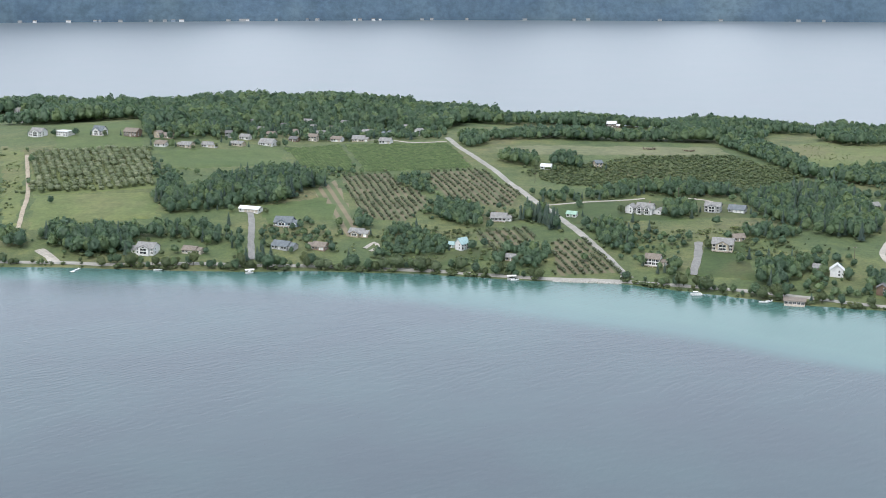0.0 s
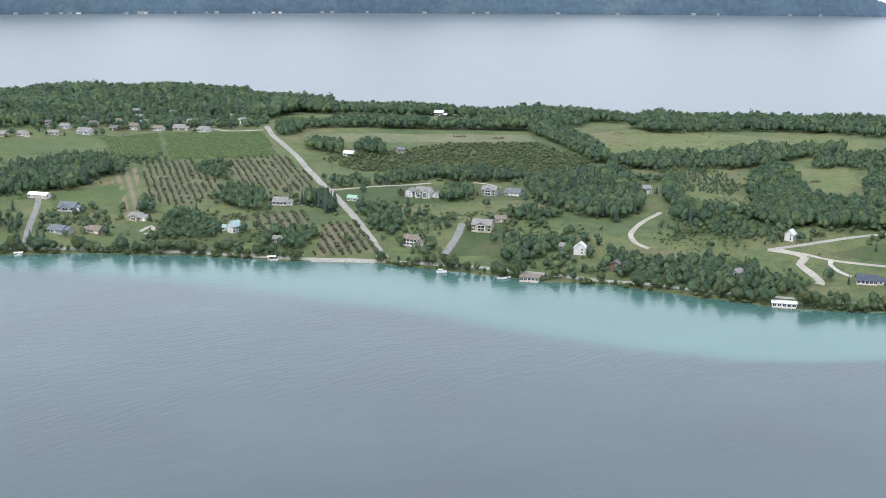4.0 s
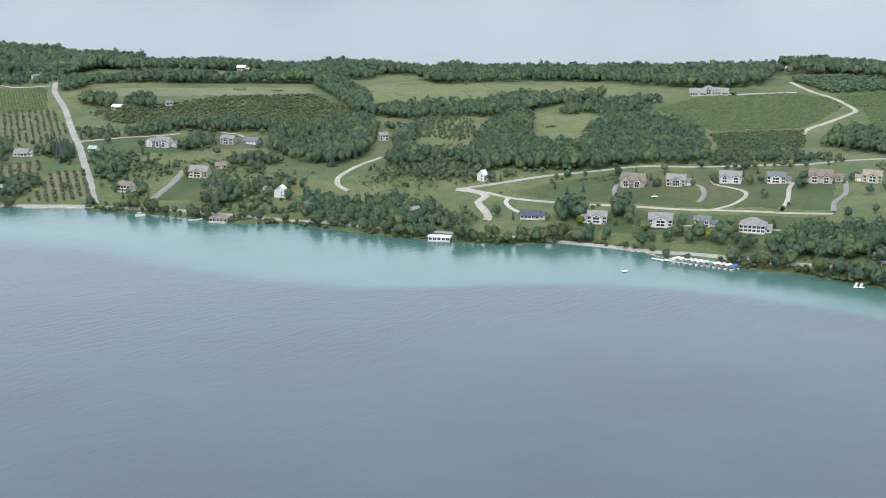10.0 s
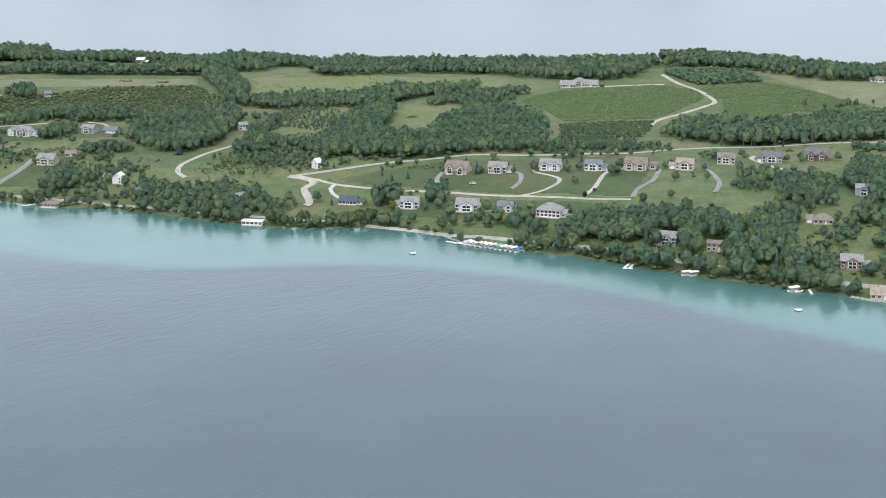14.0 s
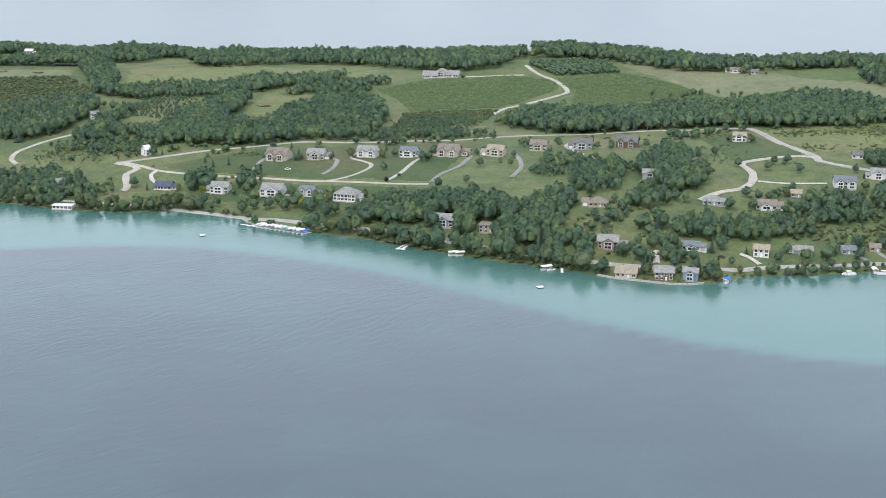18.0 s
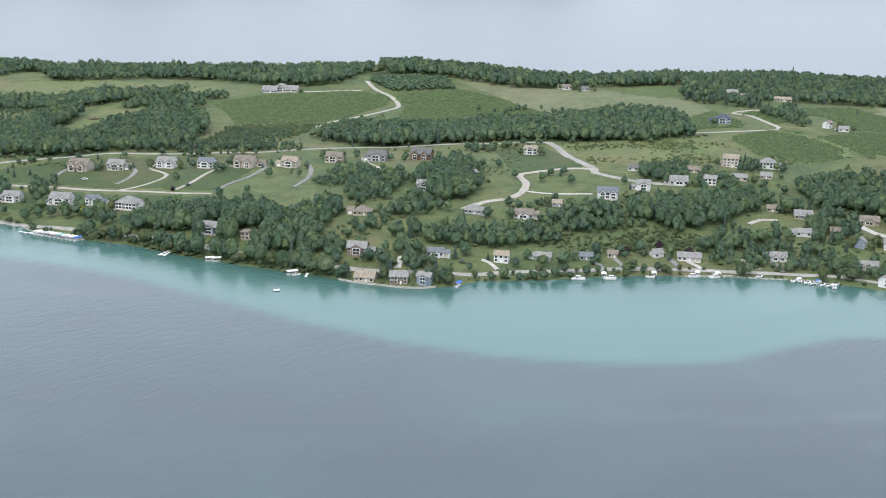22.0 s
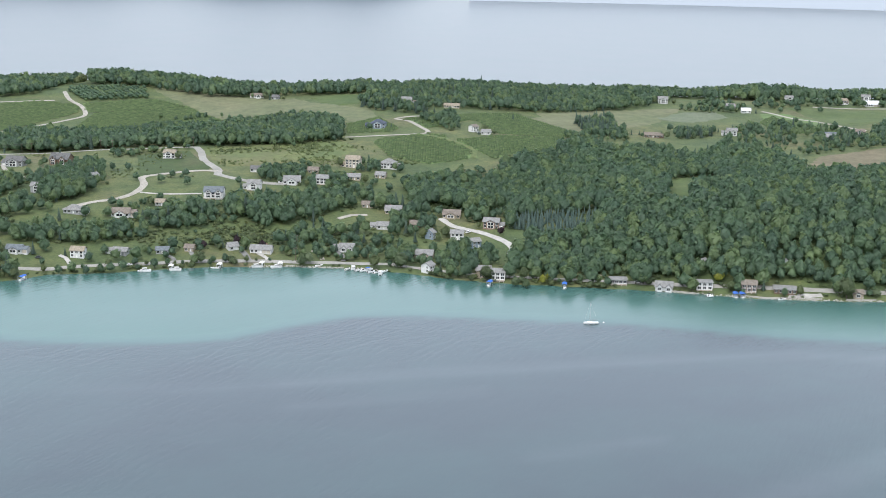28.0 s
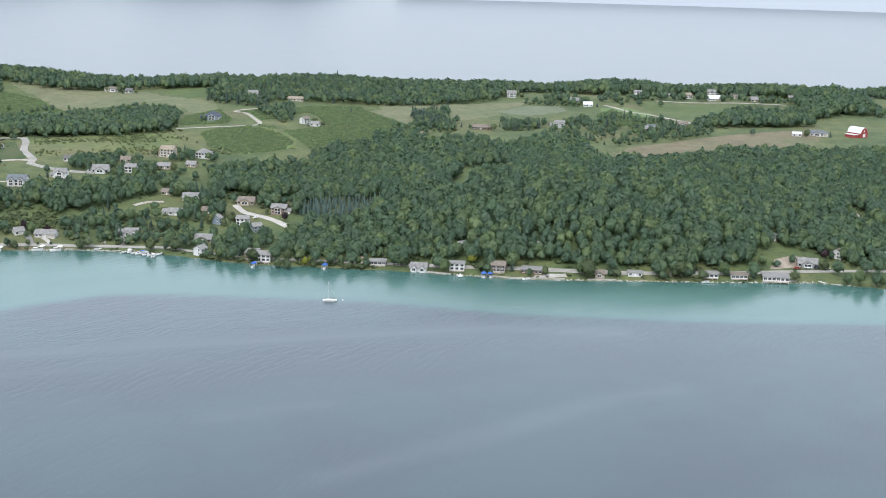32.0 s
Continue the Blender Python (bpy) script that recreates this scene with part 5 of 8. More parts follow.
def spruce_crown(seed, tiers=9, cards=11, spread=0.2):
    """A pointed conifer of height 1: tiers of drooping boughs."""
    rng = np.random.default_rng(seed)
    vs, fs, ns, n = [], [], [], 0
    for k in range(tiers):
        z = 0.1 + 0.86 * k / tiers
        r = spread * (1 - k / tiers) ** 0.85 * rng.uniform(0.85, 1.15) + 0.015
        m = max(5, int(cards * (1 - 0.5 * k / tiers)))
        a = np.arange(m) * 2 * math.pi / m + rng.uniform(0, 1)
        r2 = r * rng.uniform(0.75, 1.2, m)
        tip = np.stack([np.cos(a) * r2, np.sin(a) * r2, np.full(m, z - 0.05) + rng.normal(0, 0.01, m)], -1)
        w = 2.6 * r / m
        left = np.stack([np.cos(a + 0.5) * r * 0.5, np.sin(a + 0.5) * r * 0.5, np.full(m, z + 0.005)], -1)
        right = np.stack([np.cos(a - 0.5) * r * 0.5, np.sin(a - 0.5) * r * 0.5, np.full(m, z + 0.005)], -1)
        top = np.tile([[0, 0, z + 0.13]], (m, 1))
        v = np.stack([top, left, tip, right], 1).reshape(-1, 3)
        f = np.arange(4 * m).reshape(m, 4)
        vs.append(v)
        ns.append(unit(v * np.array([1, 1, 0]) + np.repeat(tip, 4, axis=0) * np.array([0.6, 0.6, 0]) + np.array([0, 0, 0.1])))
        fs.append(np.concatenate([f[:, [0, 1, 2]], f[:, [0, 2, 3]]]) + n)
        n += len(v)
    return outward_faces(np.concatenate(vs), np.concatenate(fs), np.concatenate(ns))


def shrub_crown(seed, cards=27):
    """A low bush of height 1."""
    rng = np.random.default_rng(seed)
    vs, fs, ns, n = [], [], [], 0
    for k in range(3):
        c = np.array([rng.uniform(-0.35, 0.35), rng.uniform(-0.35, 0.35), rng.uniform(0.3, 0.5)])
        v = CORE_V * rng.uniform(0.7, 1.0, (6, 1)) * 0.42 + c
        vs.append(v)
        ns.append(unit(v - c + np.array([0, 0, 0.12])))
        fs.append(CORE_F + n)
        n += len(v)
        d = rng.normal(0, 1, (cards // 3, 3))
        d[:, 2] = np.abs(d[:, 2])
        d /= np.linalg.norm(d, axis=1)[:, None]
        v, f = leaf_cards(c + d * 0.44, d, 0.2, rng, 0.5)
        vs.append(v)
        ns.append(unit(v - c + np.array([0, 0, 0.12])))
        fs.append(f + n)
        n += len(v)
    return outward_faces(np.concatenate(vs), np.concatenate(fs), np.concatenate(ns))


def trunk_mesh(seed, broad=True):
    """A tapered trunk with a few limbs, for a tree of height 1."""
    rng = np.random.default_rng(seed)
    vs, fs, n = [], [], 0
    sticks = [((0, 0, -0.06), (0.01, 0, 0.62 if broad else 0.95), 0.026, 0.009)]
    if broad:
        for k in range(5):
            a = k * 1.3 + rng.uniform(0, 0.6)
            z = 0.2 + 0.06 * k
            sticks.append(((0.004, 0, z), (math.cos(a) * 0.27, math.sin(a) * 0.27, z + rng.uniform(0.14, 0.26)), 0.012, 0.004))
    for p, q, r0, r1 in sticks:
        p, q = np.array(p), np.array(q)
        d = (q - p) / np.linalg.norm(q - p)
        s = np.cross(d, [0.3, 1, 0.1])
        s /= np.linalg.norm(s)
        t = np.cross(d, s)
        for c, r in ((p, r0), (q, r1)):
            for j in range(5):
                a = j * 2 * math.pi / 5
                vs.append(c + (s * math.cos(a) + t * math.sin(a)) * r)
        for j in range(5):
            a, b = n + j, n + (j + 1) % 5
            fs += [[a, b, b + 5], [a, b + 5, a + 5]]
        n += 10
    return np.array(vs), np.array(fs)


def plant_stuff(name, kinds, xs, ys, heights, widths, mat, label, category, rng):
    """Many plants of a wood, orchard or thicket as one object."""
    zs = ground_many(xs, ys)
    vs, fs, ts, ns, n = [], [], [], [], 0
    pick = rng.integers(0, len(kinds), len(xs))
    turn = rng.uniform(0, 2 * math.pi, len(xs))
    tint = rng.uniform(0, 0.999, len(xs))
    for k, (bv, bf, bn) in enumerate(kinds):
        sel = np.nonzero(pick == k)[0]
        if not len(sel):
            continue
        c, s = np.cos(turn[sel]), np.sin(turn[sel])
        h, w = heights[sel], widths[sel]
        x = (bv[None, :, 0] * c[:, None] - bv[None, :, 1] * s[:, None]) * w[:, None] + xs[sel][:, None]
        y = (bv[None, :, 0] * s[:, None] + bv[None, :, 1] * c[:, None]) * w[:, None] + ys[sel][:, None]
        z = bv[None, :, 2] * h[:, None] + zs[sel][:, None]
        vs.append(np.stack([x, y, z], -1).reshape(-1, 3))
        ns.append(np.stack([bn[None, :, 0] * c[:, None] - bn[None, :, 1] * s[:, None], bn[None, :, 0] * s[:, None] + bn[None, :, 1] * c[:, None], bn[None, :, 2] + 0 * c[:, None]], -1).reshape(-1, 3))
        off = n + np.arange(len(sel)) * len(bv)
        fs.append((bf[None] + off[:, None, None]).reshape(-1, 3))
        ts.append(np.repeat(tint[sel], len(bv)))
        n += len(sel) * len(bv)
    ob = poly_mesh(name, np.concatenate(vs), np.concatenate(fs), mat, True, np.concatenate(ns))
    a = ob.data.attributes.new("tint", 'FLOAT', 'POINT')
    a.data.foreach_set("value", np.concatenate(ts).astype(np.float32))
    return tagged(ob, label, category, kind="stuff")


BROAD = [broad_crown(s, 98, 0.078, 12) for s in range(8)]
BROAD_FAR = [broad_crown(s + 20, 52, 0.107, 10) for s in range(7)]
SPRUCE = [spruce_crown(s) for s in range(3)]
SHRUB = [shrub_crown(s) for s in range(4)]
APPLE = [small_crown(s + 40) for s in range(3)]


def scatter(poly, spacing, rng, keep=1.0, free=False):
    """Uneven places inside a polygon, about spacing apart."""
    x0, x1 = min(p[0] for p in poly), max(p[0] for p in poly)
    y0, y1 = min(p[1] for p in poly), max(p[1] for p in poly)
    gx_, gy_ = np.meshgrid(np.arange(float(x0), x1 + spacing, spacing), np.arange(float(y0), y1 + spacing, spacing * 0.87))
    gx_[1::2] += spacing / 2
    px = (gx_ + rng.uniform(-0.38, 0.38, gx_.shape) * spacing).reshape(-1)
    py = (gy_ + rng.uniform(-0.38, 0.38, gy_.shape) * spacing).reshape(-1)
    ok = inside(px, py, poly) & (rng.uniform(0, 1, px.shape) < keep)
    far_in = line_distance(px, py, SHORE)
    ok &= (far_in > 2.5) & (far_in < crest(px) + 30)
    for poly_ in () if free else NO_TREES:
        ok &= ~inside(px, py, poly_)
    px, py = px[ok], py[ok]
    ok = np.ones(px.shape, bool)
    for cx, cy, r in CLEAR:
        ok &= (px - cx) ** 2 + (py - cy) ** 2 > r * r
    return px[ok], py[ok]


def wood(poly, label, tall=12.0, spacing=8.0, keep=1.0, conifer=0.0, far=False, mat=None, seed=0, free=False):
    """A wood: broad-leaved trees, with some conifers among them."""
    spacing *= 0.84 if not far else 0.9
    rng = np.random.default_rng(100 + seed + len(poly) * 7 + int(abs(poly[0][0])))
    px, py = scatter(poly, spacing, rng, keep, free)
    if len(px) < 2:
        return
    con = rng.uniform(0, 1, len(px)) < conifer
    h = tall * rng.triangular(0.55, 1.0, 1.32, len(px)) * (1 + 0.13 * np.sin(px * 0.043 + seed) + 0.13 * np.sin(py * 0.027 + px * 0.011))
    if (~con).sum():
        k = ~con
        plant_stuff("wood", BROAD_FAR if far or line_distance(px, py, SHORE).mean() > 360 else BROAD, px[k], py[k], h[k], h[k] * rng.uniform(0.76, 1.06, k.sum()), mat or LEAF, label, "trees", rng)
    if not far and len(px) > 12 and tall > 6:  # bushes along the edges facing the lake
        rim = np.nonzero(rng.uniform(0, 1, len(px)) < 0.16)[0]
        qx, qy = px[rim] + rng.uniform(-4, 4, len(rim)), py[rim] - rng.uniform(2, 7, len(rim))
        q = rng.uniform(1.2, 3.2, len(rim))
        plant_stuff("undergrowth", SHRUB, qx, qy, q, q * rng.uniform(1.1, 1.8, len(rim)), SHRUB_LEAF, "bushes at the foot of the " + label, "bushes", rng)
    if con.sum():
        plant_stuff("conifer_wood", SPRUCE, px[con], py[con], h[con] * 1.1, h[con] * rng.uniform(0.9, 1.4, con.sum()), BLUE_NEEDLE if mat is BLUE_NEEDLE else NEEDLE, "dark conifers in " + label, "conifers", rng)


def belt(front, depth, label, tall=12.0, spacing=8.0, keep=1.0, conifer=0.0, seed=0):
    """A deep belt of trees behind a front line, reaching northward."""
    back = [(x + 0.344 * depth, y + 0.939 * depth) for x, y in reversed(front)]
    wood(front + back, label, tall, spacing, keep, conifer, far=True, seed=seed)


belt([(-484, 1410), (-411, 1371), (-332, 1414), (-300, 1305), (-216, 1376), (-143, 1423), (-56, 1416), (-1, 1387)], 330, "wooded ridge above the village", 14.5, 9.0)
belt([(18, 1465), (68, 1443), (131, 1451), (234, 1506), (301, 1517), (326, 1483)], 300, "wooded ridge behind the fields", 12.5, 9.0, seed=1)
belt([(245, 1437), (296, 1372), (334, 1375)], 240, "wooded ridge", 12, 9.0, seed=2)
belt([(391, 1373), (406, 1329), (457, 1339), (521, 1344), (589, 1309), (616, 1268), (653, 1225), (689, 1209), (728, 1203), (750, 1231)], 220, "wooded ridge beside the villa", 12, 9.0, seed=3)
belt([(790, 1236), (866, 1221), (921, 1241), (975, 1214), (1035, 1159), (1089, 1123)], 190, "line of trees along the crest", 12, 9.0, seed=4)
belt([(1084, 1085), (1113, 1040), (1143, 1004), (1253, 1007), (1349, 1030)], 210, "wooded crest", 10, 9.0, 1.0, 0.1, seed=5)
belt([(1238, 999), (1277, 1004), (1335, 1028), (1405, 1058), (1451, 1092)], 240, "wooded crest", 10, 9.0, 1.0, 0.1, seed=6)
belt([(1467, 1138), (1678, 1399), (1650, 1139), (1719, 1058), (1787, 988)], 240, "tree belt round the hilltop farms", 13, 9.0, 0.8, seed=7)
belt([(1711, 859), (1770, 887), (1802, 863)], 330, "wooded hill behind the red barn", 13, 8.5, seed=8)
belt([(36, 1290), (151, 1300), (270, 1333)], 34, "dense row of trees behind the hayfield", 13, 7.0, seed=9)
def crest_wood(x0, x1, deep, label, tall=12.0, seed=0):
    """Trees along the ridge line itself."""
    rng = np.random.default_rng(700 + seed)
    px, py = scatter([(x0, 700), (x1, 700), (x1, 1900), (x0, 1900)], 8.2, rng)
    off = line_distance(px, py, SHORE) - crest(px)
    ok = off > -deep
    px, py = px[ok], py[ok]
    h = tall * rng.uniform(0.75, 1.18, len(px)) * (1 + 0.16 * np.sin(px * 0.037 + seed) + 0.2 * np.sin(px * 0.0143 + 2 * seed))
    plant_stuff("wood", BROAD_FAR, px, py, h, h * rng.uniform(0.72, 1.02, len(px)), LEAF, label, "trees", rng)


crest_wood(-700, -40, 60, "wooded ridge", 14.5, 1)
crest_wood(-35, 560, 40, "wooded ridge", 11.5, 2)
crest_wood(570, 775, 45, "wooded ridge", 12, 3)
crest_wood(790, 1020, 40, "tree line on the crest", 11, 4)
crest_wood(1020, 1300, 40, "tree line on the crest", 9.5, 6)
crest_wood(1300, 2050, 60, "wooded crest of the plateau", 13, 5)
wood([(-303, 941), (-279, 908), (-252, 890), (-223, 894), (-224, 925), (-187, 924), (-164, 904), (-161, 924), (-161, 925), (-181, 958), (-192, 950), (-208, 944), (-226, 932), (-265, 940), (-288, 941), (-300, 934)], "dark lakeside wood", 12, 7.5, 1, 0.12)
wood([(-317, 908), (-295, 902), (-302, 935), (-303, 925), (-318, 939), (-327, 940)], "lakeside trees", 11, 8)
wood([(-234, 1025), (-212, 983), (-183, 992), (-147, 1012), (-126, 1022), (-124, 1050), (-97, 1084), (-97, 1081), (-111, 1104), (-139, 1140), (-162, 1123), (-179, 1107), (-191, 1092), (-202, 1037), (-210, 1042), (-231, 1080), (-233, 1033)], "wood in the middle of the fields", 11, 7.5, 1, 0.25)
wood([(-68, 952), (-54, 956), (-59, 980), (-70, 988)], "grove below the orchard", 9, 6.5)
wood([(-50, 888), (-26, 889), (-2, 893), (6, 914), (-1, 924), (-19, 946), (-38, 962), (-44, 939), (-49, 902)], "lakeside thicket", 7, 6)
wood([(-46, 1105), (-25, 1065), (-13, 1066), (-20, 1113), (-32, 1113), (-47, 1113)], "clump of trees in the orchard", 8, 6.5)
wood([(-10, 994), (9, 966), (29, 952), (26, 995), (11, 1026), (-6, 1035), (-10, 1007)], "thicket in the orchard", 7, 6)
wood([(52, 978), (69, 966), (78, 945), (85, 945), (82, 982), (69, 994), (56, 986)], "dark pines beside the road", 11, 6, 1, 0.8)
wood([(32, 869), (44, 862), (60, 853), (71, 884), (71, 896), (60, 904), (45, 891), (33, 885)], "grove at the shore", 9, 7)
wood([(11, 1262), (26, 1244), (41, 1274), (40, 1322), (22, 1327), (9, 1308)], "trees at the top of the road", 9, 7)
wood([(47, 1186), (81, 1163), (81, 1201), (65, 1213), (49, 1204)], "trees beside the barn", 9, 7)
wood([(93, 1175), (124, 1155), (122, 1190), (108, 1210), (94, 1183)], "large trees beside the barn", 10, 7)
wood([(75, 1034), (105, 1020), (138, 1040), (173, 1063), (180, 1041), (235, 1060), (237, 1081), (194, 1089), (145, 1082), (105, 1045), (77, 1059)], "row of trees above the white house", 10, 7, 1, 0.1)
wood([(97, 947), (109, 898), (127, 886), (134, 921), (132, 950), (113, 960), (100, 953)], "trees beside the sloping road", 8, 7, 1, 0.15)
wood([(130, 850), (148, 830), (160, 836), (162, 863), (142, 872), (130, 861)], "garden trees below the country house", 8, 7.5, 0.7, 0.2)
wood([(165, 978), (179, 971), (192, 991), (193, 1014), (182, 1030), (170, 1014)], "grove in the lawn", 8, 6.5)
wood([(208, 915), (223, 905), (245, 913), (255, 920), (253, 926), (232, 941), (211, 923)], "bushy trees above the tan house", 7, 6.5, 1, 0.1)
wood([(200, 817), (213, 806), (234, 840), (242, 841), (243, 858), (224, 859), (205, 843)], "old trees beside the white cottage", 11, 7.5, 1, 0.1)
wood([(262, 796), (271, 776), (281, 774), (294, 780), (298, 815), (284, 823), (270, 830)], "lakeside grove", 10, 7.5, 0.95)
wood([(279, 763), (305, 753), (332, 724), (350, 738), (358, 777), (346, 799), (330, 807), (303, 806), (288, 795)], "grey-green lakeside trees", 9, 7.2, 0.9)
wood([(274, 1316), (296, 1231), (311, 1165), (327, 1138), (332, 1162), (326, 1249), (305, 1329), (278, 1347)], "tree belt down the slope", 11, 7.5)
wood([(237, 1039), (244, 960), (261, 930), (274, 982), (267, 921), (293, 903), (314, 930), (333, 982), (334, 1002), (333, 1046), (328, 1093), (308, 1092), (293, 1092), (266, 1075), (244, 1057)], "dark mixed hillside wood", 12, 7.5, 1, 0.3)
wood([(327, 1138), (373, 1112), (412, 1108), (463, 1123), (514, 1153), (558, 1174), (572, 1212), (530, 1201), (475, 1200), (433, 1184), (393, 1198), (351, 1178)], "belt of trees below the hilltop meadow", 10, 7.2)
wood([(329, 950), (335, 901), (352, 890), (369, 924), (373, 951), (378, 1018), (362, 1048), (336, 978)], "hillside wood above the lane", 10, 7.5, 1, 0.1)
wood([(389, 900), (403, 881), (413, 862), (448, 881), (469, 940), (455, 971), (476, 1074), (462, 1090), (416, 970)], "wood round the small clearing", 12, 8)
wood([(585, 1146), (613, 1133), (616, 1149), (592, 1164)], "trees behind the hilltop vineyard", 9, 7.5)
wood([(436, 861), (477, 854), (536, 851), (579, 862), (585, 868), (597, 952), (595, 1026), (581, 1069), (566, 1073), (538, 1064), (512, 995), (486, 917), (455, 922)], "large hillside wood", 12, 8)
wood([(354, 902), (382, 915), (397, 890), (436, 861), (457, 931), (453, 964), (466, 1083), (440, 1061), (413, 994), (396, 951), (375, 971), (358, 944)], "wood below the shrubby meadow", 11, 8)
wood([(577, 856), (601, 838), (673, 837), (685, 865), (658, 873), (608, 858), (586, 878)], "rough trees above the upper road", 7, 7.2, 0.85, 0.05)
wood([(375, 712), (390, 698), (404, 697), (414, 712), (410, 716), (397, 724), (380, 735)], "shore trees below the lane", 8.5, 7)
wood([(550, 635), (556, 622), (576, 612), (580, 582), (598, 575), (613, 556), (639, 542), (669, 536), (678, 552), (694, 532), (702, 559), (687, 570), (692, 597), (705, 623), (697, 641), (675, 630), (660, 639), (645, 650), (621, 659), (600, 664), (587, 672), (567, 661), (554, 642)], "dense lakeside wood", 13, 7.5, 1, 0.03)
wood([(708, 695), (713, 664), (736, 675), (752, 687), (753, 696), (741, 711), (724, 709), (707, 695)], "trees on the estate slope", 9, 7, 1, 0.1)
wood([(684, 709), (698, 689), (708, 695), (709, 705), (697, 724), (690, 720)], "bushes beside the long drive", 5, 5.5)
wood([(688, 940), (714, 888), (756, 849), (804, 849), (851, 848), (895, 835), (944, 836), (973, 825), (1023, 851), (1037, 886), (1032, 952), (1016, 997), (973, 1002), (931, 971), (901, 942), (879, 998), (835, 994), (799, 949), (766, 968), (734, 999), (694, 927)], "dense wood below the vineyards", 11, 7.5, 1, 0.03)
wood([(760, 687), (766, 659), (773, 639), (794, 645), (817, 705), (810, 708), (812, 766), (802, 783), (776, 726)], "trees beside the winding street", 10, 7, 1, 0.05)
wood([(705, 659), (715, 637), (736, 648), (745, 670), (741, 675), (723, 686), (709, 671)], "trees below the estate houses", 8, 7, 1, 0.05)
wood([(765, 620), (784, 615), (785, 623), (771, 629)], "trees below the bend of the street", 8, 7)
wood([(730, 617), (750, 603), (764, 614), (764, 632), (755, 645), (734, 616)], "trees above the lawn house", 9, 7, 0.85, 0.05)
wood([(723, 574), (745, 565), (758, 558), (792, 553), (840, 557), (850, 575), (845, 574), (817, 579), (788, 580), (768, 584), (754, 575), (730, 577), (720, 574)], "wood behind the lakeside houses", 11, 7.5, 1, 0.03)
wood([(721, 547), (732, 536), (750, 535), (751, 544), (739, 554), (724, 555)], "big trees behind the shore houses", 10, 8, 0.9)
wood([(837, 580), (857, 574), (881, 580), (890, 594), (891, 607), (882, 624), (862, 613), (844, 593)], "trees among the slope houses", 9, 7.5, 0.9, 0.1)
wood([(896, 608), (909, 592), (941, 588), (957, 627), (950, 646), (927, 621), (901, 615)], "trees below the slope houses", 10, 8, 0.85, 0.05)
wood([(929, 709), (937, 694), (959, 686), (970, 715), (949, 728), (933, 714)], "trees behind the white slope house", 8, 7.5, 0.9, 0.1)
wood([(814, 532), (856, 530), (859, 540), (824, 541)], "trees behind the bay houses", 8, 8, 0.75, 0.1)
wood([(928, 691), (942, 675), (970, 698), (982, 692), (986, 711), (963, 727), (938, 719)], "trees round the slope houses", 9, 7.5, 0.9, 0.1)
wood([(898, 610), (911, 592), (926, 572), (950, 588), (974, 588), (995, 604), (1025, 592), (1035, 623), (1014, 638), (992, 650), (963, 641), (943, 627), (918, 627), (900, 620)], "band of trees above the bay", 10, 7.6, 0.95, 0.05)
wood([(1009, 708), (1054, 717), (1058, 732), (1023, 740)], "trees behind the building site", 8, 7.5, 1, 0.1)
wood([(1039, 672), (1040, 611), (1059, 616), (1075, 591), (1116, 589), (1181, 715), (1151, 690), (1105, 680), (1081, 691), (1058, 678)], "hillside wood above the lanes", 11, 7.8)
wood([(1002, 560), (1018, 547), (1048, 565), (1072, 544), (1085, 575), (1060, 597), (1036, 600), (1015, 588)], "trees among the lanes", 9, 8, 0.95, 0.1)
wood([(925, 520), (947, 507), (974, 497), (996, 487), (1015, 540), (986, 547), (957, 542), (931, 531)], "garden trees above the bay road", 8, 8, 0.8, 0.08)
wood([(989, 466), (1016, 451), (1044, 434), (1072, 488), (1071, 497), (1056, 515), (1028, 512), (1009, 513)], "trees round the end of the street", 9, 8, 0.95, 0.05)
wood([(1068, 446), (1099, 422), (1122, 422), (1168, 401), (1215, 378), (1268, 368), (1325, 351), (1492, 622), (1427, 618), (1341, 571), (1379, 687), (1349, 728), (1294, 680), (1236, 581), (1265, 706), (1251, 755), (1234, 785), (1200, 760), (1168, 739), (1138, 722)], "great hillside wood above the cottages", 12.5, 8)
wood([(1324, 355), (1362, 341), (1380, 370), (1406, 386), (1433, 387), (1428, 348), (1457, 334), (1654, 638), (1595, 654), (1574, 669), (1499, 635), (1448, 621)], "great wood above the building plot", 12, 8)

wood(SPRUCES, "blue-grey spruce plantation", 6, 4.6, conifer=1.0, mat=BLUE_NEEDLE, free=True)
wood([(1423, 385), (1451, 373), (1508, 413), (1471, 356), (1421, 358)], "trees behind the cottages", 10, 8, 0.7)
wood([(-285, 1247), (-208, 1326), (-1, 1313), (-1, 1398), (-143, 1423), (-218, 1389), (-303, 1319)], "trees round the village houses", 9.5, 8.5, 0.8, 0.15)
wood([(307, 909), (385, 897), (416, 843), (381, 830), (332, 837)], "scattered bushes", 4, 7.7, 0.35)
wood([(1449, 893), (1525, 935), (1552, 809), (1522, 748), (1426, 717), (1390, 769)], "trees round the plateau houses", 8, 9, 0.22, 0.2)
wood([(1540, 811), (1643, 925), (1748, 921), (1685, 814)], "dark wood beside the plateau", 11, 8.2)
wood([(1119, 950), (1158, 969), (1147, 891), (1114, 863)], "trees round a farmhouse", 9, 7.7)
wood([(1076, 1064), (1148, 1069), (1130, 978), (1080, 1015)], "trees round the ridge house", 9, 8, 0.8, 0.4)
wood([(1278, 934), (1326, 968), (1298, 866), (1266, 859)], "dark pines", 11, 7.2, 1.0, 0.7)
wood([(870, 831), (856, 1077), (945, 1048), (1045, 946), (1031, 842), (944, 807)], "scattered trees in the meadow", 6, 11, 0.25)
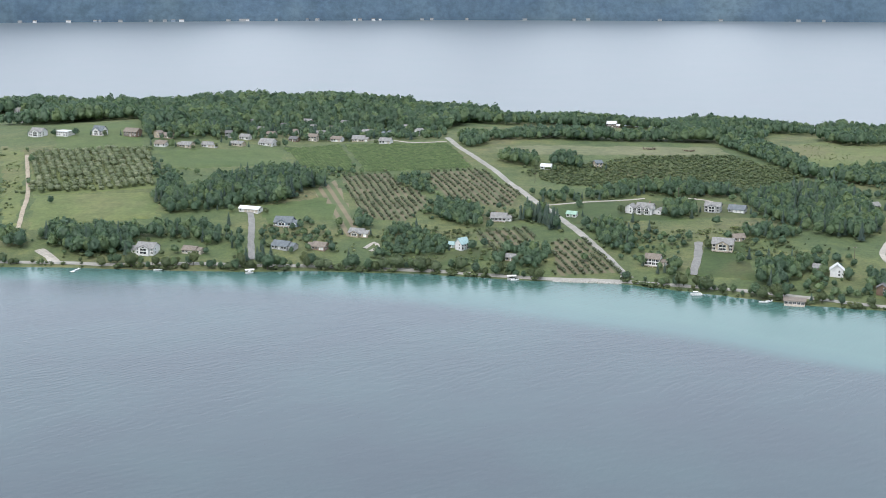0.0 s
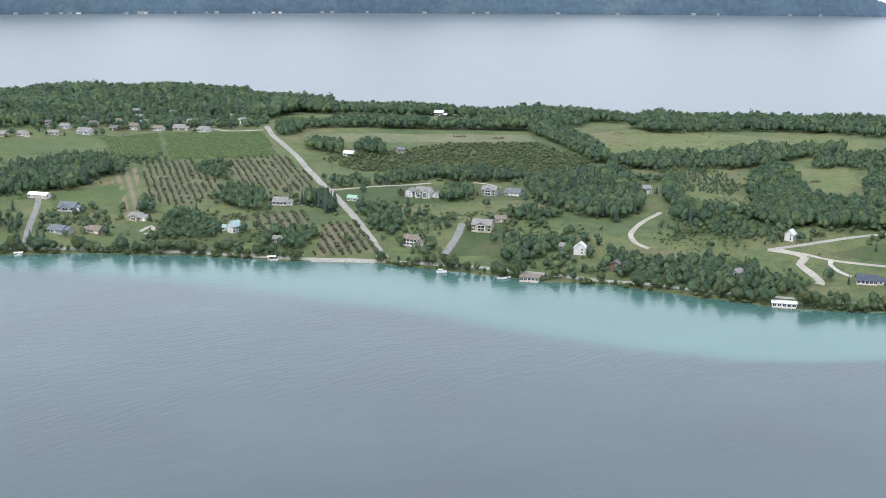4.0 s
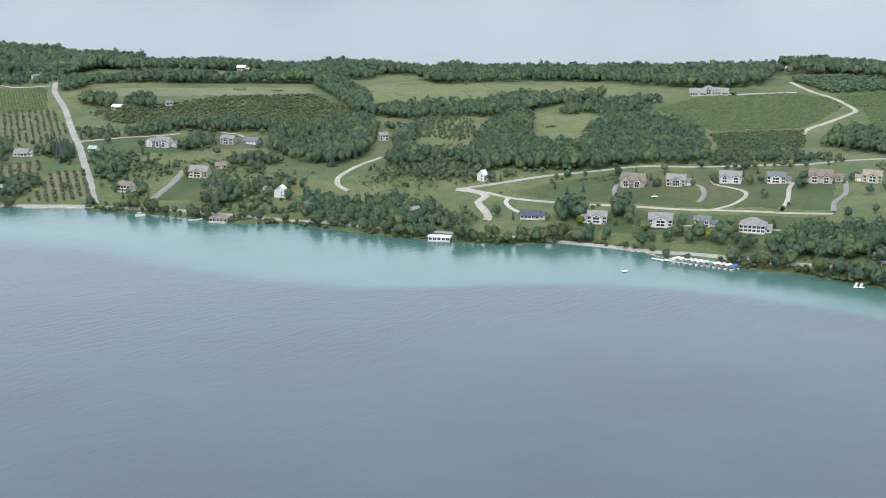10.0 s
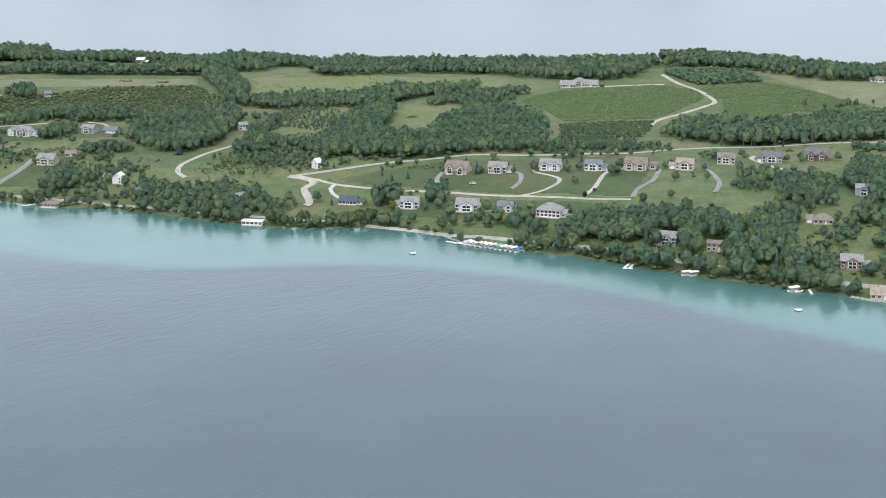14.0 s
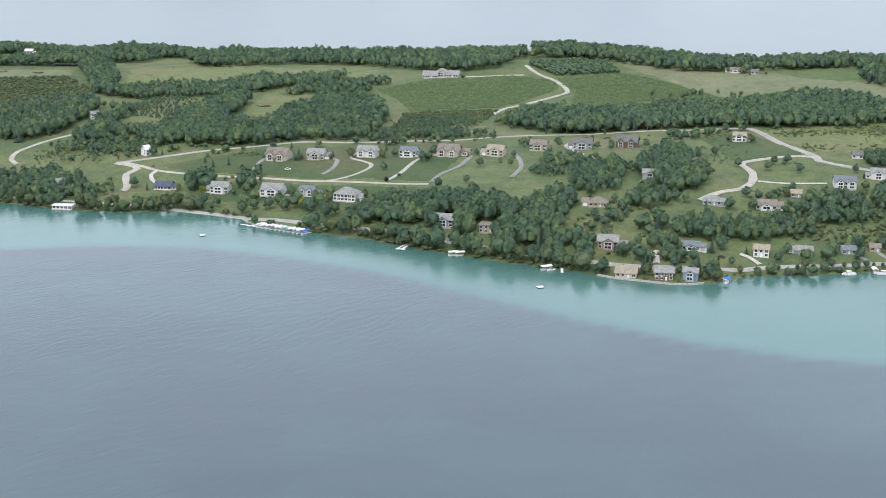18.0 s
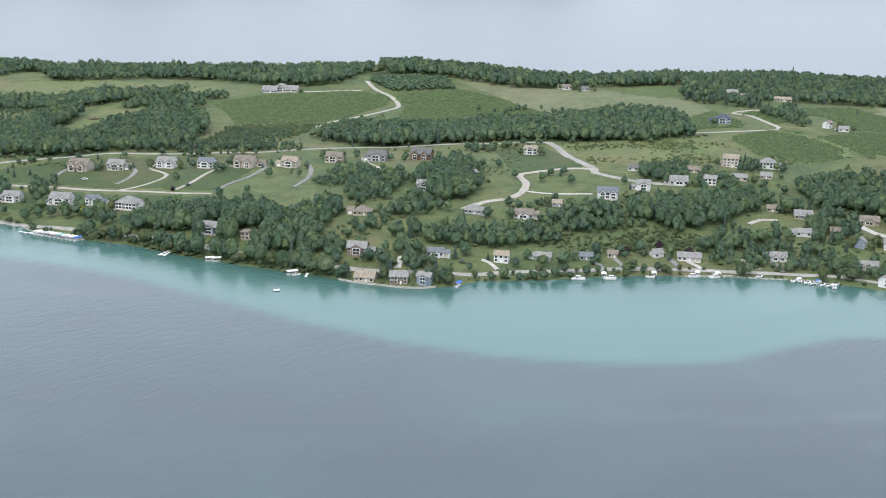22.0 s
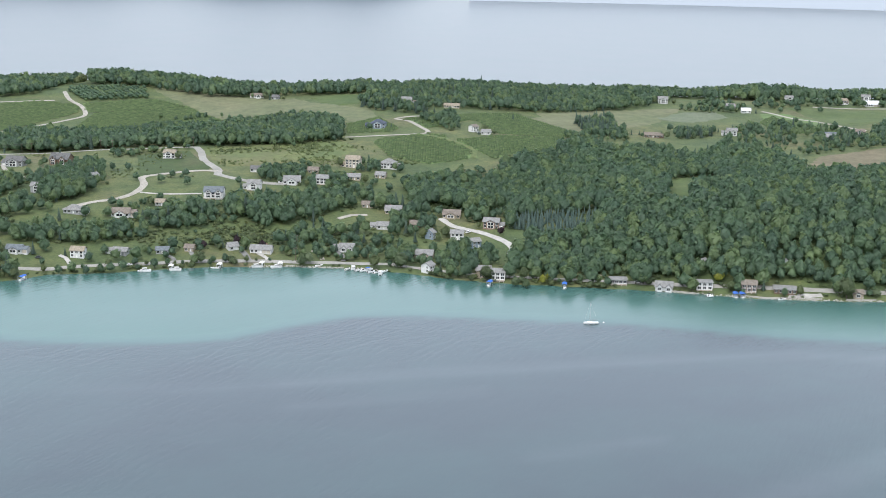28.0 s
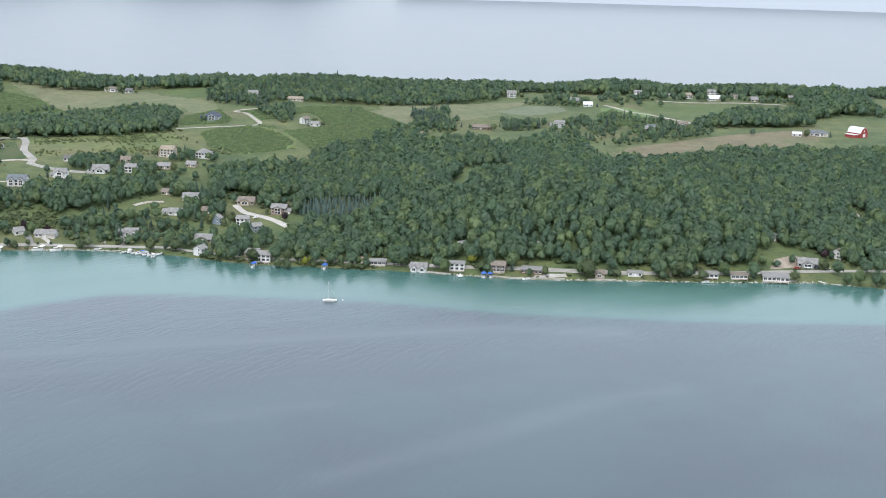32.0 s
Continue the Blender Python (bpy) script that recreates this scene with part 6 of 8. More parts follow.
wood([(1238, 846), (1324, 912), (1297, 836), (1225, 801)], "trees at the edge of the plateau", 9, 8.2, 0.8)
wood([(1362, 883), (1422, 899), (1391, 849), (1348, 837)], "trees on the plateau", 8, 8, 0.7, 0.3)
wood([(1552, 1088), (1711, 1043), (1771, 974), (1752, 953), (1691, 1004), (1609, 1047), (1532, 1039)], "trees round the hilltop farms", 8.5, 9, 0.6)
wood([(1449, 1064), (1508, 1071), (1527, 1026), (1476, 1003), (1438, 1031)], "trees beside the plateau road", 8, 9, 0.6)
wood([(1442, 753), (1500, 778), (1544, 792), (1517, 749), (1447, 725)], "thicket above the tan field", 6, 7.7, 0.35)
wood([(1235, 648), (1251, 592), (1260, 546), (1283, 532), (1330, 557), (1378, 681), (1384, 755), (1357, 760), (1314, 714), (1309, 767), (1292, 785), (1276, 800)], "wood below the plateau houses", 10, 7.8, 1, 0.03)
wood([(1378, 802), (1387, 761), (1451, 778), (1456, 789), (1467, 910), (1435, 894)], "trees round the plateau house", 8, 7.5, 0.25, 0.15)
wood([(1432, 732), (1470, 738), (1537, 755), (1565, 811), (1508, 798), (1463, 792)], "row of trees above the tan field", 7, 7, 0.35, 0.1)
wood([(505, 1103), (532, 1106), (543, 1085), (590, 1102), (587, 1131), (589, 1143), (555, 1162), (518, 1145)], "wood between meadow and vineyard", 10, 7.8, 1, 0, free=True)
wood([(355, 999), (379, 1018), (400, 990), (417, 1024), (424, 1098), (407, 1129), (366, 1125)], "young trees on the shrubby meadow", 3.6, 4.6, 0.55, 0, free=True)
wood([(580, 860), (606, 851), (652, 869), (683, 949), (664, 964), (622, 967)], "young trees above the upper road", 3.4, 4.4, 0.5, 0, free=True)
wood([(935, 545), (960, 539), (991, 550), (1008, 560), (1004, 566), (968, 567), (943, 563)], "trees above the slope gardens", 9, 7.5, 0.8, 0.05)
wood([(1069, 536), (1075, 499), (1084, 517), (1089, 532), (1075, 547)], "trees beside the neighbourhood street", 9, 7.5, 0.85, 0.05)
wood([(331, 704), (346, 693), (366, 708), (377, 724), (378, 751), (367, 779), (353, 795), (339, 804)], "trees beside the gravel turning lane", 9.5, 7.4, 0.85, 0)
wood([(-299, 1285), (-252, 1286), (-204, 1340), (-151, 1391), (-63, 1429), (-66, 1497), (-151, 1512), (-229, 1510), (-290, 1486), (-323, 1400)], "trees behind the village houses", 9, 8, 0.85, 0.1)
wood([(-273, 1255), (-216, 1272), (-132, 1316), (-58, 1325), (-61, 1387), (-137, 1364), (-222, 1309), (-275, 1268)], "trees between the village gardens", 7, 8, 0.4, 0.15)
wood([(-160, 915), (-143, 887), (-131, 888), (-128, 904), (-134, 936), (-142, 922), (-163, 948)], "trees beside the long driveway", 8, 7.5, 0.7, 0.3)
wood([(-178, 872), (-143, 871), (-89, 872), (-38, 865), (-38, 866), (-89, 872), (-143, 876), (-177, 871)], "trees along the western shore road", 7.5, 7, 0.7, 0.08)
wood([(742, 504), (779, 505), (809, 503), (815, 512), (812, 516), (784, 522), (752, 517)], "trees among the bay houses", 8, 7.5, 0.5, 0.08)
wood([(714, 513), (732, 505), (753, 500), (757, 519), (737, 527), (717, 527)], "trees round the houses at the point", 9, 7.5, 0.6, 0.05)
wood([(663, 523), (682, 516), (712, 517), (714, 532), (686, 547), (665, 544)], "trees round the brick house", 9, 7.5, 0.55, 0.05)
wood([(854, 513), (920, 503), (924, 520), (857, 531)], "small trees above the bay road", 7, 7.5, 0.45, 0.05)
wood([(786, 583), (837, 580), (839, 588), (792, 592)], "trees beside the lower street", 8, 7.5, 0.5, 0.1)


def wild_trees(x0, x1, label, keep, tall, seed):
    """Self-sown trees and thickets on untended land between shore and hilltop."""
    rng = np.random.default_rng(1500 + seed)
    px, py = scatter([(x0, 250), (x1, 250), (x1, 1350), (x0, 1350)], 7.5, rng)
    d = line_distance(px, py, SHORE)
    clump = np.sin(px * 0.047 + seed) + np.sin(py * 0.061 + 1.7 * seed) + np.sin((px + py) * 0.031) + rng.normal(0, 0.55, len(px))
    ok = (d > 12) & (d < 330) & (clump > 1.55 - 2 * keep)
    tended = np.zeros(px.shape, bool)
    for poly_ in OPEN_LAND:
        tended |= inside(px, py, poly_)
    ok &= ~tended
    px, py = px[ok], py[ok]
    h = tall * rng.uniform(0.45, 1.25, len(px))
    plant_stuff("thicket", BROAD_FAR, px, py, h, h * rng.uniform(0.9, 1.4, len(px)), LEAF, label, "trees", rng)
    half = rng.uniform(0, 1, len(px)) < 0.6
    qx, qy = px[half] + rng.uniform(-5, 5, half.sum()), py[half] + rng.uniform(-5, 5, half.sum())
    h = rng.uniform(1.0, 2.4, len(qx))
    plant_stuff("undergrowth", SHRUB, qx, qy, h, h * rng.uniform(1.2, 2.0, len(qx)), SHRUB_LEAF, "low bushes and saplings", "bushes", rng)


wild_trees(-430, -60, "trees and thickets above the western shore", 0.16, 5.5, 1)
wild_trees(-60, 240, "trees and thickets round the orchards", 0.14, 5.5, 2)
wild_trees(240, 420, "trees and thickets on the slope", 0.24, 6, 3)
wild_trees(420, 690, "trees and thickets below the estate", 0.1, 5.6, 4)
wild_trees(690, 960, "trees and thickets above the bay", 0.14, 6.5, 5)
wild_trees(960, 1250, "trees and thickets among the lanes", 0.2, 7, 6)
wild_trees(1250, 1650, "trees behind the eastern cottages", 0.3, 6.8, 7)


def orchard(poly, label, across, along, angle, tall, mat, kinds, keep=0.93, seed=0, wide=1.0, stray=0.3):
    """Fruit trees or bushes in straight rows."""
    rng = np.random.default_rng(300 + seed)
    cx, cy = sum(p[0] for p in poly) / len(poly), sum(p[1] for p in poly) / len(poly)
    r = max(math.hypot(p[0] - cx, p[1] - cy) for p in poly)
    a, b = np.meshgrid(np.arange(-r, r, across), np.arange(-r, r, along))
    c, s = math.cos(radians(angle)), math.sin(radians(angle))
    px = (cx + a * c - b * s).reshape(-1) + rng.normal(0, stray, a.size)
    py = (cy + a * s + b * c).reshape(-1) + rng.normal(0, stray, a.size)
    ok = inside(px, py, poly) & (rng.uniform(0, 1, px.shape) < keep)
    px, py = px[ok], py[ok]
    h = tall * rng.uniform(0.75, 1.2, len(px))
    return plant_stuff("orchard", kinds, px, py, h, h * wide * rng.uniform(0.85, 1.2, len(px)), mat, label, "orchard", rng)


orchard([(-383, 1199), (-327, 1207), (-277, 1216), (-242, 1065), (-289, 1054), (-338, 1051)], "old flowering fruit trees in a meadow", 6.6, 6.4, 20, 4.8, OLIVE_LEAF, APPLE, 0.95, 1, 1.35, 0.6)
orchard([(-94, 1124), (-51, 1144), (-17, 1062), (-16, 1020), (-30, 976), (-65, 983)], "rows of young fruit trees on bare soil", 5.6, 7.6, 14, 2.9, APPLE_LEAF, APPLE, 0.9, 2, 1.1)
orchard([(-18, 1144), (30, 1156), (62, 1061), (49, 1018), (4, 1039), (-14, 1089)], "rows of young fruit trees on bare soil", 5.6, 7.6, 14, 2.9, APPLE_LEAF, APPLE, 0.9, 3, 1.1)
orchard([(17, 946), (59, 956), (68, 903), (32, 889)], "small orchard of young fruit trees", 7.0, 4.4, 14, 3.0, APPLE_LEAF, APPLE, 0.85, 4, 1.1)
orchard([(75, 918), (102, 926), (117, 849), (70, 845)], "small orchard above the shore road", 6.0, 4.6, 14, 2.8, APPLE_LEAF, APPLE, 0.85, 5, 1.1)
orchard([(66, 1143), (128, 1184), (184, 1230), (270, 1250), (320, 1154), (246, 1075), (173, 1071), (96, 1092)], "dense rows of old fruit trees", 4.6, 3.9, 14, 2.5, SHRUB_LEAF, APPLE, 0.95, 6, 1.5, 1.3)
orchard([(765, 1226), (852, 1206), (856, 1157), (786, 1156)], "dark young plantation on the crest", 5.0, 4.0, 20, 4.5, LEAF, APPLE, 0.95, 8, 1.1)
orchard([(616, 989), (659, 1002), (707, 1008), (683, 937), (641, 922), (604, 901)], "bushy vineyard rows", 4.5, 3.0, 20, 2.2, SHRUB_LEAF, SHRUB, 0.9, 9, 1.1)


def vine_rows(poly, label, gap, angle, seed):
    """Trellised vines: long leafy rows with breaks."""
    rng = np.random.default_rng(500 + seed)
    cx, cy = sum(p[0] for p in poly) / len(poly), sum(p[1] for p in poly) / len(poly)
    r = max(math.hypot(p[0] - cx, p[1] - cy) for p in poly)
    c, s = math.cos(radians(angle)), math.sin(radians(angle))
    a, b = np.meshgrid(np.arange(-r, r, gap), np.arange(-r, r, 3.0))
    a, b = a.reshape(-1), b.reshape(-1)
    b = b + rng.uniform(-0.4, 0.4, b.shape)
    px, py = cx + a * c - b * s, cy + a * s + b * c
    ok = inside(px, py, poly) & (rng.uniform(0, 1, px.shape) < 0.95)
    px, py = px[ok], py[ok]
    ok = np.ones(px.shape, bool)
    for qx, qy, q in CLEAR:
        ok &= (px - qx) ** 2 + (py - qy) ** 2 > (q * 0.75) ** 2
    px, py = px[ok], py[ok]
    pz = ground_many(px, py)
    box = np.array([[-0.35, -1.6, 0.3], [0.35, -1.6, 0.3], [0.45, 1.6, 0.35], [-0.3, 1.6, 0.35], [-0.2, -1.5, 1.55], [0.25, -1.5, 1.6], [0.2, 1.5, 1.7], [-0.25, 1.5, 1.5]])
    quads = np.array([[0, 1, 5, 4], [1, 2, 6, 5], [2, 3, 7, 6], [3, 0, 4, 7], [4, 5, 6, 7]])
    k = len(px)
    h = rng.uniform(0.75, 1.2, (k, 1))
    bx, by, bz = box[None, :, 0] * rng.uniform(0.7, 1.4, (k, 1)), box[None, :, 1] + 0 * h, box[None, :, 2] * h
    co = np.stack([px[:, None] + bx * c - by * s, py[:, None] + bx * s + by * c, pz[:, None] + bz], -1).reshape(-1, 3)
    faces = (quads[None] + (np.arange(k) * 8)[:, None, None]).reshape(-1, 4)
    ob = poly_mesh("vine_rows", co, faces, VINE_LEAF, smooth=False)
    t = ob.data.attributes.new("tint", 'FLOAT', 'POINT')
    t.data.foreach_set("value", np.repeat(rng.uniform(0, 0.999, k), 8).astype(np.float32))
    return tagged(ob, label, "vines", kind="stuff")


vine_rows([(-157, 1257), (-107, 1290), (-80, 1145), (-124, 1152)], "rows of green vines", 3.2, -75, 1)
vine_rows([(-101, 1290), (-51, 1289), (-1, 1277), (22, 1162), (-26, 1151), (-71, 1143)], "rows of green vines beside the road", 3.2, -75, 2)
vine_rows([(600, 1116), (655, 1157), (738, 1166), (782, 1139), (780, 1111), (711, 1022), (624, 1005), (616, 1062)], "long vine rows below the villa", 3.0, -70, 3)
vine_rows([(799, 1103), (896, 1117), (926, 1031), (882, 1030), (851, 1041), (812, 1015), (780, 1035)], "vine rows on the hilltop", 3.0, -70, 4)
vine_rows([(1043, 941), (1080, 972), (1086, 899), (1076, 883), (1034, 886)], "vine rows beside the mansion", 3.4, -62, 5)
vine_rows([(1099, 949), (1154, 967), (1174, 943), (1150, 922), (1112, 895)], "vine rows between lanes", 3.4, -62, 6)
vine_rows([(1049, 837), (1107, 871), (1122, 853), (1130, 761), (1081, 740), (1051, 770)], "vine rows on the lower slope", 3.4, -62, 7)
vine_rows([(1125, 835), (1172, 848), (1234, 842), (1223, 798), (1141, 756)], "vine rows behind the farmhouse", 3.4, -62, 8)
vine_rows([(1155, 970), (1230, 988), (1258, 862), (1237, 842), (1176, 859), (1173, 923)], "vine rows on the upper slope", 3.4, -62, 9)
vine_rows([(1493, 949), (1524, 983), (1530, 903), (1536, 844), (1460, 849)], "vine rows beside the plateau road", 3.0, -60, 10)
vine_rows([(781, 1145), (863, 1153), (895, 1120), (801, 1107), (788, 1117)], "vine rows on the crest", 3.0, -70, 11)


def shore_scrub(x0, x1, keep, tall, seed):
    """Bushes and reeds along the water's edge."""
    rng = np.random.default_rng(900 + seed)
    k = int((x1 - x0) / 1.6)
    px = rng.uniform(x0, x1, k)
    py = np.interp(px, SHORE[:, 0], SHORE[:, 1]) + rng.uniform(0.8, 7.0, k)
    ok = rng.uniform(0, 1, k) < keep * (0.55 + 0.45 * np.sin(px * 0.09 + seed))
    for cx, cy, w in HOUSES:
        ok &= (px - cx) ** 2 + (py - cy) ** 2 > (w * 0.5 + 1) ** 2
    px, py = px[ok], py[ok]
    h = tall * rng.uniform(0.6, 1.4, len(px))
    plant_stuff("shore_scrub", SHRUB, px, py, h, h * rng.uniform(1.0, 1.6, len(px)), SHRUB_LEAF, "low green bushes along the waterline", "bushes", rng)


for k, (x0, x1, keep, tall) in enumerate(((-420, -235, 0.6, 2.0), (-235, 62, 0.95, 2.6), (110, 300, 0.8, 2.4), (300, 440, 0.9, 2.6), (440, 530, 0.45, 1.8), (530, 690, 1.0, 3.0), (690, 800, 0.25, 1.6), (800, 905, 0.7, 2.0), (905, 1000, 0.35, 1.2), (1000, 1130, 0.8, 2.5), (1130, 1430, 0.3, 2.0), (1430, 1620, 0.8, 2.2))):
    shore_scrub(x0, x1, keep, tall, k)


def scrub(poly, label, keep=0.5, tall=1.8, seed=0, mat=SHRUB_LEAF):
    """Scattered low bushes over a meadow."""
    rng = np.random.default_rng(1200 + seed)
    px, py = scatter(poly, 3.8, rng, keep, True)
    clump = np.sin(px * 0.07 + seed) + np.sin(py * 0.09 + 2 * seed) + rng.normal(0, 0.7, len(px))
    px, py = px[clump > 0.2], py[clump > 0.2]
    h = tall * rng.uniform(0.35, 1.5, len(px)) ** 1.2 * 0.8
    plant_stuff("scrub", SHRUB, px, py, h, h * rng.uniform(1.0, 1.7, len(px)), mat, label, "bushes", rng)


scrub([(325, 1320), (410, 1371), (512, 1293), (590, 1285), (605, 1246), (501, 1196), (425, 1181), (336, 1190)], "bushes scattered over the hilltop meadow", 0.4, 1.0, 1, MEADOW_LEAF)
scrub([(890, 826), (958, 841), (1022, 851), (1032, 802), (1005, 761), (940, 729), (904, 740)], "bushes scattered over the slope meadow", 0.7, 1.4, 2, MEADOW_LEAF)
scrub([(284, 865), (338, 909), (384, 887), (415, 836), (380, 824), (356, 824), (307, 834)], "rough bushes above the lakeside trees", 0.8, 1.5, 3, MEADOW_LEAF)
scrub([(411, 807), (472, 828), (500, 839), (507, 817), (465, 796), (424, 790)], "scrub on the estate slope", 0.9, 1.5, 4, MEADOW_LEAF)
scrub([(179, 925), (231, 955), (276, 914), (284, 859), (250, 862), (216, 874)], "bushes on the slope", 0.42, 2.0, 5)
scrub([(-427, 1241), (-388, 1193), (-342, 1046), (-339, 975)], "bushes on the western meadow", 0.3, 1.8, 6)
scrub([(790, 569), (858, 587), (933, 576), (979, 548), (923, 540), (850, 547)], "overgrown slope behind the bay houses", 0.8, 2.2, 7)
scrub([(879, 644), (943, 625), (1008, 642), (1094, 614), (1073, 524), (1000, 519), (922, 552), (883, 561)], "overgrown gardens among the lanes", 0.6, 2.0, 8)
scrub([(-64, 970), (-5, 964), (25, 955), (16, 921), (-36, 900), (-60, 906)], "bushes above the shore road", 0.7, 2.2, 9)
scrub([(121, 965), (182, 964), (252, 959), (244, 907), (178, 913), (128, 927)], "bushes below the lawn", 0.5, 2.0, 10)
scrub([(-141, 956), (-73, 969), (-61, 921), (-76, 906), (-132, 903)], "bushes between gardens", 0.4, 2.0, 11)
scrub([(365, 929), (407, 1063), (464, 1129), (438, 1030), (395, 913)], "shrubby meadow on the hillside", 0.9, 1.6, 20, MEADOW_LEAF)
scrub([(294, 813), (316, 875), (376, 873), (396, 847), (357, 807), (317, 815)], "bushes on the meadow beside the lane", 0.6, 1.3, 21, MEADOW_LEAF)
scrub([(585, 876), (631, 996), (697, 997), (684, 938), (648, 871), (606, 851)], "bushes above the upper road", 0.9, 1.8, 22, MEADOW_LEAF)
scrub([(835, 537), (849, 572), (893, 580), (919, 561), (902, 529), (865, 526)], "bushes on the slope above the bay", 0.6, 1.2, 23, MEADOW_LEAF)
scrub([(717, 871), (778, 839), (912, 826), (906, 808), (774, 820), (719, 854)], "weeds and bushes above the road", 0.8, 1.4, 24, MEADOW_LEAF)
scrub([(806, 709), (846, 813), (884, 829), (890, 734), (877, 719), (836, 709)], "bushes inside the road bend", 0.6, 1.2, 25, MEADOW_LEAF)
scrub([(860, 527), (879, 591), (910, 589), (928, 563), (918, 522), (887, 515)], "bushes on the open slope", 0.8, 1.6, 26, MEADOW_LEAF)
scrub([(897, 740), (937, 824), (1020, 856), (1050, 780), (1076, 741), (998, 737), (944, 746)], "bushes below the vineyards", 0.8, 1.6, 27, MEADOW_LEAF)
scrub([(-326, 936), (-392, 1136), (-386, 1181), (-339, 1038), (-313, 947)], "bushes on the western slope", 0.5, 1.5, 28, MEADOW_LEAF)
scrub([(-92, 879), (-99, 943), (-77, 958), (-59, 895), (-67, 873)], "bushes between the gardens", 0.7, 1.6, 29, MEADOW_LEAF)
scrub([(-57, 884), (-33, 883), (40, 859), (71, 874), (70, 928), (19, 934), (10, 893)], "bushes below the orchard", 0.8, 1.8, 30, MEADOW_LEAF)
scrub([(160, 890), (176, 937), (211, 944), (253, 908), (257, 821), (231, 821), (206, 871)], "bushes on the lawns' edge", 0.6, 1.6, 31, MEADOW_LEAF)
wood([(427, 688), (463, 686), (487, 671), (504, 658), (508, 668), (471, 688), (431, 706)], "trees along the shore below the estate", 9, 8, 0.6)
wood([(512, 696), (530, 695), (531, 684), (515, 691)], "tall dark trees beside a lakeside house", 12, 7, 0.9, 0.3)
wood([(443, 758), (461, 760), (458, 736), (443, 746)], "tall trees beside the estate lane", 13, 7, 0.9)
wood([(482, 751), (494, 746), (489, 730), (479, 735)], "dark tree beside a lakeside house", 11, 7)
wood([(1393, 391), (1443, 396), (1497, 398), (1474, 360), (1422, 367), (1412, 379), (1389, 378)], "trees behind the building plot", 10, 7.5, 0.9)
wood([(1098, 479), (1128, 467), (1167, 432), (1176, 406), (1176, 403), (1140, 416), (1113, 430), (1099, 453)], "trees between the great wood and the shore", 11, 7.5, 0.9)
wood([(1246, 379), (1282, 369), (1319, 361), (1370, 357), (1381, 362), (1324, 373), (1249, 388)], "trees above the shore cottages", 11, 7.5, 0.9)
wood([(1084, 490), (1105, 493), (1102, 458), (1092, 443), (1072, 448), (1082, 483)], "trees round the end of the street", 9, 7.5, 0.8)
wood([(1042, 648), (1108, 645), (1106, 604), (1051, 628)], "trees above the street", 10, 8, 0.8)
scrub([(857, 1061), (973, 1018), (1042, 909), (1030, 827), (929, 795), (871, 813)], "bushes on the upper meadow", 0.5, 1.8, 12)

# ---------------------------------------------------------------- single trees: shore and gardens
def crown_mesh(name, geo, mat):
    ob = poly_mesh(name, geo[0], geo[1], mat, True, geo[2])
    a = ob.data.attributes.new("tint", 'FLOAT', 'POINT')
    a.data.foreach_set("value", np.zeros(len(geo[0]), np.float32))
    return ob


SPECIES = {}
TREES = []
MORE = {}
tree_rng = random.Random(21)


def tree(x, y, tall, species="broad", where="on the shore", group="shore trees"):
    """A tree with a trunk and a crown; repeats of a species share their meshes."""
    mats = {"broad": LEAF, "pale": SHRUB_LEAF, "spruce": NEEDLE, "willow": WILLOW_LEAF, "lime": LIME_LEAF, "plum": PLUM_LEAF, "blue": BLUE_NEEDLE}
    words = {"broad": "broad-leaved tree with dense dark green crown", "pale": "light green leafy tree with uneven crown", "spruce": "dark green pointed spruce",
             "willow": "pale grey-green rounded willow", "lime": "yellow-green leafy tree", "plum": "dark purple-leaved tree", "blue": "blue-grey spruce"}
    if len(TREES) >= 298:  # beyond what one would count, the rest are joined by species
        MORE.setdefault(species, []).append((x, y, tall * tree_rng.uniform(0.85, 1.15)))
        return None
    TREES.append((x, y))
    kind = tree_rng.randrange(3 if species in ("broad", "pale") else 1)
    key = (species, kind)
    z = max(ground_zs(x, y), 0.0) - 0.1
    s = tall * tree_rng.uniform(0.85, 1.15)
    w = s * (1.25 if species == "willow" else tree_rng.uniform(0.85, 1.2) if species != "spruce" else tree_rng.uniform(1.0, 1.4))
    m = pose(x, y, z, 0, 0, tree_rng.uniform(0, 360)) @ Matrix.Diagonal((w, w, s, 1))
    if key not in SPECIES:
        root = new("tree", None)
        con = species in ("spruce", "blue")
        tv, tf = trunk_mesh(kind + 3, not con)
        tr = poly_mesh("trunk", tv, tf, BARK)
        tr.parent = root
        geo = SPRUCE[kind] if con else broad_crown(kind + 60, 330, 0.048, 15, 0.5, 0.12)
        if species == "willow":
            geo = broad_crown(90, 240, 0.055, 12, 0.55, 0.05)
        cr = crown_mesh("crown", geo, mats[species])
        cr.parent = root
        tagged(root, f"{words[species]} {where}", "tree", group)
        root.matrix_basis = m
        SPECIES[key] = root
        return root
    src = SPECIES[key]
    keep_scale = src.matrix_basis.copy()
    src.matrix_basis = Matrix()
    ob = copy_thing(src, m)
    src.matrix_basis = keep_scale
    return tagged(ob, f"{words[species]} {where}", "tree", group)


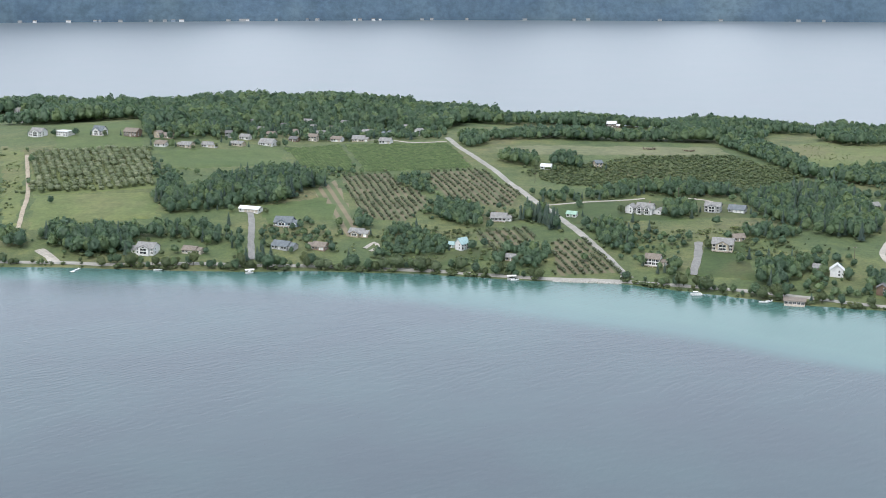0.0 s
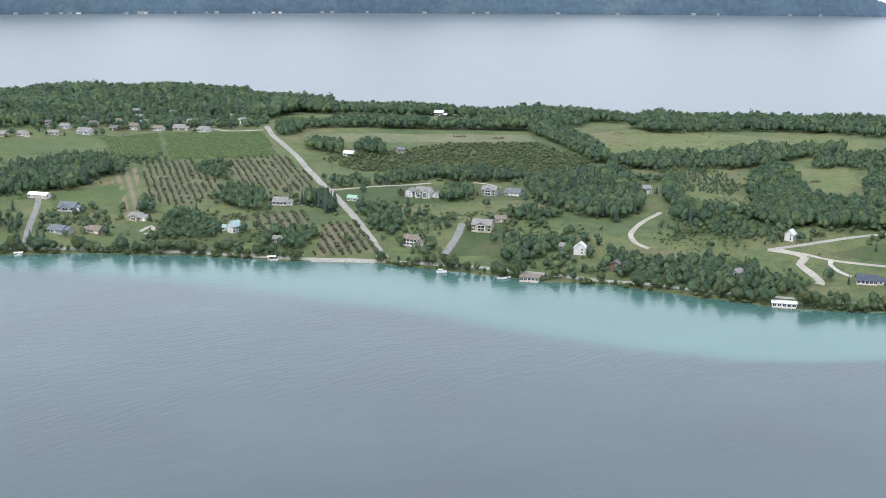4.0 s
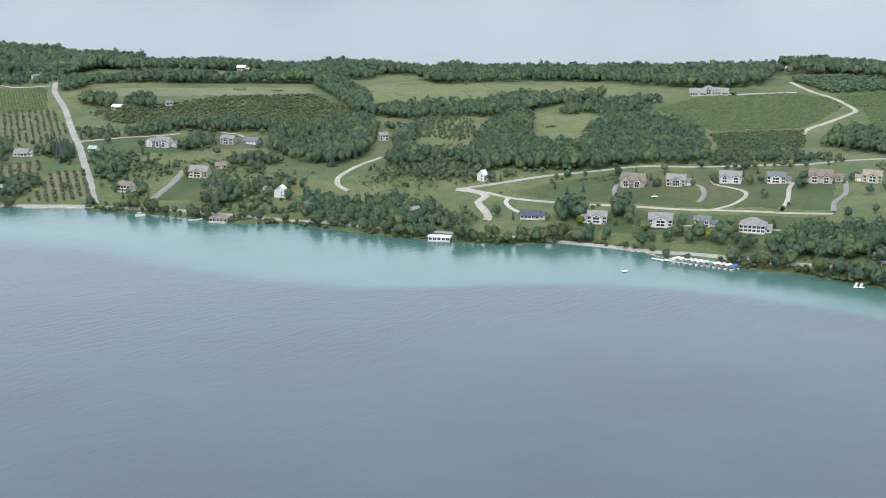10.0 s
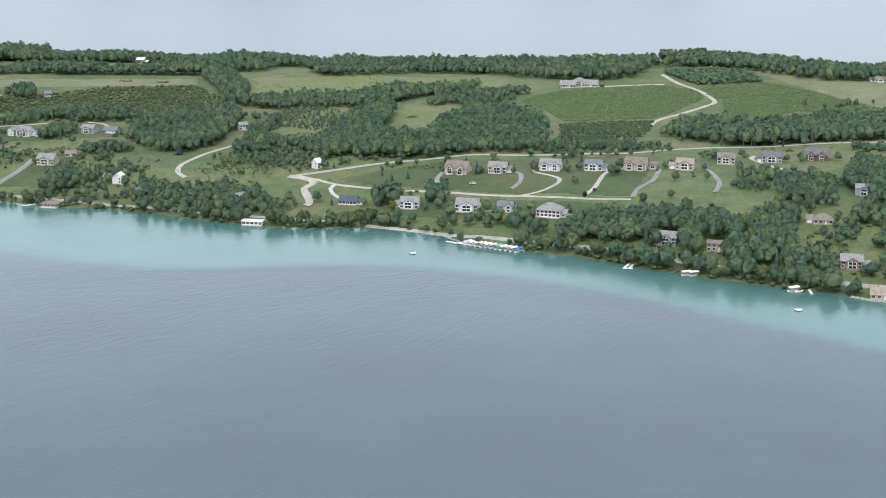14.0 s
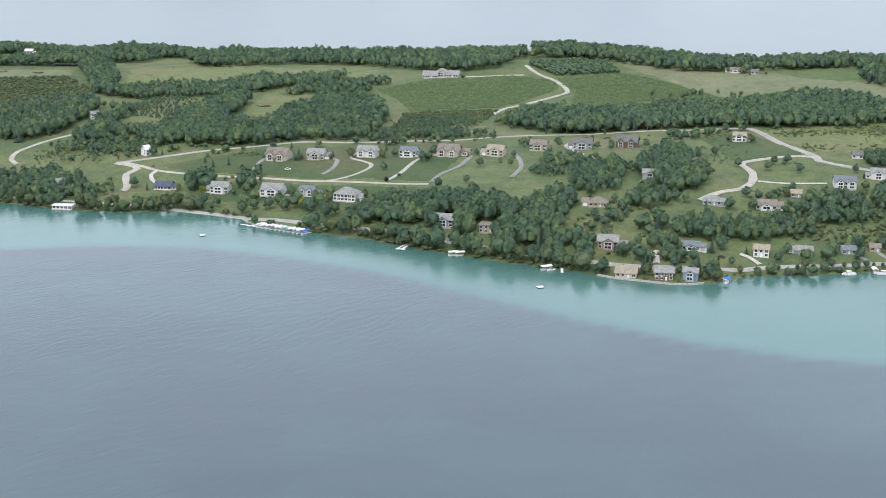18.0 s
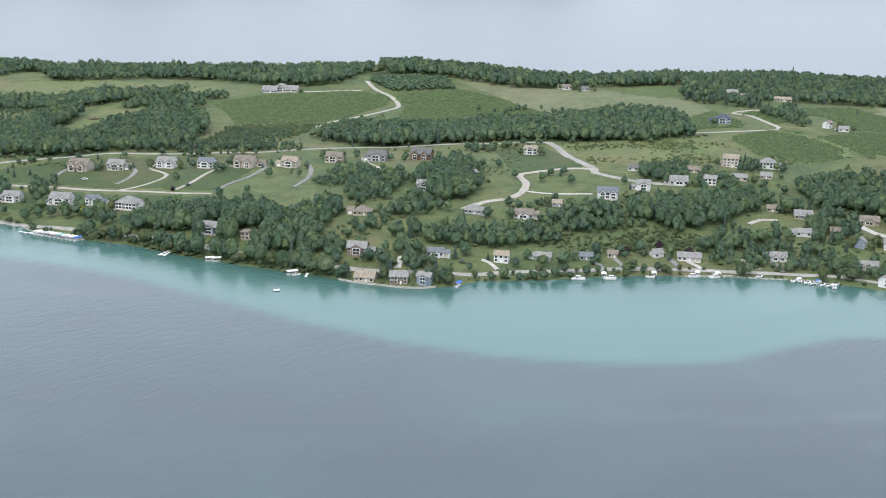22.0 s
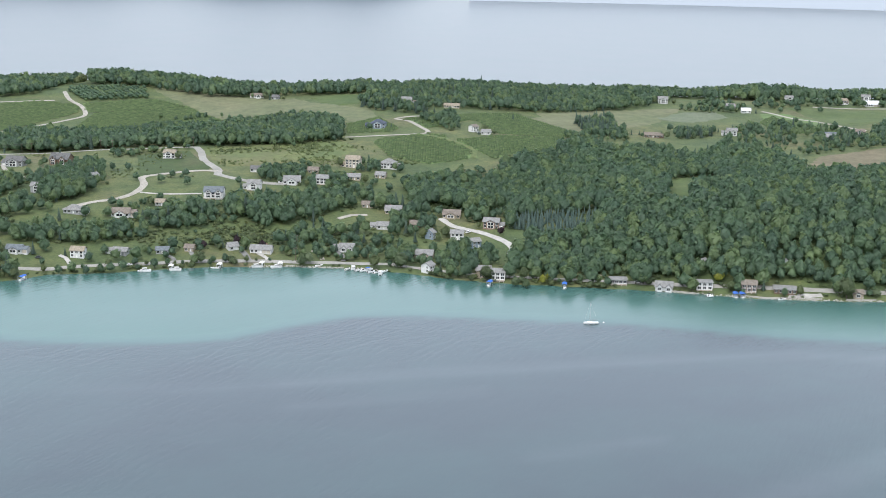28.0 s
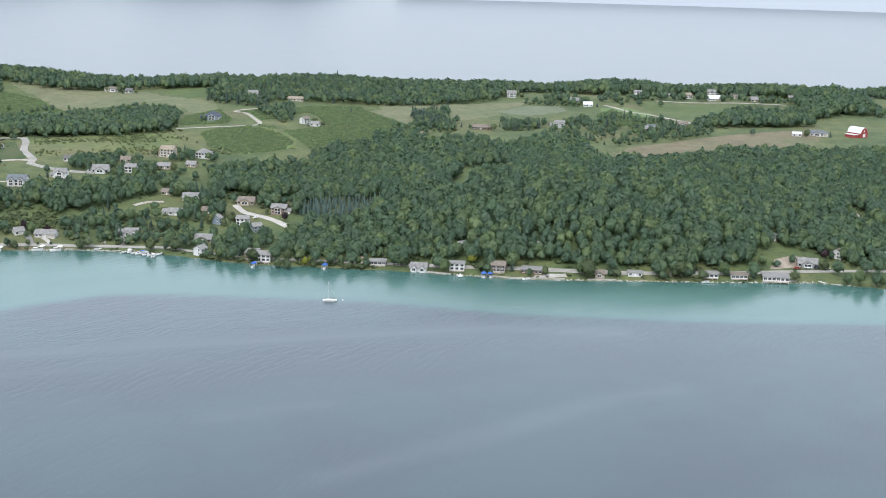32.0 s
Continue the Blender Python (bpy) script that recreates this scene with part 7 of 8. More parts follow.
def shore_row(x0, x1, keep, tall):
    """Trees and saplings along a stretch of the water's edge."""
    x = x0
    while x < x1:
        if tree_rng.random() < keep:
            y = float(np.interp(x, SHORE[:, 0], SHORE[:, 1])) + tree_rng.uniform(2.5, 10.5)
            if all((x - cx) ** 2 + (y - cy) ** 2 > (w * 0.5 + 2) ** 2 for cx, cy, w in HOUSES):
                sp = tree_rng.choice(["broad", "broad", "broad", "broad", "pale", "pale", "willow"])
                tree(x, y, tall * tree_rng.uniform(0.45, 1.35), sp)
        x += tree_rng.uniform(2.0, 6.5) * (0.6 + tall / 20)


for x0, x1, keep, tall in ((-420, -240, 0.35, 6), (-235, -60, 1.0, 8.5), (-60, 62, 0.95, 8.0), (112, 150, 0.6, 6), (150, 200, 0.9, 8), (205, 300, 0.7, 8.5)):
    shore_row(x0, x1, keep, tall)
for x0, x1, keep, tall in ((300, 360, 0.95, 9), (372, 440, 0.95, 8), (440, 495, 0.8, 8), (495, 530, 0.7, 7), (530, 620, 0.95, 8.5), (620, 690, 1.0, 10)):
    shore_row(x0, x1, keep, tall)
for x0, x1, keep, tall in ((690, 730, 0.6, 8), (730, 800, 0.45, 8), (800, 905, 0.55, 5.5), (905, 985, 0.2, 5), (985, 1002, 0.7, 8), (1006, 1046, 0.95, 10), (1046, 1130, 0.85, 9)):
    shore_row(x0, x1, keep, tall)
for x0, x1, keep, tall in ((1130, 1300, 0.5, 10.5), (1300, 1345, 0.95, 10.5), (1345, 1437, 0.35, 9), (1437, 1620, 0.8, 9)):
    shore_row(x0, x1, keep, tall)


def trees_at(places, tall, species, where, group):
    for x, y in places:
        tree(x + tree_rng.uniform(-1, 1), y + tree_rng.uniform(-1, 1), tall, species, where, group)


trees_at([(-249, 1124), (-255, 898), (-223, 891), (-138, 879), (-131, 881), (-128, 890), (-67, 883), (-121, 884), (-162, 955), (-23, 949)], 10.0, "spruce", "in the fields", "field trees")
trees_at([(-311, 1015), (-348, 1076), (-369, 1155), (-479, 1451), (-230, 1288), (-207, 1359), (-158, 1270), (-116, 1080), (-64, 970), (-38, 942), (-81, 962), (26, 907), (33, 954), (69, 1060), (97, 1058)], 7.5, "broad", "in the fields", "field trees")
trees_at([(139, 963), (76, 946), (83, 948), (216, 855), (206, 868), (147, 935), (186, 973), (77, 1033)], 9.0, "spruce", "beside the lawns", "garden trees")
trees_at([(171, 911), (104, 1009), (172, 995), (199, 953), (232, 973), (197, 860), (94, 872), (251, 853), (233, 839), (153, 859)], 7.5, "broad", "beside the lawns", "garden trees")
trees_at([(455, 757), (445, 743), (486, 743), (486, 723), (482, 739), (493, 760), (455, 698), (413, 706), (403, 702), (514, 676), (538, 674), (546, 691), (511, 690), (543, 651), (615, 763), (535, 643), (423, 702), (403, 760), (522, 684), (532, 665)], 9.5, "broad", "beside the estate houses", "garden trees")
trees_at([(469, 796), (459, 795), (537, 826), (591, 811), (603, 818), (641, 780), (522, 813), (549, 798), (451, 808), (484, 767), (415, 836)], 6.5, "spruce", "beside the estate houses", "garden trees")
trees_at([(439, 717), (448, 709), (459, 708), (467, 701), (486, 697), (494, 689), (504, 684), (513, 677), (522, 677), (528, 669), (541, 660), (549, 654), (558, 650), (567, 645), (493, 704), (512, 692), (535, 681)], 8.5, "broad", "on the lakeside lawns", "garden trees")
trees_at([(455, 729), (525, 674)], 8.0, "lime", "on the lakeside lawn", "garden trees")
trees_at([(585, 710)], 5.0, "plum", "beside a driveway", "garden trees")
trees_at([(502, 830), (539, 836), (585, 746), (619, 767), (663, 783), (655, 737), (705, 808), (699, 736), (708, 739), (569, 843), (639, 689), (619, 684), (716, 726), (761, 778), (677, 735), (522, 793)], 7.0, "broad", "on the estate lawn", "garden trees")
trees_at([(517, 835), (622, 834), (615, 839), (600, 844), (726, 865), (753, 865), (772, 854)], 6.0, "spruce", "along the upper road", "garden trees")
trees_at([(875, 513), (943, 501)], 9.0, "willow", "on the bay shore", "shore trees")
trees_at([(877, 540), (900, 544)], 6.5, "plum", "beside a bay house", "garden trees")
trees_at([(720, 510), (753, 515), (726, 523), (963, 571), (840, 598), (783, 598), (987, 560), (934, 550), (1031, 590)], 9.0, "spruce", "beside the bay houses", "garden trees")
trees_at([(758, 496), (740, 515), (682, 530), (671, 542), (664, 548), (834, 523), (820, 523), (776, 541), (807, 554), (858, 538), (886, 542), (907, 535), (937, 534), (965, 533), (994, 534), (1001, 514), (1011, 500), (951, 551), (1033, 545)], 9.0, "broad", "beside the bay houses", "garden trees")
trees_at([(819, 742), (830, 740), (837, 702), (855, 692), (876, 682), (876, 619), (850, 608), (914, 679), (953, 709), (975, 726), (1027, 729), (1050, 713), (994, 695)], 7.0, "broad", "beside the slope houses", "garden trees")
trees_at([(1029, 458), (1044, 458), (1089, 428), (1112, 420), (1141, 410), (1165, 398), (1197, 390), (1213, 384), (1255, 370), (1272, 365), (1302, 356), (1313, 352), (1320, 351), (1363, 339), (1419, 332), (1438, 329), (1447, 330)], 11.0, "broad", "among the lakeside cottages", "shore trees")
trees_at([(1086, 430), (1082, 427), (1189, 397)], 7.5, "lime", "among the lakeside cottages", "shore trees")
trees_at([(941, 505), (1068, 422), (1064, 426)], 8.5, "willow", "on the shore", "shore trees")
trees_at([(916, 532), (1426, 361), (1084, 530)], 7.0, "plum", "behind a cottage", "garden trees")
trees_at([(1281, 1020), (1295, 1024), (1309, 1027), (1323, 1030), (1215, 947), (1081, 1030), (1086, 1013), (1076, 1040), (1126, 994), (1134, 989), (1143, 988)], 8.0, "spruce", "along the ridge", "ridge trees")
trees_at([(1314, 870), (1322, 871), (1332, 881), (1348, 874), (1357, 878), (1408, 886), (1414, 884), (1419, 883)], 5.5, "spruce", "beside the plateau houses", "ridge trees")
trees_at([(1271, 876), (1278, 878), (1287, 880), (1369, 900), (1380, 877), (1440, 886), (1457, 806), (1465, 782), (1505, 788), (1532, 781), (1581, 757), (1548, 1009), (1573, 1017), (1597, 1005), (1719, 987)], 8.5, "broad", "beside the plateau houses", "ridge trees")
trees_at([(785, 1255), (777, 1251), (780, 1254)], 12.0, "pale", "in a ridge gap", "ridge trees")
trees_at([(722, 529), (739, 529), (714, 536), (758, 502), (698, 517), (695, 537), (678, 542), (683, 560), (928, 542), (938, 538), (953, 548), (976, 557), (999, 494), (1007, 488)], 10.5, "broad", "beside the bay houses", "garden trees")
trees_at([(735, 502), (726, 519), (902, 544), (1024, 537)], 8.0, "spruce", "beside the bay houses", "garden trees")
trees_at([(785, 504), (794, 504), (803, 502), (812, 501), (818, 501), (824, 506), (858, 529), (953, 526)], 7.0, "broad", "on the bay shore", "shore trees")
trees_at([(938, 497)], 8.5, "willow", "on the bay shore", "shore trees")
trees_at([(868, 504), (913, 550), (889, 536)], 6.0, "pale", "on the bay shore", "shore trees")

# two garden trees to most houses
for k, (x, y, w) in enumerate(HOUSES):
    for side in (-1, 1):
        if tree_rng.random() < 0.8:
            a = radians(SITE) + tree_rng.uniform(-0.5, 0.5)
            r = w * 0.55 + tree_rng.uniform(2.5, 6.0)
            tx, ty = x + side * r * math.cos(a), y + side * r * math.sin(a) - tree_rng.uniform(1, 7)
            if float(line_distance(np.array([tx]), np.array([ty]), SHORE)[0]) > 3 and all((tx - cx) ** 2 + (ty - cy) ** 2 > (cw * 0.6 + 1.5) ** 2 for cx, cy, cw in HOUSES):
                tree(tx, ty, tree_rng.uniform(5, 8.5), tree_rng.choice(("broad", "broad", "pale", "spruce")), "beside a house", "garden trees")

for species, places in MORE.items():
    mx_, my_, mh_ = (np.array(v) for v in zip(*places))
    con = species in ("spruce", "blue")
    mat = {"broad": LEAF, "pale": SHRUB_LEAF, "spruce": NEEDLE, "willow": WILLOW_LEAF, "lime": LIME_LEAF, "plum": PLUM_LEAF, "blue": BLUE_NEEDLE}[species]
    word = {"broad": "broad-leaved", "pale": "light green", "spruce": "dark spruce", "willow": "willow", "lime": "yellow-green", "plum": "purple-leaved", "blue": "blue spruce"}[species]
    plant_stuff("garden_trees", SPRUCE if con else BROAD, mx_, my_, mh_, mh_ * 1.1, mat, f"scattered {word} trees beside houses and lanes", "trees", np.random.default_rng(3))

# ---------------------------------------------------------------- boats, docks and hoists
HULL = mottled("white_hull", (0.7, 0.7, 0.7), (0.8, 0.8, 0.8), 0.5, 4.0, 0.3)
CANVAS_WHITE = mottled("white_canvas", (0.58, 0.58, 0.57), (0.72, 0.72, 0.71), 0.4, 3.0, 0.8)
CANVAS_BLUE = mottled("blue_canvas", (0.03, 0.11, 0.42), (0.05, 0.16, 0.52), 0.4, 3.0, 0.8)
CANVAS_GREEN = mottled("teal_canvas", (0.12, 0.32, 0.28), (0.17, 0.4, 0.35), 0.4, 3.0, 0.8)
CANVAS_GREY = mottled("grey_canvas", (0.42, 0.42, 0.41), (0.52, 0.52, 0.51), 0.4, 3.0, 0.8)
ALUMINIUM = mottled("dull_aluminium", (0.55, 0.56, 0.57), (0.65, 0.66, 0.67), 0.6, 4.0, 0.4)
RUBBER = mottled("black_rubber", (0.02, 0.02, 0.02), (0.03, 0.03, 0.03), 1.0, 6.0, 0.8)
DARKWOOD = mottled("dark_timber", (0.09, 0.07, 0.055), (0.15, 0.12, 0.09), 0.8, 6.0, 0.9)


def hull_mesh(length, beam, depth):
    """A boat hull with a pointed bow towards +x."""
    bm = bmesh.new()
    rows = []
    for x, w, z in ((-0.5, 0.42, 0.0), (-0.2, 0.5, 0.0), (0.15, 0.46, 0.02), (0.38, 0.26, 0.1), (0.5, 0.02, 0.2)):
        rows.append([bm.verts.new((x * length, s * w * beam * f, (z - d) * depth + 0.35)) for s, f, d in ((-1, 1, -0.5), (-1, 0.75, 0.35), (1, 0.75, 0.35), (1, 1, -0.5))])
    for a, c in zip(rows[:-1], rows[1:]):
        for i in range(3):
            bm.faces.new([a[i], a[i + 1], c[i + 1], c[i]])
        bm.faces.new([a[3], a[0], c[0], c[3]])
    bm.faces.new(rows[0])
    return bm


def motor_boat(x, y, turn, length=6.0, label="white motor boat moored at the shore", cover=None):
    root = new("motor_boat", None)
    root.matrix_basis = pose(x, y, 0.1, 0, 0, turn)
    part("hull", hull_mesh(length, 2.3, 0.9), HULL, root)
    box_part("cockpit", (-0.3 * length, 0.1 * length, -0.75, 0.75, 0.78, 0.9), cover or CANVAS_GREY, root, bevel=0.05)
    box_part("windscreen", (0.08 * length, 0.11 * length, -0.8, 0.8, 0.8, 1.35), GLASS, root)
    box_part("outboard_motor", (-0.56 * length, -0.5 * length, -0.25, 0.25, 0.3, 1.25), RUBBER, root, bevel=0.05)
    return tagged(root, label, "boat", "moored boats")


def boat_hoist(x, y, turn, canvas, word, length=7.0):
    """A boat on a lift under a curved canopy."""
    root = new("boat_hoist", None)
    root.matrix_basis = pose(x, y, 0, 0, 0, turn)
    bm = bmesh.new()
    n = 6
    rows = []
    for e in (-1, 1):
        rows.append([bm.verts.new((e * length / 2, -1.6 + 3.2 * i / n, 2.6 + 0.55 * math.sin(math.pi * i / n))) for i in range(n + 1)])
    low = [[bm.verts.new((v.co.x, v.co.y, v.co.z - 0.12)) for v in r] for r in rows]
    for i in range(n):
        bm.faces.new([rows[0][i], rows[1][i], rows[1][i + 1], rows[0][i + 1]])
        bm.faces.new([low[0][i + 1], low[1][i + 1], low[1][i], low[0][i]])
    part("canopy", bm, canvas, root)
    for sx in (-1, 1):
        for sy in (-1, 1):
            box_part("post", (sx * length * 0.36 - 0.06, sx * length * 0.36 + 0.06, sy * 1.5 - 0.06, sy * 1.5 + 0.06, -2, 2.65), ALUMINIUM, root)
    part("hull", hull_mesh(length * 0.85, 2.2, 0.9), HULL, root, "white boat hull under the canopy")
    return tagged(root, f"boat hoist with {word} canopy over a white boat", "boat hoist", "boat hoists")


def pontoon_boat(x, y, turn, canvas=None):
    root = new("pontoon_boat", None)
    root.matrix_basis = pose(x, y, 0, 0, 0, turn)
    for s in (-1, 1):
        bm = bmesh.new()
        bmesh.ops.create_cone(bm, cap_ends=True, segments=8, radius1=0.33, radius2=0.33, depth=6.8, matrix=pose(0, s * 0.85, 0.2, 0, 90, 0))
        part("float", bm, ALUMINIUM, root)
    box_part("deck", (-3.5, 3.5, -1.25, 1.25, 0.52, 0.66), CANVAS_GREY, root)
    bm = bmesh.new()
    for dims in ((-3.4, 3.4, -1.22, -1.14, 0.66, 1.35), (-3.4, 3.4, 1.14, 1.22, 0.66, 1.35), (-3.4, -3.3, -1.2, 1.2, 0.66, 1.35), (3.3, 3.4, -1.2, 1.2, 0.66, 1.35)):
        add_box(bm, *dims)
    part("fence", bm, HULL, root)
    box_part("bimini", (-2.2, 0.9, -1.2, 1.2, 2.3, 2.42), canvas or CANVAS_WHITE, root, bevel=0.05)
    for sx in (-2.1, 0.8):
        for sy in (-1.15, 1.15):
            box_part("post", (sx - 0.03, sx + 0.03, sy - 0.03, sy + 0.03, 1.3, 2.3), ALUMINIUM, root)
    return tagged(root, "white pontoon boat with a canvas top", "boat", "moored boats")


def dock(x, y, turn, length, wide=1.5, tee=0.0):
    """A plank dock on posts, with an optional end piece."""
    root = new("dock", None)
    root.matrix_basis = pose(x, y, 0, 0, 0, turn)
    k = 0.0
    bm = bmesh.new()
    add_box(bm, 0, length, -wide / 2 + 0.1, -wide / 2 + 0.25, 0.35, 0.52)
    add_box(bm, 0, length, wide / 2 - 0.25, wide / 2 - 0.1, 0.35, 0.52)
    part("beam", bm, ALUMINIUM, root)
    me = None
    while k < length:
        if me is None:
            ob = box_part("plank", (0, 0.92, -wide / 2, wide / 2, 0.52, 0.6), HULL, root)
            me = ob.data
        else:
            ob = new("plank", me)
            ob.parent = root
        ob.matrix_basis = pose(k, 0, 0)
        k += 1.0
    if tee:
        box_part("end_platform", (length - 0.2, length + 2.4, -wide / 2, tee, 0.52, 0.62), HULL, root)
    for k in range(int(length / 4) + 1):
        for s in (-1, 1):
            box_part("post", (k * 4 - 0.07, k * 4 + 0.07, s * wide * 0.5 - 0.07, s * wide * 0.5 + 0.07, -3, 1.1), ALUMINIUM, root)
    return tagged(root, "pale plank dock on thin metal posts", "dock", "docks")


def sail_boat(x, y, turn):
    root = new("sail_boat", None)
    root.matrix_basis = pose(x, y, 0.15, 0, 0, turn)
    part("hull", hull_mesh(8.5, 2.7, 1.1), HULL, root)
    box_part("cabin", (-1.0, 2.0, -0.75, 0.75, 0.85, 1.35), HULL, root, bevel=0.12)
    bm = bmesh.new()
    bmesh.ops.create_cone(bm, cap_ends=True, segments=8, radius1=0.09, radius2=0.05, depth=11.5, matrix=pose(0.6, 0, 6.6))
    part("mast", bm, ALUMINIUM, root)
    bm = bmesh.new()
    bmesh.ops.create_cone(bm, cap_ends=True, segments=8, radius1=0.16, radius2=0.12, depth=3.6, matrix=pose(-1.2, 0, 2.1, 0, 90, 0))
    part("furled_sail", bm, DARKWOOD, root, "dark covered sail along the boom")
    bm = bmesh.new()
    for sx in (4.1, -4.1):
        add_rod(bm, Vector((sx, 0, 0.9)), Vector((0.6, 0, 12.2)), 0.025)
    part("stay", bm, ALUMINIUM, root)
    return tagged(root, "white sailing yacht at anchor with bare mast", "sailboat")


def add_rod(bm, p, q, r):
    d = (q - p).normalized()
    s = d.cross(Vector((0.3, 0.9, 0.2))).normalized() * r
    t = d.cross(s)
    a = [bm.verts.new(p + s * math.cos(k * 2.094) + t * math.sin(k * 2.094)) for k in range(3)]
    b = [bm.verts.new(q + s * math.cos(k * 2.094) + t * math.sin(k * 2.094)) for k in range(3)]
    for k in range(3):
        bm.faces.new([a[k], a[(k + 1) % 3], b[(k + 1) % 3], b[k]])


def raft(x, y):
    root = new("swim_raft", None)
    root.matrix_basis = pose(x, y, 0, 0, 0, 15)
    box_part("deck", (-1.7, 1.7, -1.5, 1.5, 0.35, 0.6), HULL, root, bevel=0.05)
    for s in (-1, 1):
        box_part("float", (-1.6, 1.6, s * 1.0 - 0.35, s * 1.0 + 0.35, -0.2, 0.35), RUBBER, root)
    box_part("ladder", (1.7, 1.78, -0.3, 0.3, 0.0, 1.3), ALUMINIUM, root)
    return tagged(root, "small white swim raft floating on the shallows", "raft", "rafts")


# the small marina below the estate
mx0, my0 = 498, 648
mx1, my1 = 530, 625
along = math.degrees(math.atan2(my1 - my0, mx1 - mx0))
row_canvas = ((CANVAS_GREY, "grey"), (CANVAS_WHITE, "white"), (CANVAS_WHITE, "white"), (CANVAS_GREY, "grey"), (CANVAS_WHITE, "white"), (CANVAS_GREY, "grey"), (CANVAS_GREEN, "teal"), (CANVAS_WHITE, "white"), (CANVAS_GREY, "grey"), (CANVAS_WHITE, "white"), (CANVAS_BLUE, "bright blue"))
for k, (canvas, word) in enumerate(row_canvas):
    s = (k + 0.3) / len(row_canvas)
    boat_hoist(mx0 + (mx1 - mx0) * s, my0 + (my1 - my0) * s, along + 72, canvas, word, 6.2)
dock(mx0 - 2, my0 + 5, along, 44.0, 1.6)
dock(501, 655, along - 115, 12, 1.6)
dock(486, 655, along, 26, 1.8)
dock(593, 592, -118, 11, 1.5, 2.2)
dock(-249, 865, -105, 9, 1.4, 2.0)
dock(-132, 864, -100, 6, 1.4, 2.0)
dock(677, 529, -100, 9, 1.4)
dock(590, 592, -120, 10, 1.4, 2.0)
dock(764, 501, -80, 7, 1.4)
dock(1401, 333, -75, 12, 1.4)
dock(1366, 338, -80, 8, 2.0)
dock(1329, 344, -85, 7, 1.4)
dock(1317, 357, -85, 5, 1.4)
for (x, y), a in zip([(-195, 862), (45, 839), (196, 785), (200, 787)] + [(670, 526)] + [(837, 502), (883, 502), (950, 497)] + [(1175, 384), (1215, 367), (1437, 321), (1327, 338)], (10, 20, 0, 30, 20, 5, 160, 20, 60, 200, -20, 10)):
    motor_boat(x, y, a)
for (x, y), a in zip([(158, 803)] + [(839, 502)] + [(910, 501), (922, 498), (858, 501)], (10, 0, 10, 190, 175)):
    pontoon_boat(x, y, a)
for (x, y), a in zip([(-132, 855), (43, 842)] + [(617, 565), (621, 564), (668, 528)] + [(855, 505), (886, 504), (913, 503), (925, 500), (667, 528)], (20, 10, 15, 15, 20, 80, 75, 70, 80, 20)):
    boat_hoist(x, y, a, CANVAS_WHITE, "white", 6.2)
for (x, y), a in zip([(764, 493)] + [(1093, 418), (1048, 431)] + [(1190, 378), (1194, 377)], (60, 70, 60, 75, 75)):
    boat_hoist(x, y, a, CANVAS_BLUE, "bright blue", 6.0)
# boats moored off the bay road
for k, (x, y) in enumerate([(967, 485), (971, 486), (974, 481), (976, 479), (980, 480), (981, 475), (984, 473), (986, 470), (990, 475)]):
    if k % 3 == 1:
        pontoon_boat(x, y, 60 + 20 * math.sin(k), CANVAS_BLUE if k == 4 else CANVAS_WHITE)
    else:
        motor_boat(x, y, 50 + 30 * math.sin(k * 2), 5.5 + 0.4 * (k % 3))
sail_boat(1082, 339, 172)
for x, y in [(463, 628)] + [(658, 493)] + [(1175, 382)]:
    raft(x, y)
root = new("mooring_buoy", None)
root.matrix_basis = pose(1090, 340, 0)
bm = bmesh.new()
bmesh.ops.create_icosphere(bm, subdivisions=2, radius=0.45)
part("float", bm, HULL, root)
bm = bmesh.new()
add_rod(bm, Vector((0, 0, 0.4)), Vector((0, 0, 1.0)), 0.05)
part("ring", bm, ALUMINIUM, root)
tagged(root, "round white mooring buoy beside the yacht", "buoy")

# ---------------------------------------------------------------- sea walls and rocks
STONE_SET = []
for k in range(4):
    bm = bmesh.new()
    bmesh.ops.create_icosphere(bm, subdivisions=1, radius=0.5)
    rng_s = random.Random(k)
    for v in bm.verts:
        v.co = Vector((v.co.x * 1.5, v.co.y * 1.1, v.co.z * 0.9)) * rng_s.uniform(0.8, 1.15)
    me = bpy.data.meshes.new("stone")
    bm.to_mesh(me)
    bm.free()
    me.materials.append(STONE)
    STONE_SET.append(me)


def sea_wall(line, label, seed):
    """A low wall of single stones along the water."""
    rng_s = random.Random(seed)
    root = new("sea_wall", None)
    root.matrix_basis = pose(line[0][0], line[0][1], 0)
    for (ax, ay), (bx, by) in zip(line[:-1], line[1:]):
        k = max(2, int(math.hypot(bx - ax, by - ay) / 1.25))
        for i in range(k):
            for level in (0, 1):
                ob = new("stone", STONE_SET[rng_s.randrange(4)])
                ob.parent = root
                t = (i + 0.5 * level) / k
                ob.matrix_basis = pose(ax + (bx - ax) * t - line[0][0] + rng_s.uniform(-0.15, 0.15), ay + (by - ay) * t - line[0][1] + level * 0.35, 0.1 + level * 0.62, 0, 0, math.degrees(math.atan2(by - ay, bx - ax)) + rng_s.uniform(-15, 15))
    return tagged(root, label, "wall", "sea walls")


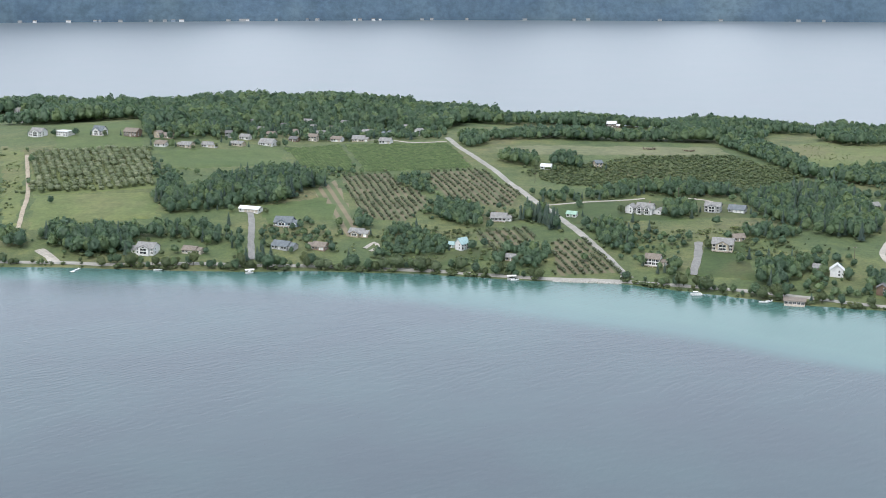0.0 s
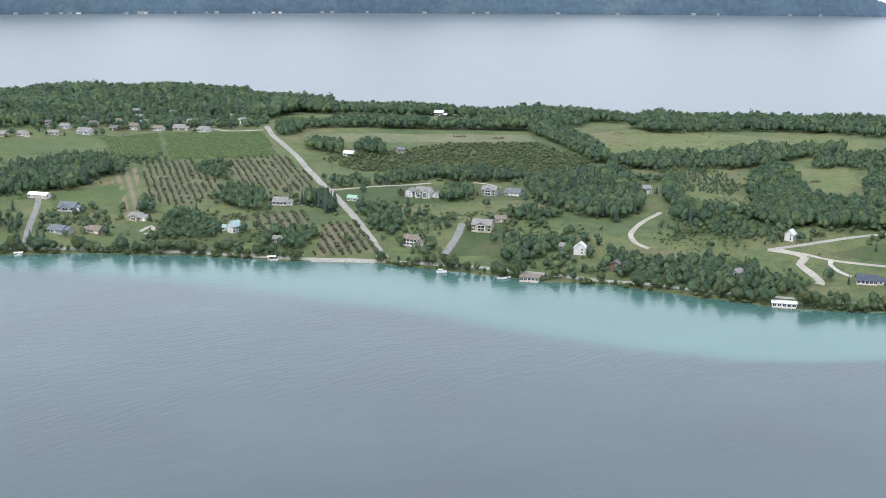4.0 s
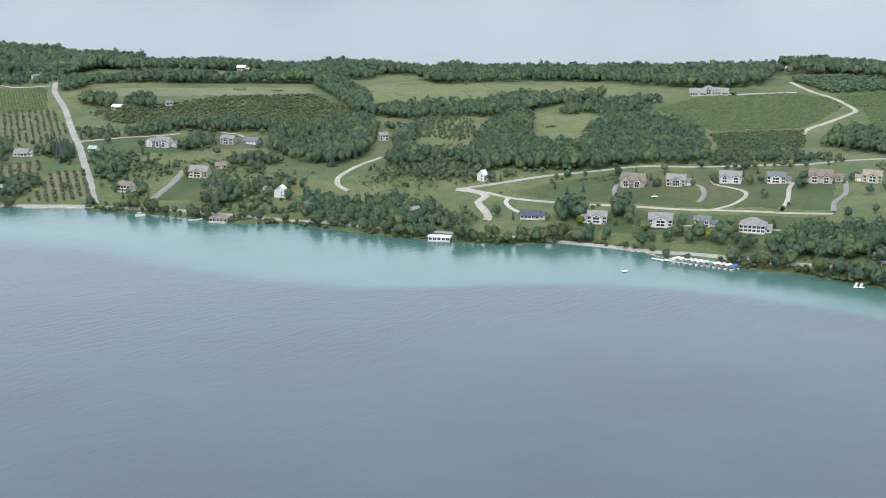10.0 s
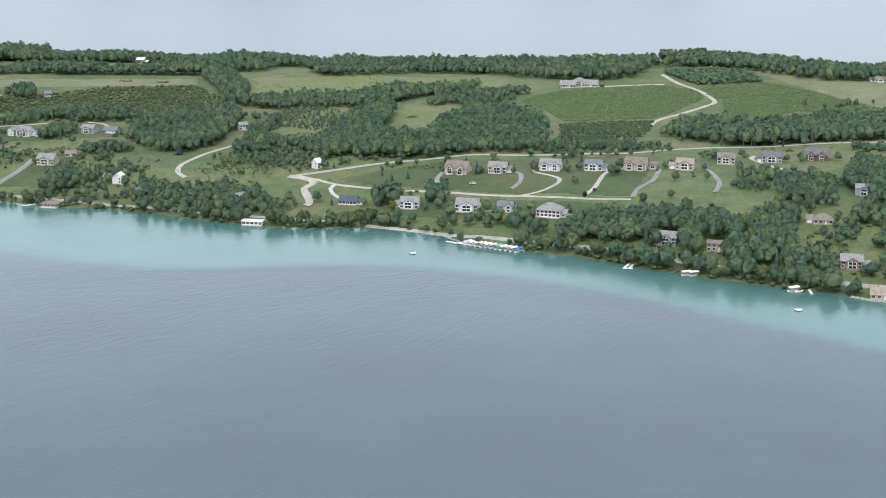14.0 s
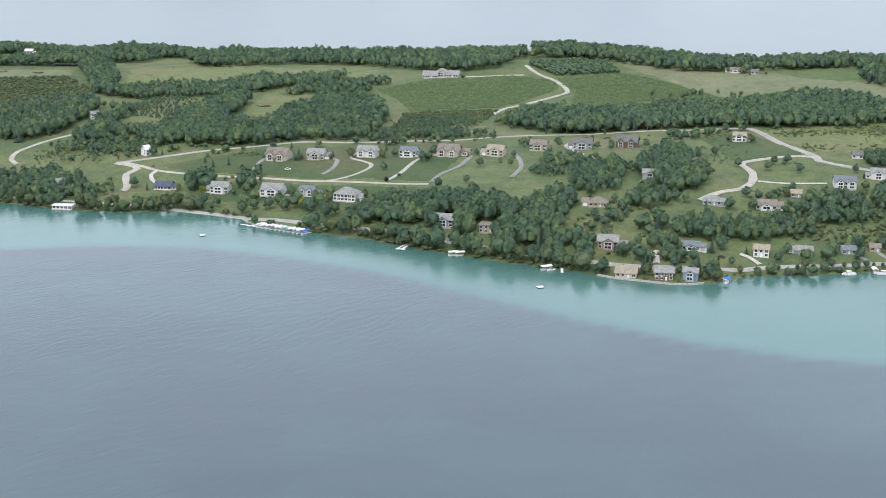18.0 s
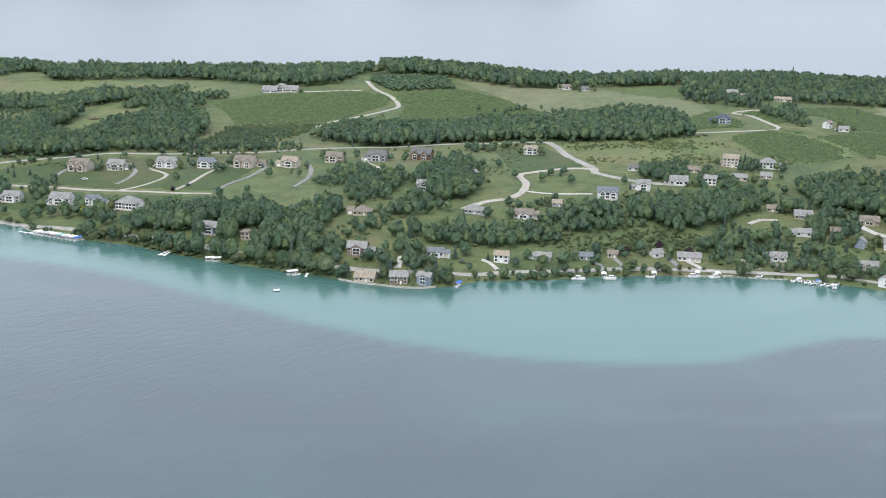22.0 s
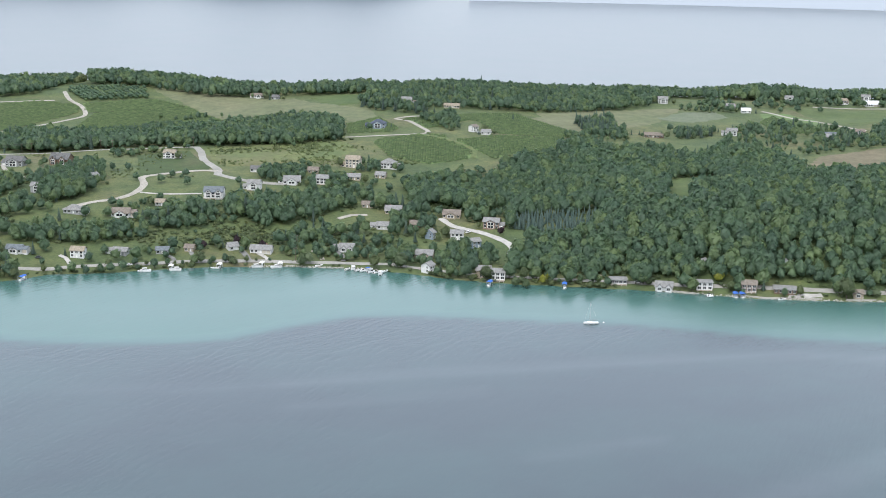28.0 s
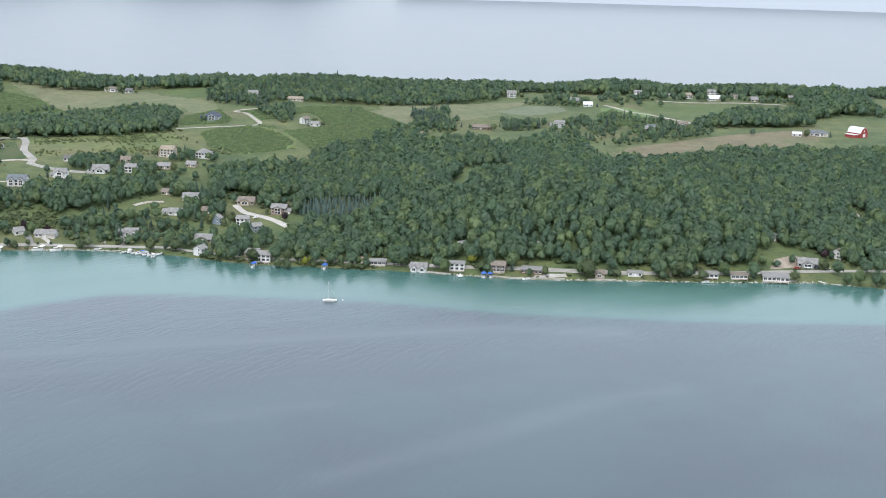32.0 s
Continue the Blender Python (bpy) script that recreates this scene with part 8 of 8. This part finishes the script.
sea_wall([(695, 514), (704, 506), (718, 499), (731, 492), (742, 490), (751, 492)], "low stone sea wall round the point", 1)
sea_wall([(1195, 378), (1207, 371), (1223, 367), (1240, 362)], "low stone wall below the brown cottages", 2)
sea_wall([(1254, 358), (1272, 354)], "low stone wall at the waterline", 3)
sea_wall([(1366, 333), (1388, 329)], "stone wall below the terraces", 4)
sea_wall([(1150, 400), (1168, 389)], "low stone wall before a cottage", 5)
rr = np.random.default_rng(77)
sx_ = np.concatenate([rr.uniform(70, 114, 260), rr.uniform(440, 500, 160), rr.uniform(905, 990, 240), rr.uniform(1150, 1420, 380)])
sy_ = np.interp(sx_, SHORE[:, 0], SHORE[:, 1]) + rr.uniform(-0.6, 2.4, len(sx_))
sv = ICO_V[None] * rr.uniform(0.3, 0.75, (len(sx_), 1, 1)) * rr.uniform(0.75, 1.2, (len(sx_), 12, 1))
co = sv + np.stack([sx_, sy_, np.maximum(ground_many(sx_, sy_), -0.1)], -1)[:, None]
tagged(poly_mesh("shore_rocks", co.reshape(-1, 3), (ICO_F[None] + (np.arange(len(sx_)) * 12)[:, None, None]).reshape(-1, 3), STONE, smooth=False), "grey boulders along the waterline", "rocks", kind="stuff")
field("bank", [(1378, 349), (1390, 364), (1406, 369), (1417, 364), (1407, 351)], PLOT, "bare sandy building plot above the cottages", 0.5, "ground")
field("bank", [(1117, 435), (1124, 448), (1127, 442), (1123, 425)], SAND, "eroded sandy bank in the wood", 0.5, "ground")
field("terrace", [(1219, 369), (1225, 375), (1243, 370), (1243, 364)], CONCRETE, "stone terrace above the sea wall", 0.6, "terrace")

# ---------------------------------------------------------------- power poles and wires
def pole_line(places, tall=9.5):
    tops = []
    for x, y in places:
        z = ground_zs(x, y)
        root = new("power_pole", None)
        root.matrix_basis = pose(x, y, z)
        bm = bmesh.new()
        bmesh.ops.create_cone(bm, cap_ends=True, segments=7, radius1=0.2, radius2=0.13, depth=tall + 1, matrix=pose(0, 0, tall / 2 - 0.5))
        part("shaft", bm, DARKWOOD, root)
        box_part("crossarm", (-1.1, 1.1, -0.08, 0.08, tall - 0.7, tall - 0.5), DARKWOOD, root)
        for k in (-1, 0, 1):
            box_part("insulator", (k - 0.07, k + 0.07, -0.07, 0.07, tall - 0.5, tall - 0.2), ALUMINIUM, root)
        tagged(root, "wooden power pole with a crossarm", "pole", "power poles")
        tops.append(Vector((x, y, z + tall - 0.2)))
    for a, b in zip(tops[:-1], tops[1:]):
        bm = bmesh.new()
        for off in (-1, 1):
            prev = None
            for k in range(9):
                t = k / 8
                p = a.lerp(b, t) + Vector((off, 0, -1.6 * 4 * t * (1 - t)))
                if prev is not None:
                    add_rod(bm, prev, p, 0.03)
                prev = p
        tagged(part("power_wire", bm, RUBBER), "thin dark wires sagging between poles", "wire", "power wires")


pole_line([(187, 1044), (266, 948), (274, 860)])
pole_line([(479, 860), (595, 841), (669, 843), (741, 856), (808, 852)])
pole_line([(596, 834), (681, 851), (749, 860), (818, 847), (888, 839)])
pole_line([(940, 534), (936, 508)])
pole_line([(34, 1062), (75, 1102)])

# ---------------------------------------------------------------- brush piles, parked cars, hedges
def brush_pile(x, y, w):
    rng_b = np.random.default_rng(int(abs(x)))
    v = ICO_V[None] * rng_b.uniform(0.5, 1.1, (26, 12, 1)) * 0.9
    c = np.stack([rng_b.normal(0, w * 0.3, 26), rng_b.normal(0, w * 0.14, 26), rng_b.uniform(0.2, 1.5, 26)], -1)
    ob = poly_mesh("brush_pile", (v + c[:, None]).reshape(-1, 3), (ICO_F[None] + (np.arange(26) * 12)[:, None, None]).reshape(-1, 3), DARKWOOD, smooth=False)
    ob.matrix_basis = pose(x, y, ground_zs(x, y))
    return tagged(ob, "long dark heap of cut brush on the field", "brush pile", kind="stuff")


for x, y, w in ((197, 1270, 11), (236, 1271, 11), (489, 1050, 9)):
    brush_pile(x, y, w)

CAR_PAINT = {"white": HULL, "dark": mottled("dark_car_paint", (0.03, 0.035, 0.045), (0.045, 0.05, 0.06), 0.5, 4.0, 0.3), "red": mottled("red_car_paint", (0.25, 0.03, 0.03), (0.3, 0.04, 0.04), 0.5, 4.0, 0.3), "silver": mottled("silver_car_paint", (0.42, 0.43, 0.44), (0.5, 0.51, 0.52), 0.5, 4.0, 0.3)}


def car(x, y, turn, paint):
    root = new("car", None)
    root.matrix_basis = pose(x, y, ground_zs(x, y) + 0.55, 0, 0, turn)
    box_part("body", (-2.2, 2.2, -0.9, 0.9, 0.3, 0.95), CAR_PAINT[paint], root, bevel=0.14)
    cab = box_part("cabin", (-1.5, 0.9, -0.78, 0.78, 0.95, 1.5), GLASS, root, bevel=0.2)
    box_part("roof", (-1.2, 0.6, -0.72, 0.72, 1.48, 1.56), CAR_PAINT[paint], cab)
    for sx in (-1.4, 1.4):
        for sy in (-0.85, 0.85):
            bm = bmesh.new()
            bmesh.ops.create_cone(bm, cap_ends=True, segments=12, radius1=0.34, radius2=0.34, depth=0.24, matrix=pose(sx, sy, 0.34, 90, 0, 0))
            part("wheel", bm, RUBBER, root)
    return tagged(root, f"{paint} car parked beside the road", "car", "parked cars")


for (x, y), paint, a in zip([(117, 841), (38, 892)] + [(515, 769), (595, 725)] + [(1167, 862), (1156, 860), (772, 530), (829, 512)] + [(1406, 347), (1412, 346), (1418, 343), (1398, 347), (1064, 546), (1140, 413)], ("white", "white", "white", "dark", "white", "silver", "dark", "silver", "white", "dark", "silver", "red", "white", "silver"), (-15, 30, 10, 60, 0, 5, -20, -5, -10, -10, -8, -12, 40, -15)):
    car(x, y, a, paint)

# houses along the far shore, specks at this distance
far_rng = random.Random(8)
for k in range(34):
    fx = far_rng.uniform(-1500, 1950)
    fy = float(np.interp(fx, far_x, far_line))
    root = new("house", None)
    root.matrix_basis = pose(fx, fy, 1.0, 0, 0, far_rng.uniform(-20, 20))
    w = far_rng.uniform(9, 17)
    part("wall", gable_wall(w, 8, 4.5, 2.4, -3), WALLS[far_rng.choice(("grey", "white", "blue-grey", "grey"))], root)
    part("roof", gable_roof(w, 8, 4.5, 2.4), ROOFS[far_rng.choice(("grey", "dark", "blue-grey"))], root)
    tagged(root, "small distant house on the far lake shore", "house", "far shore houses")
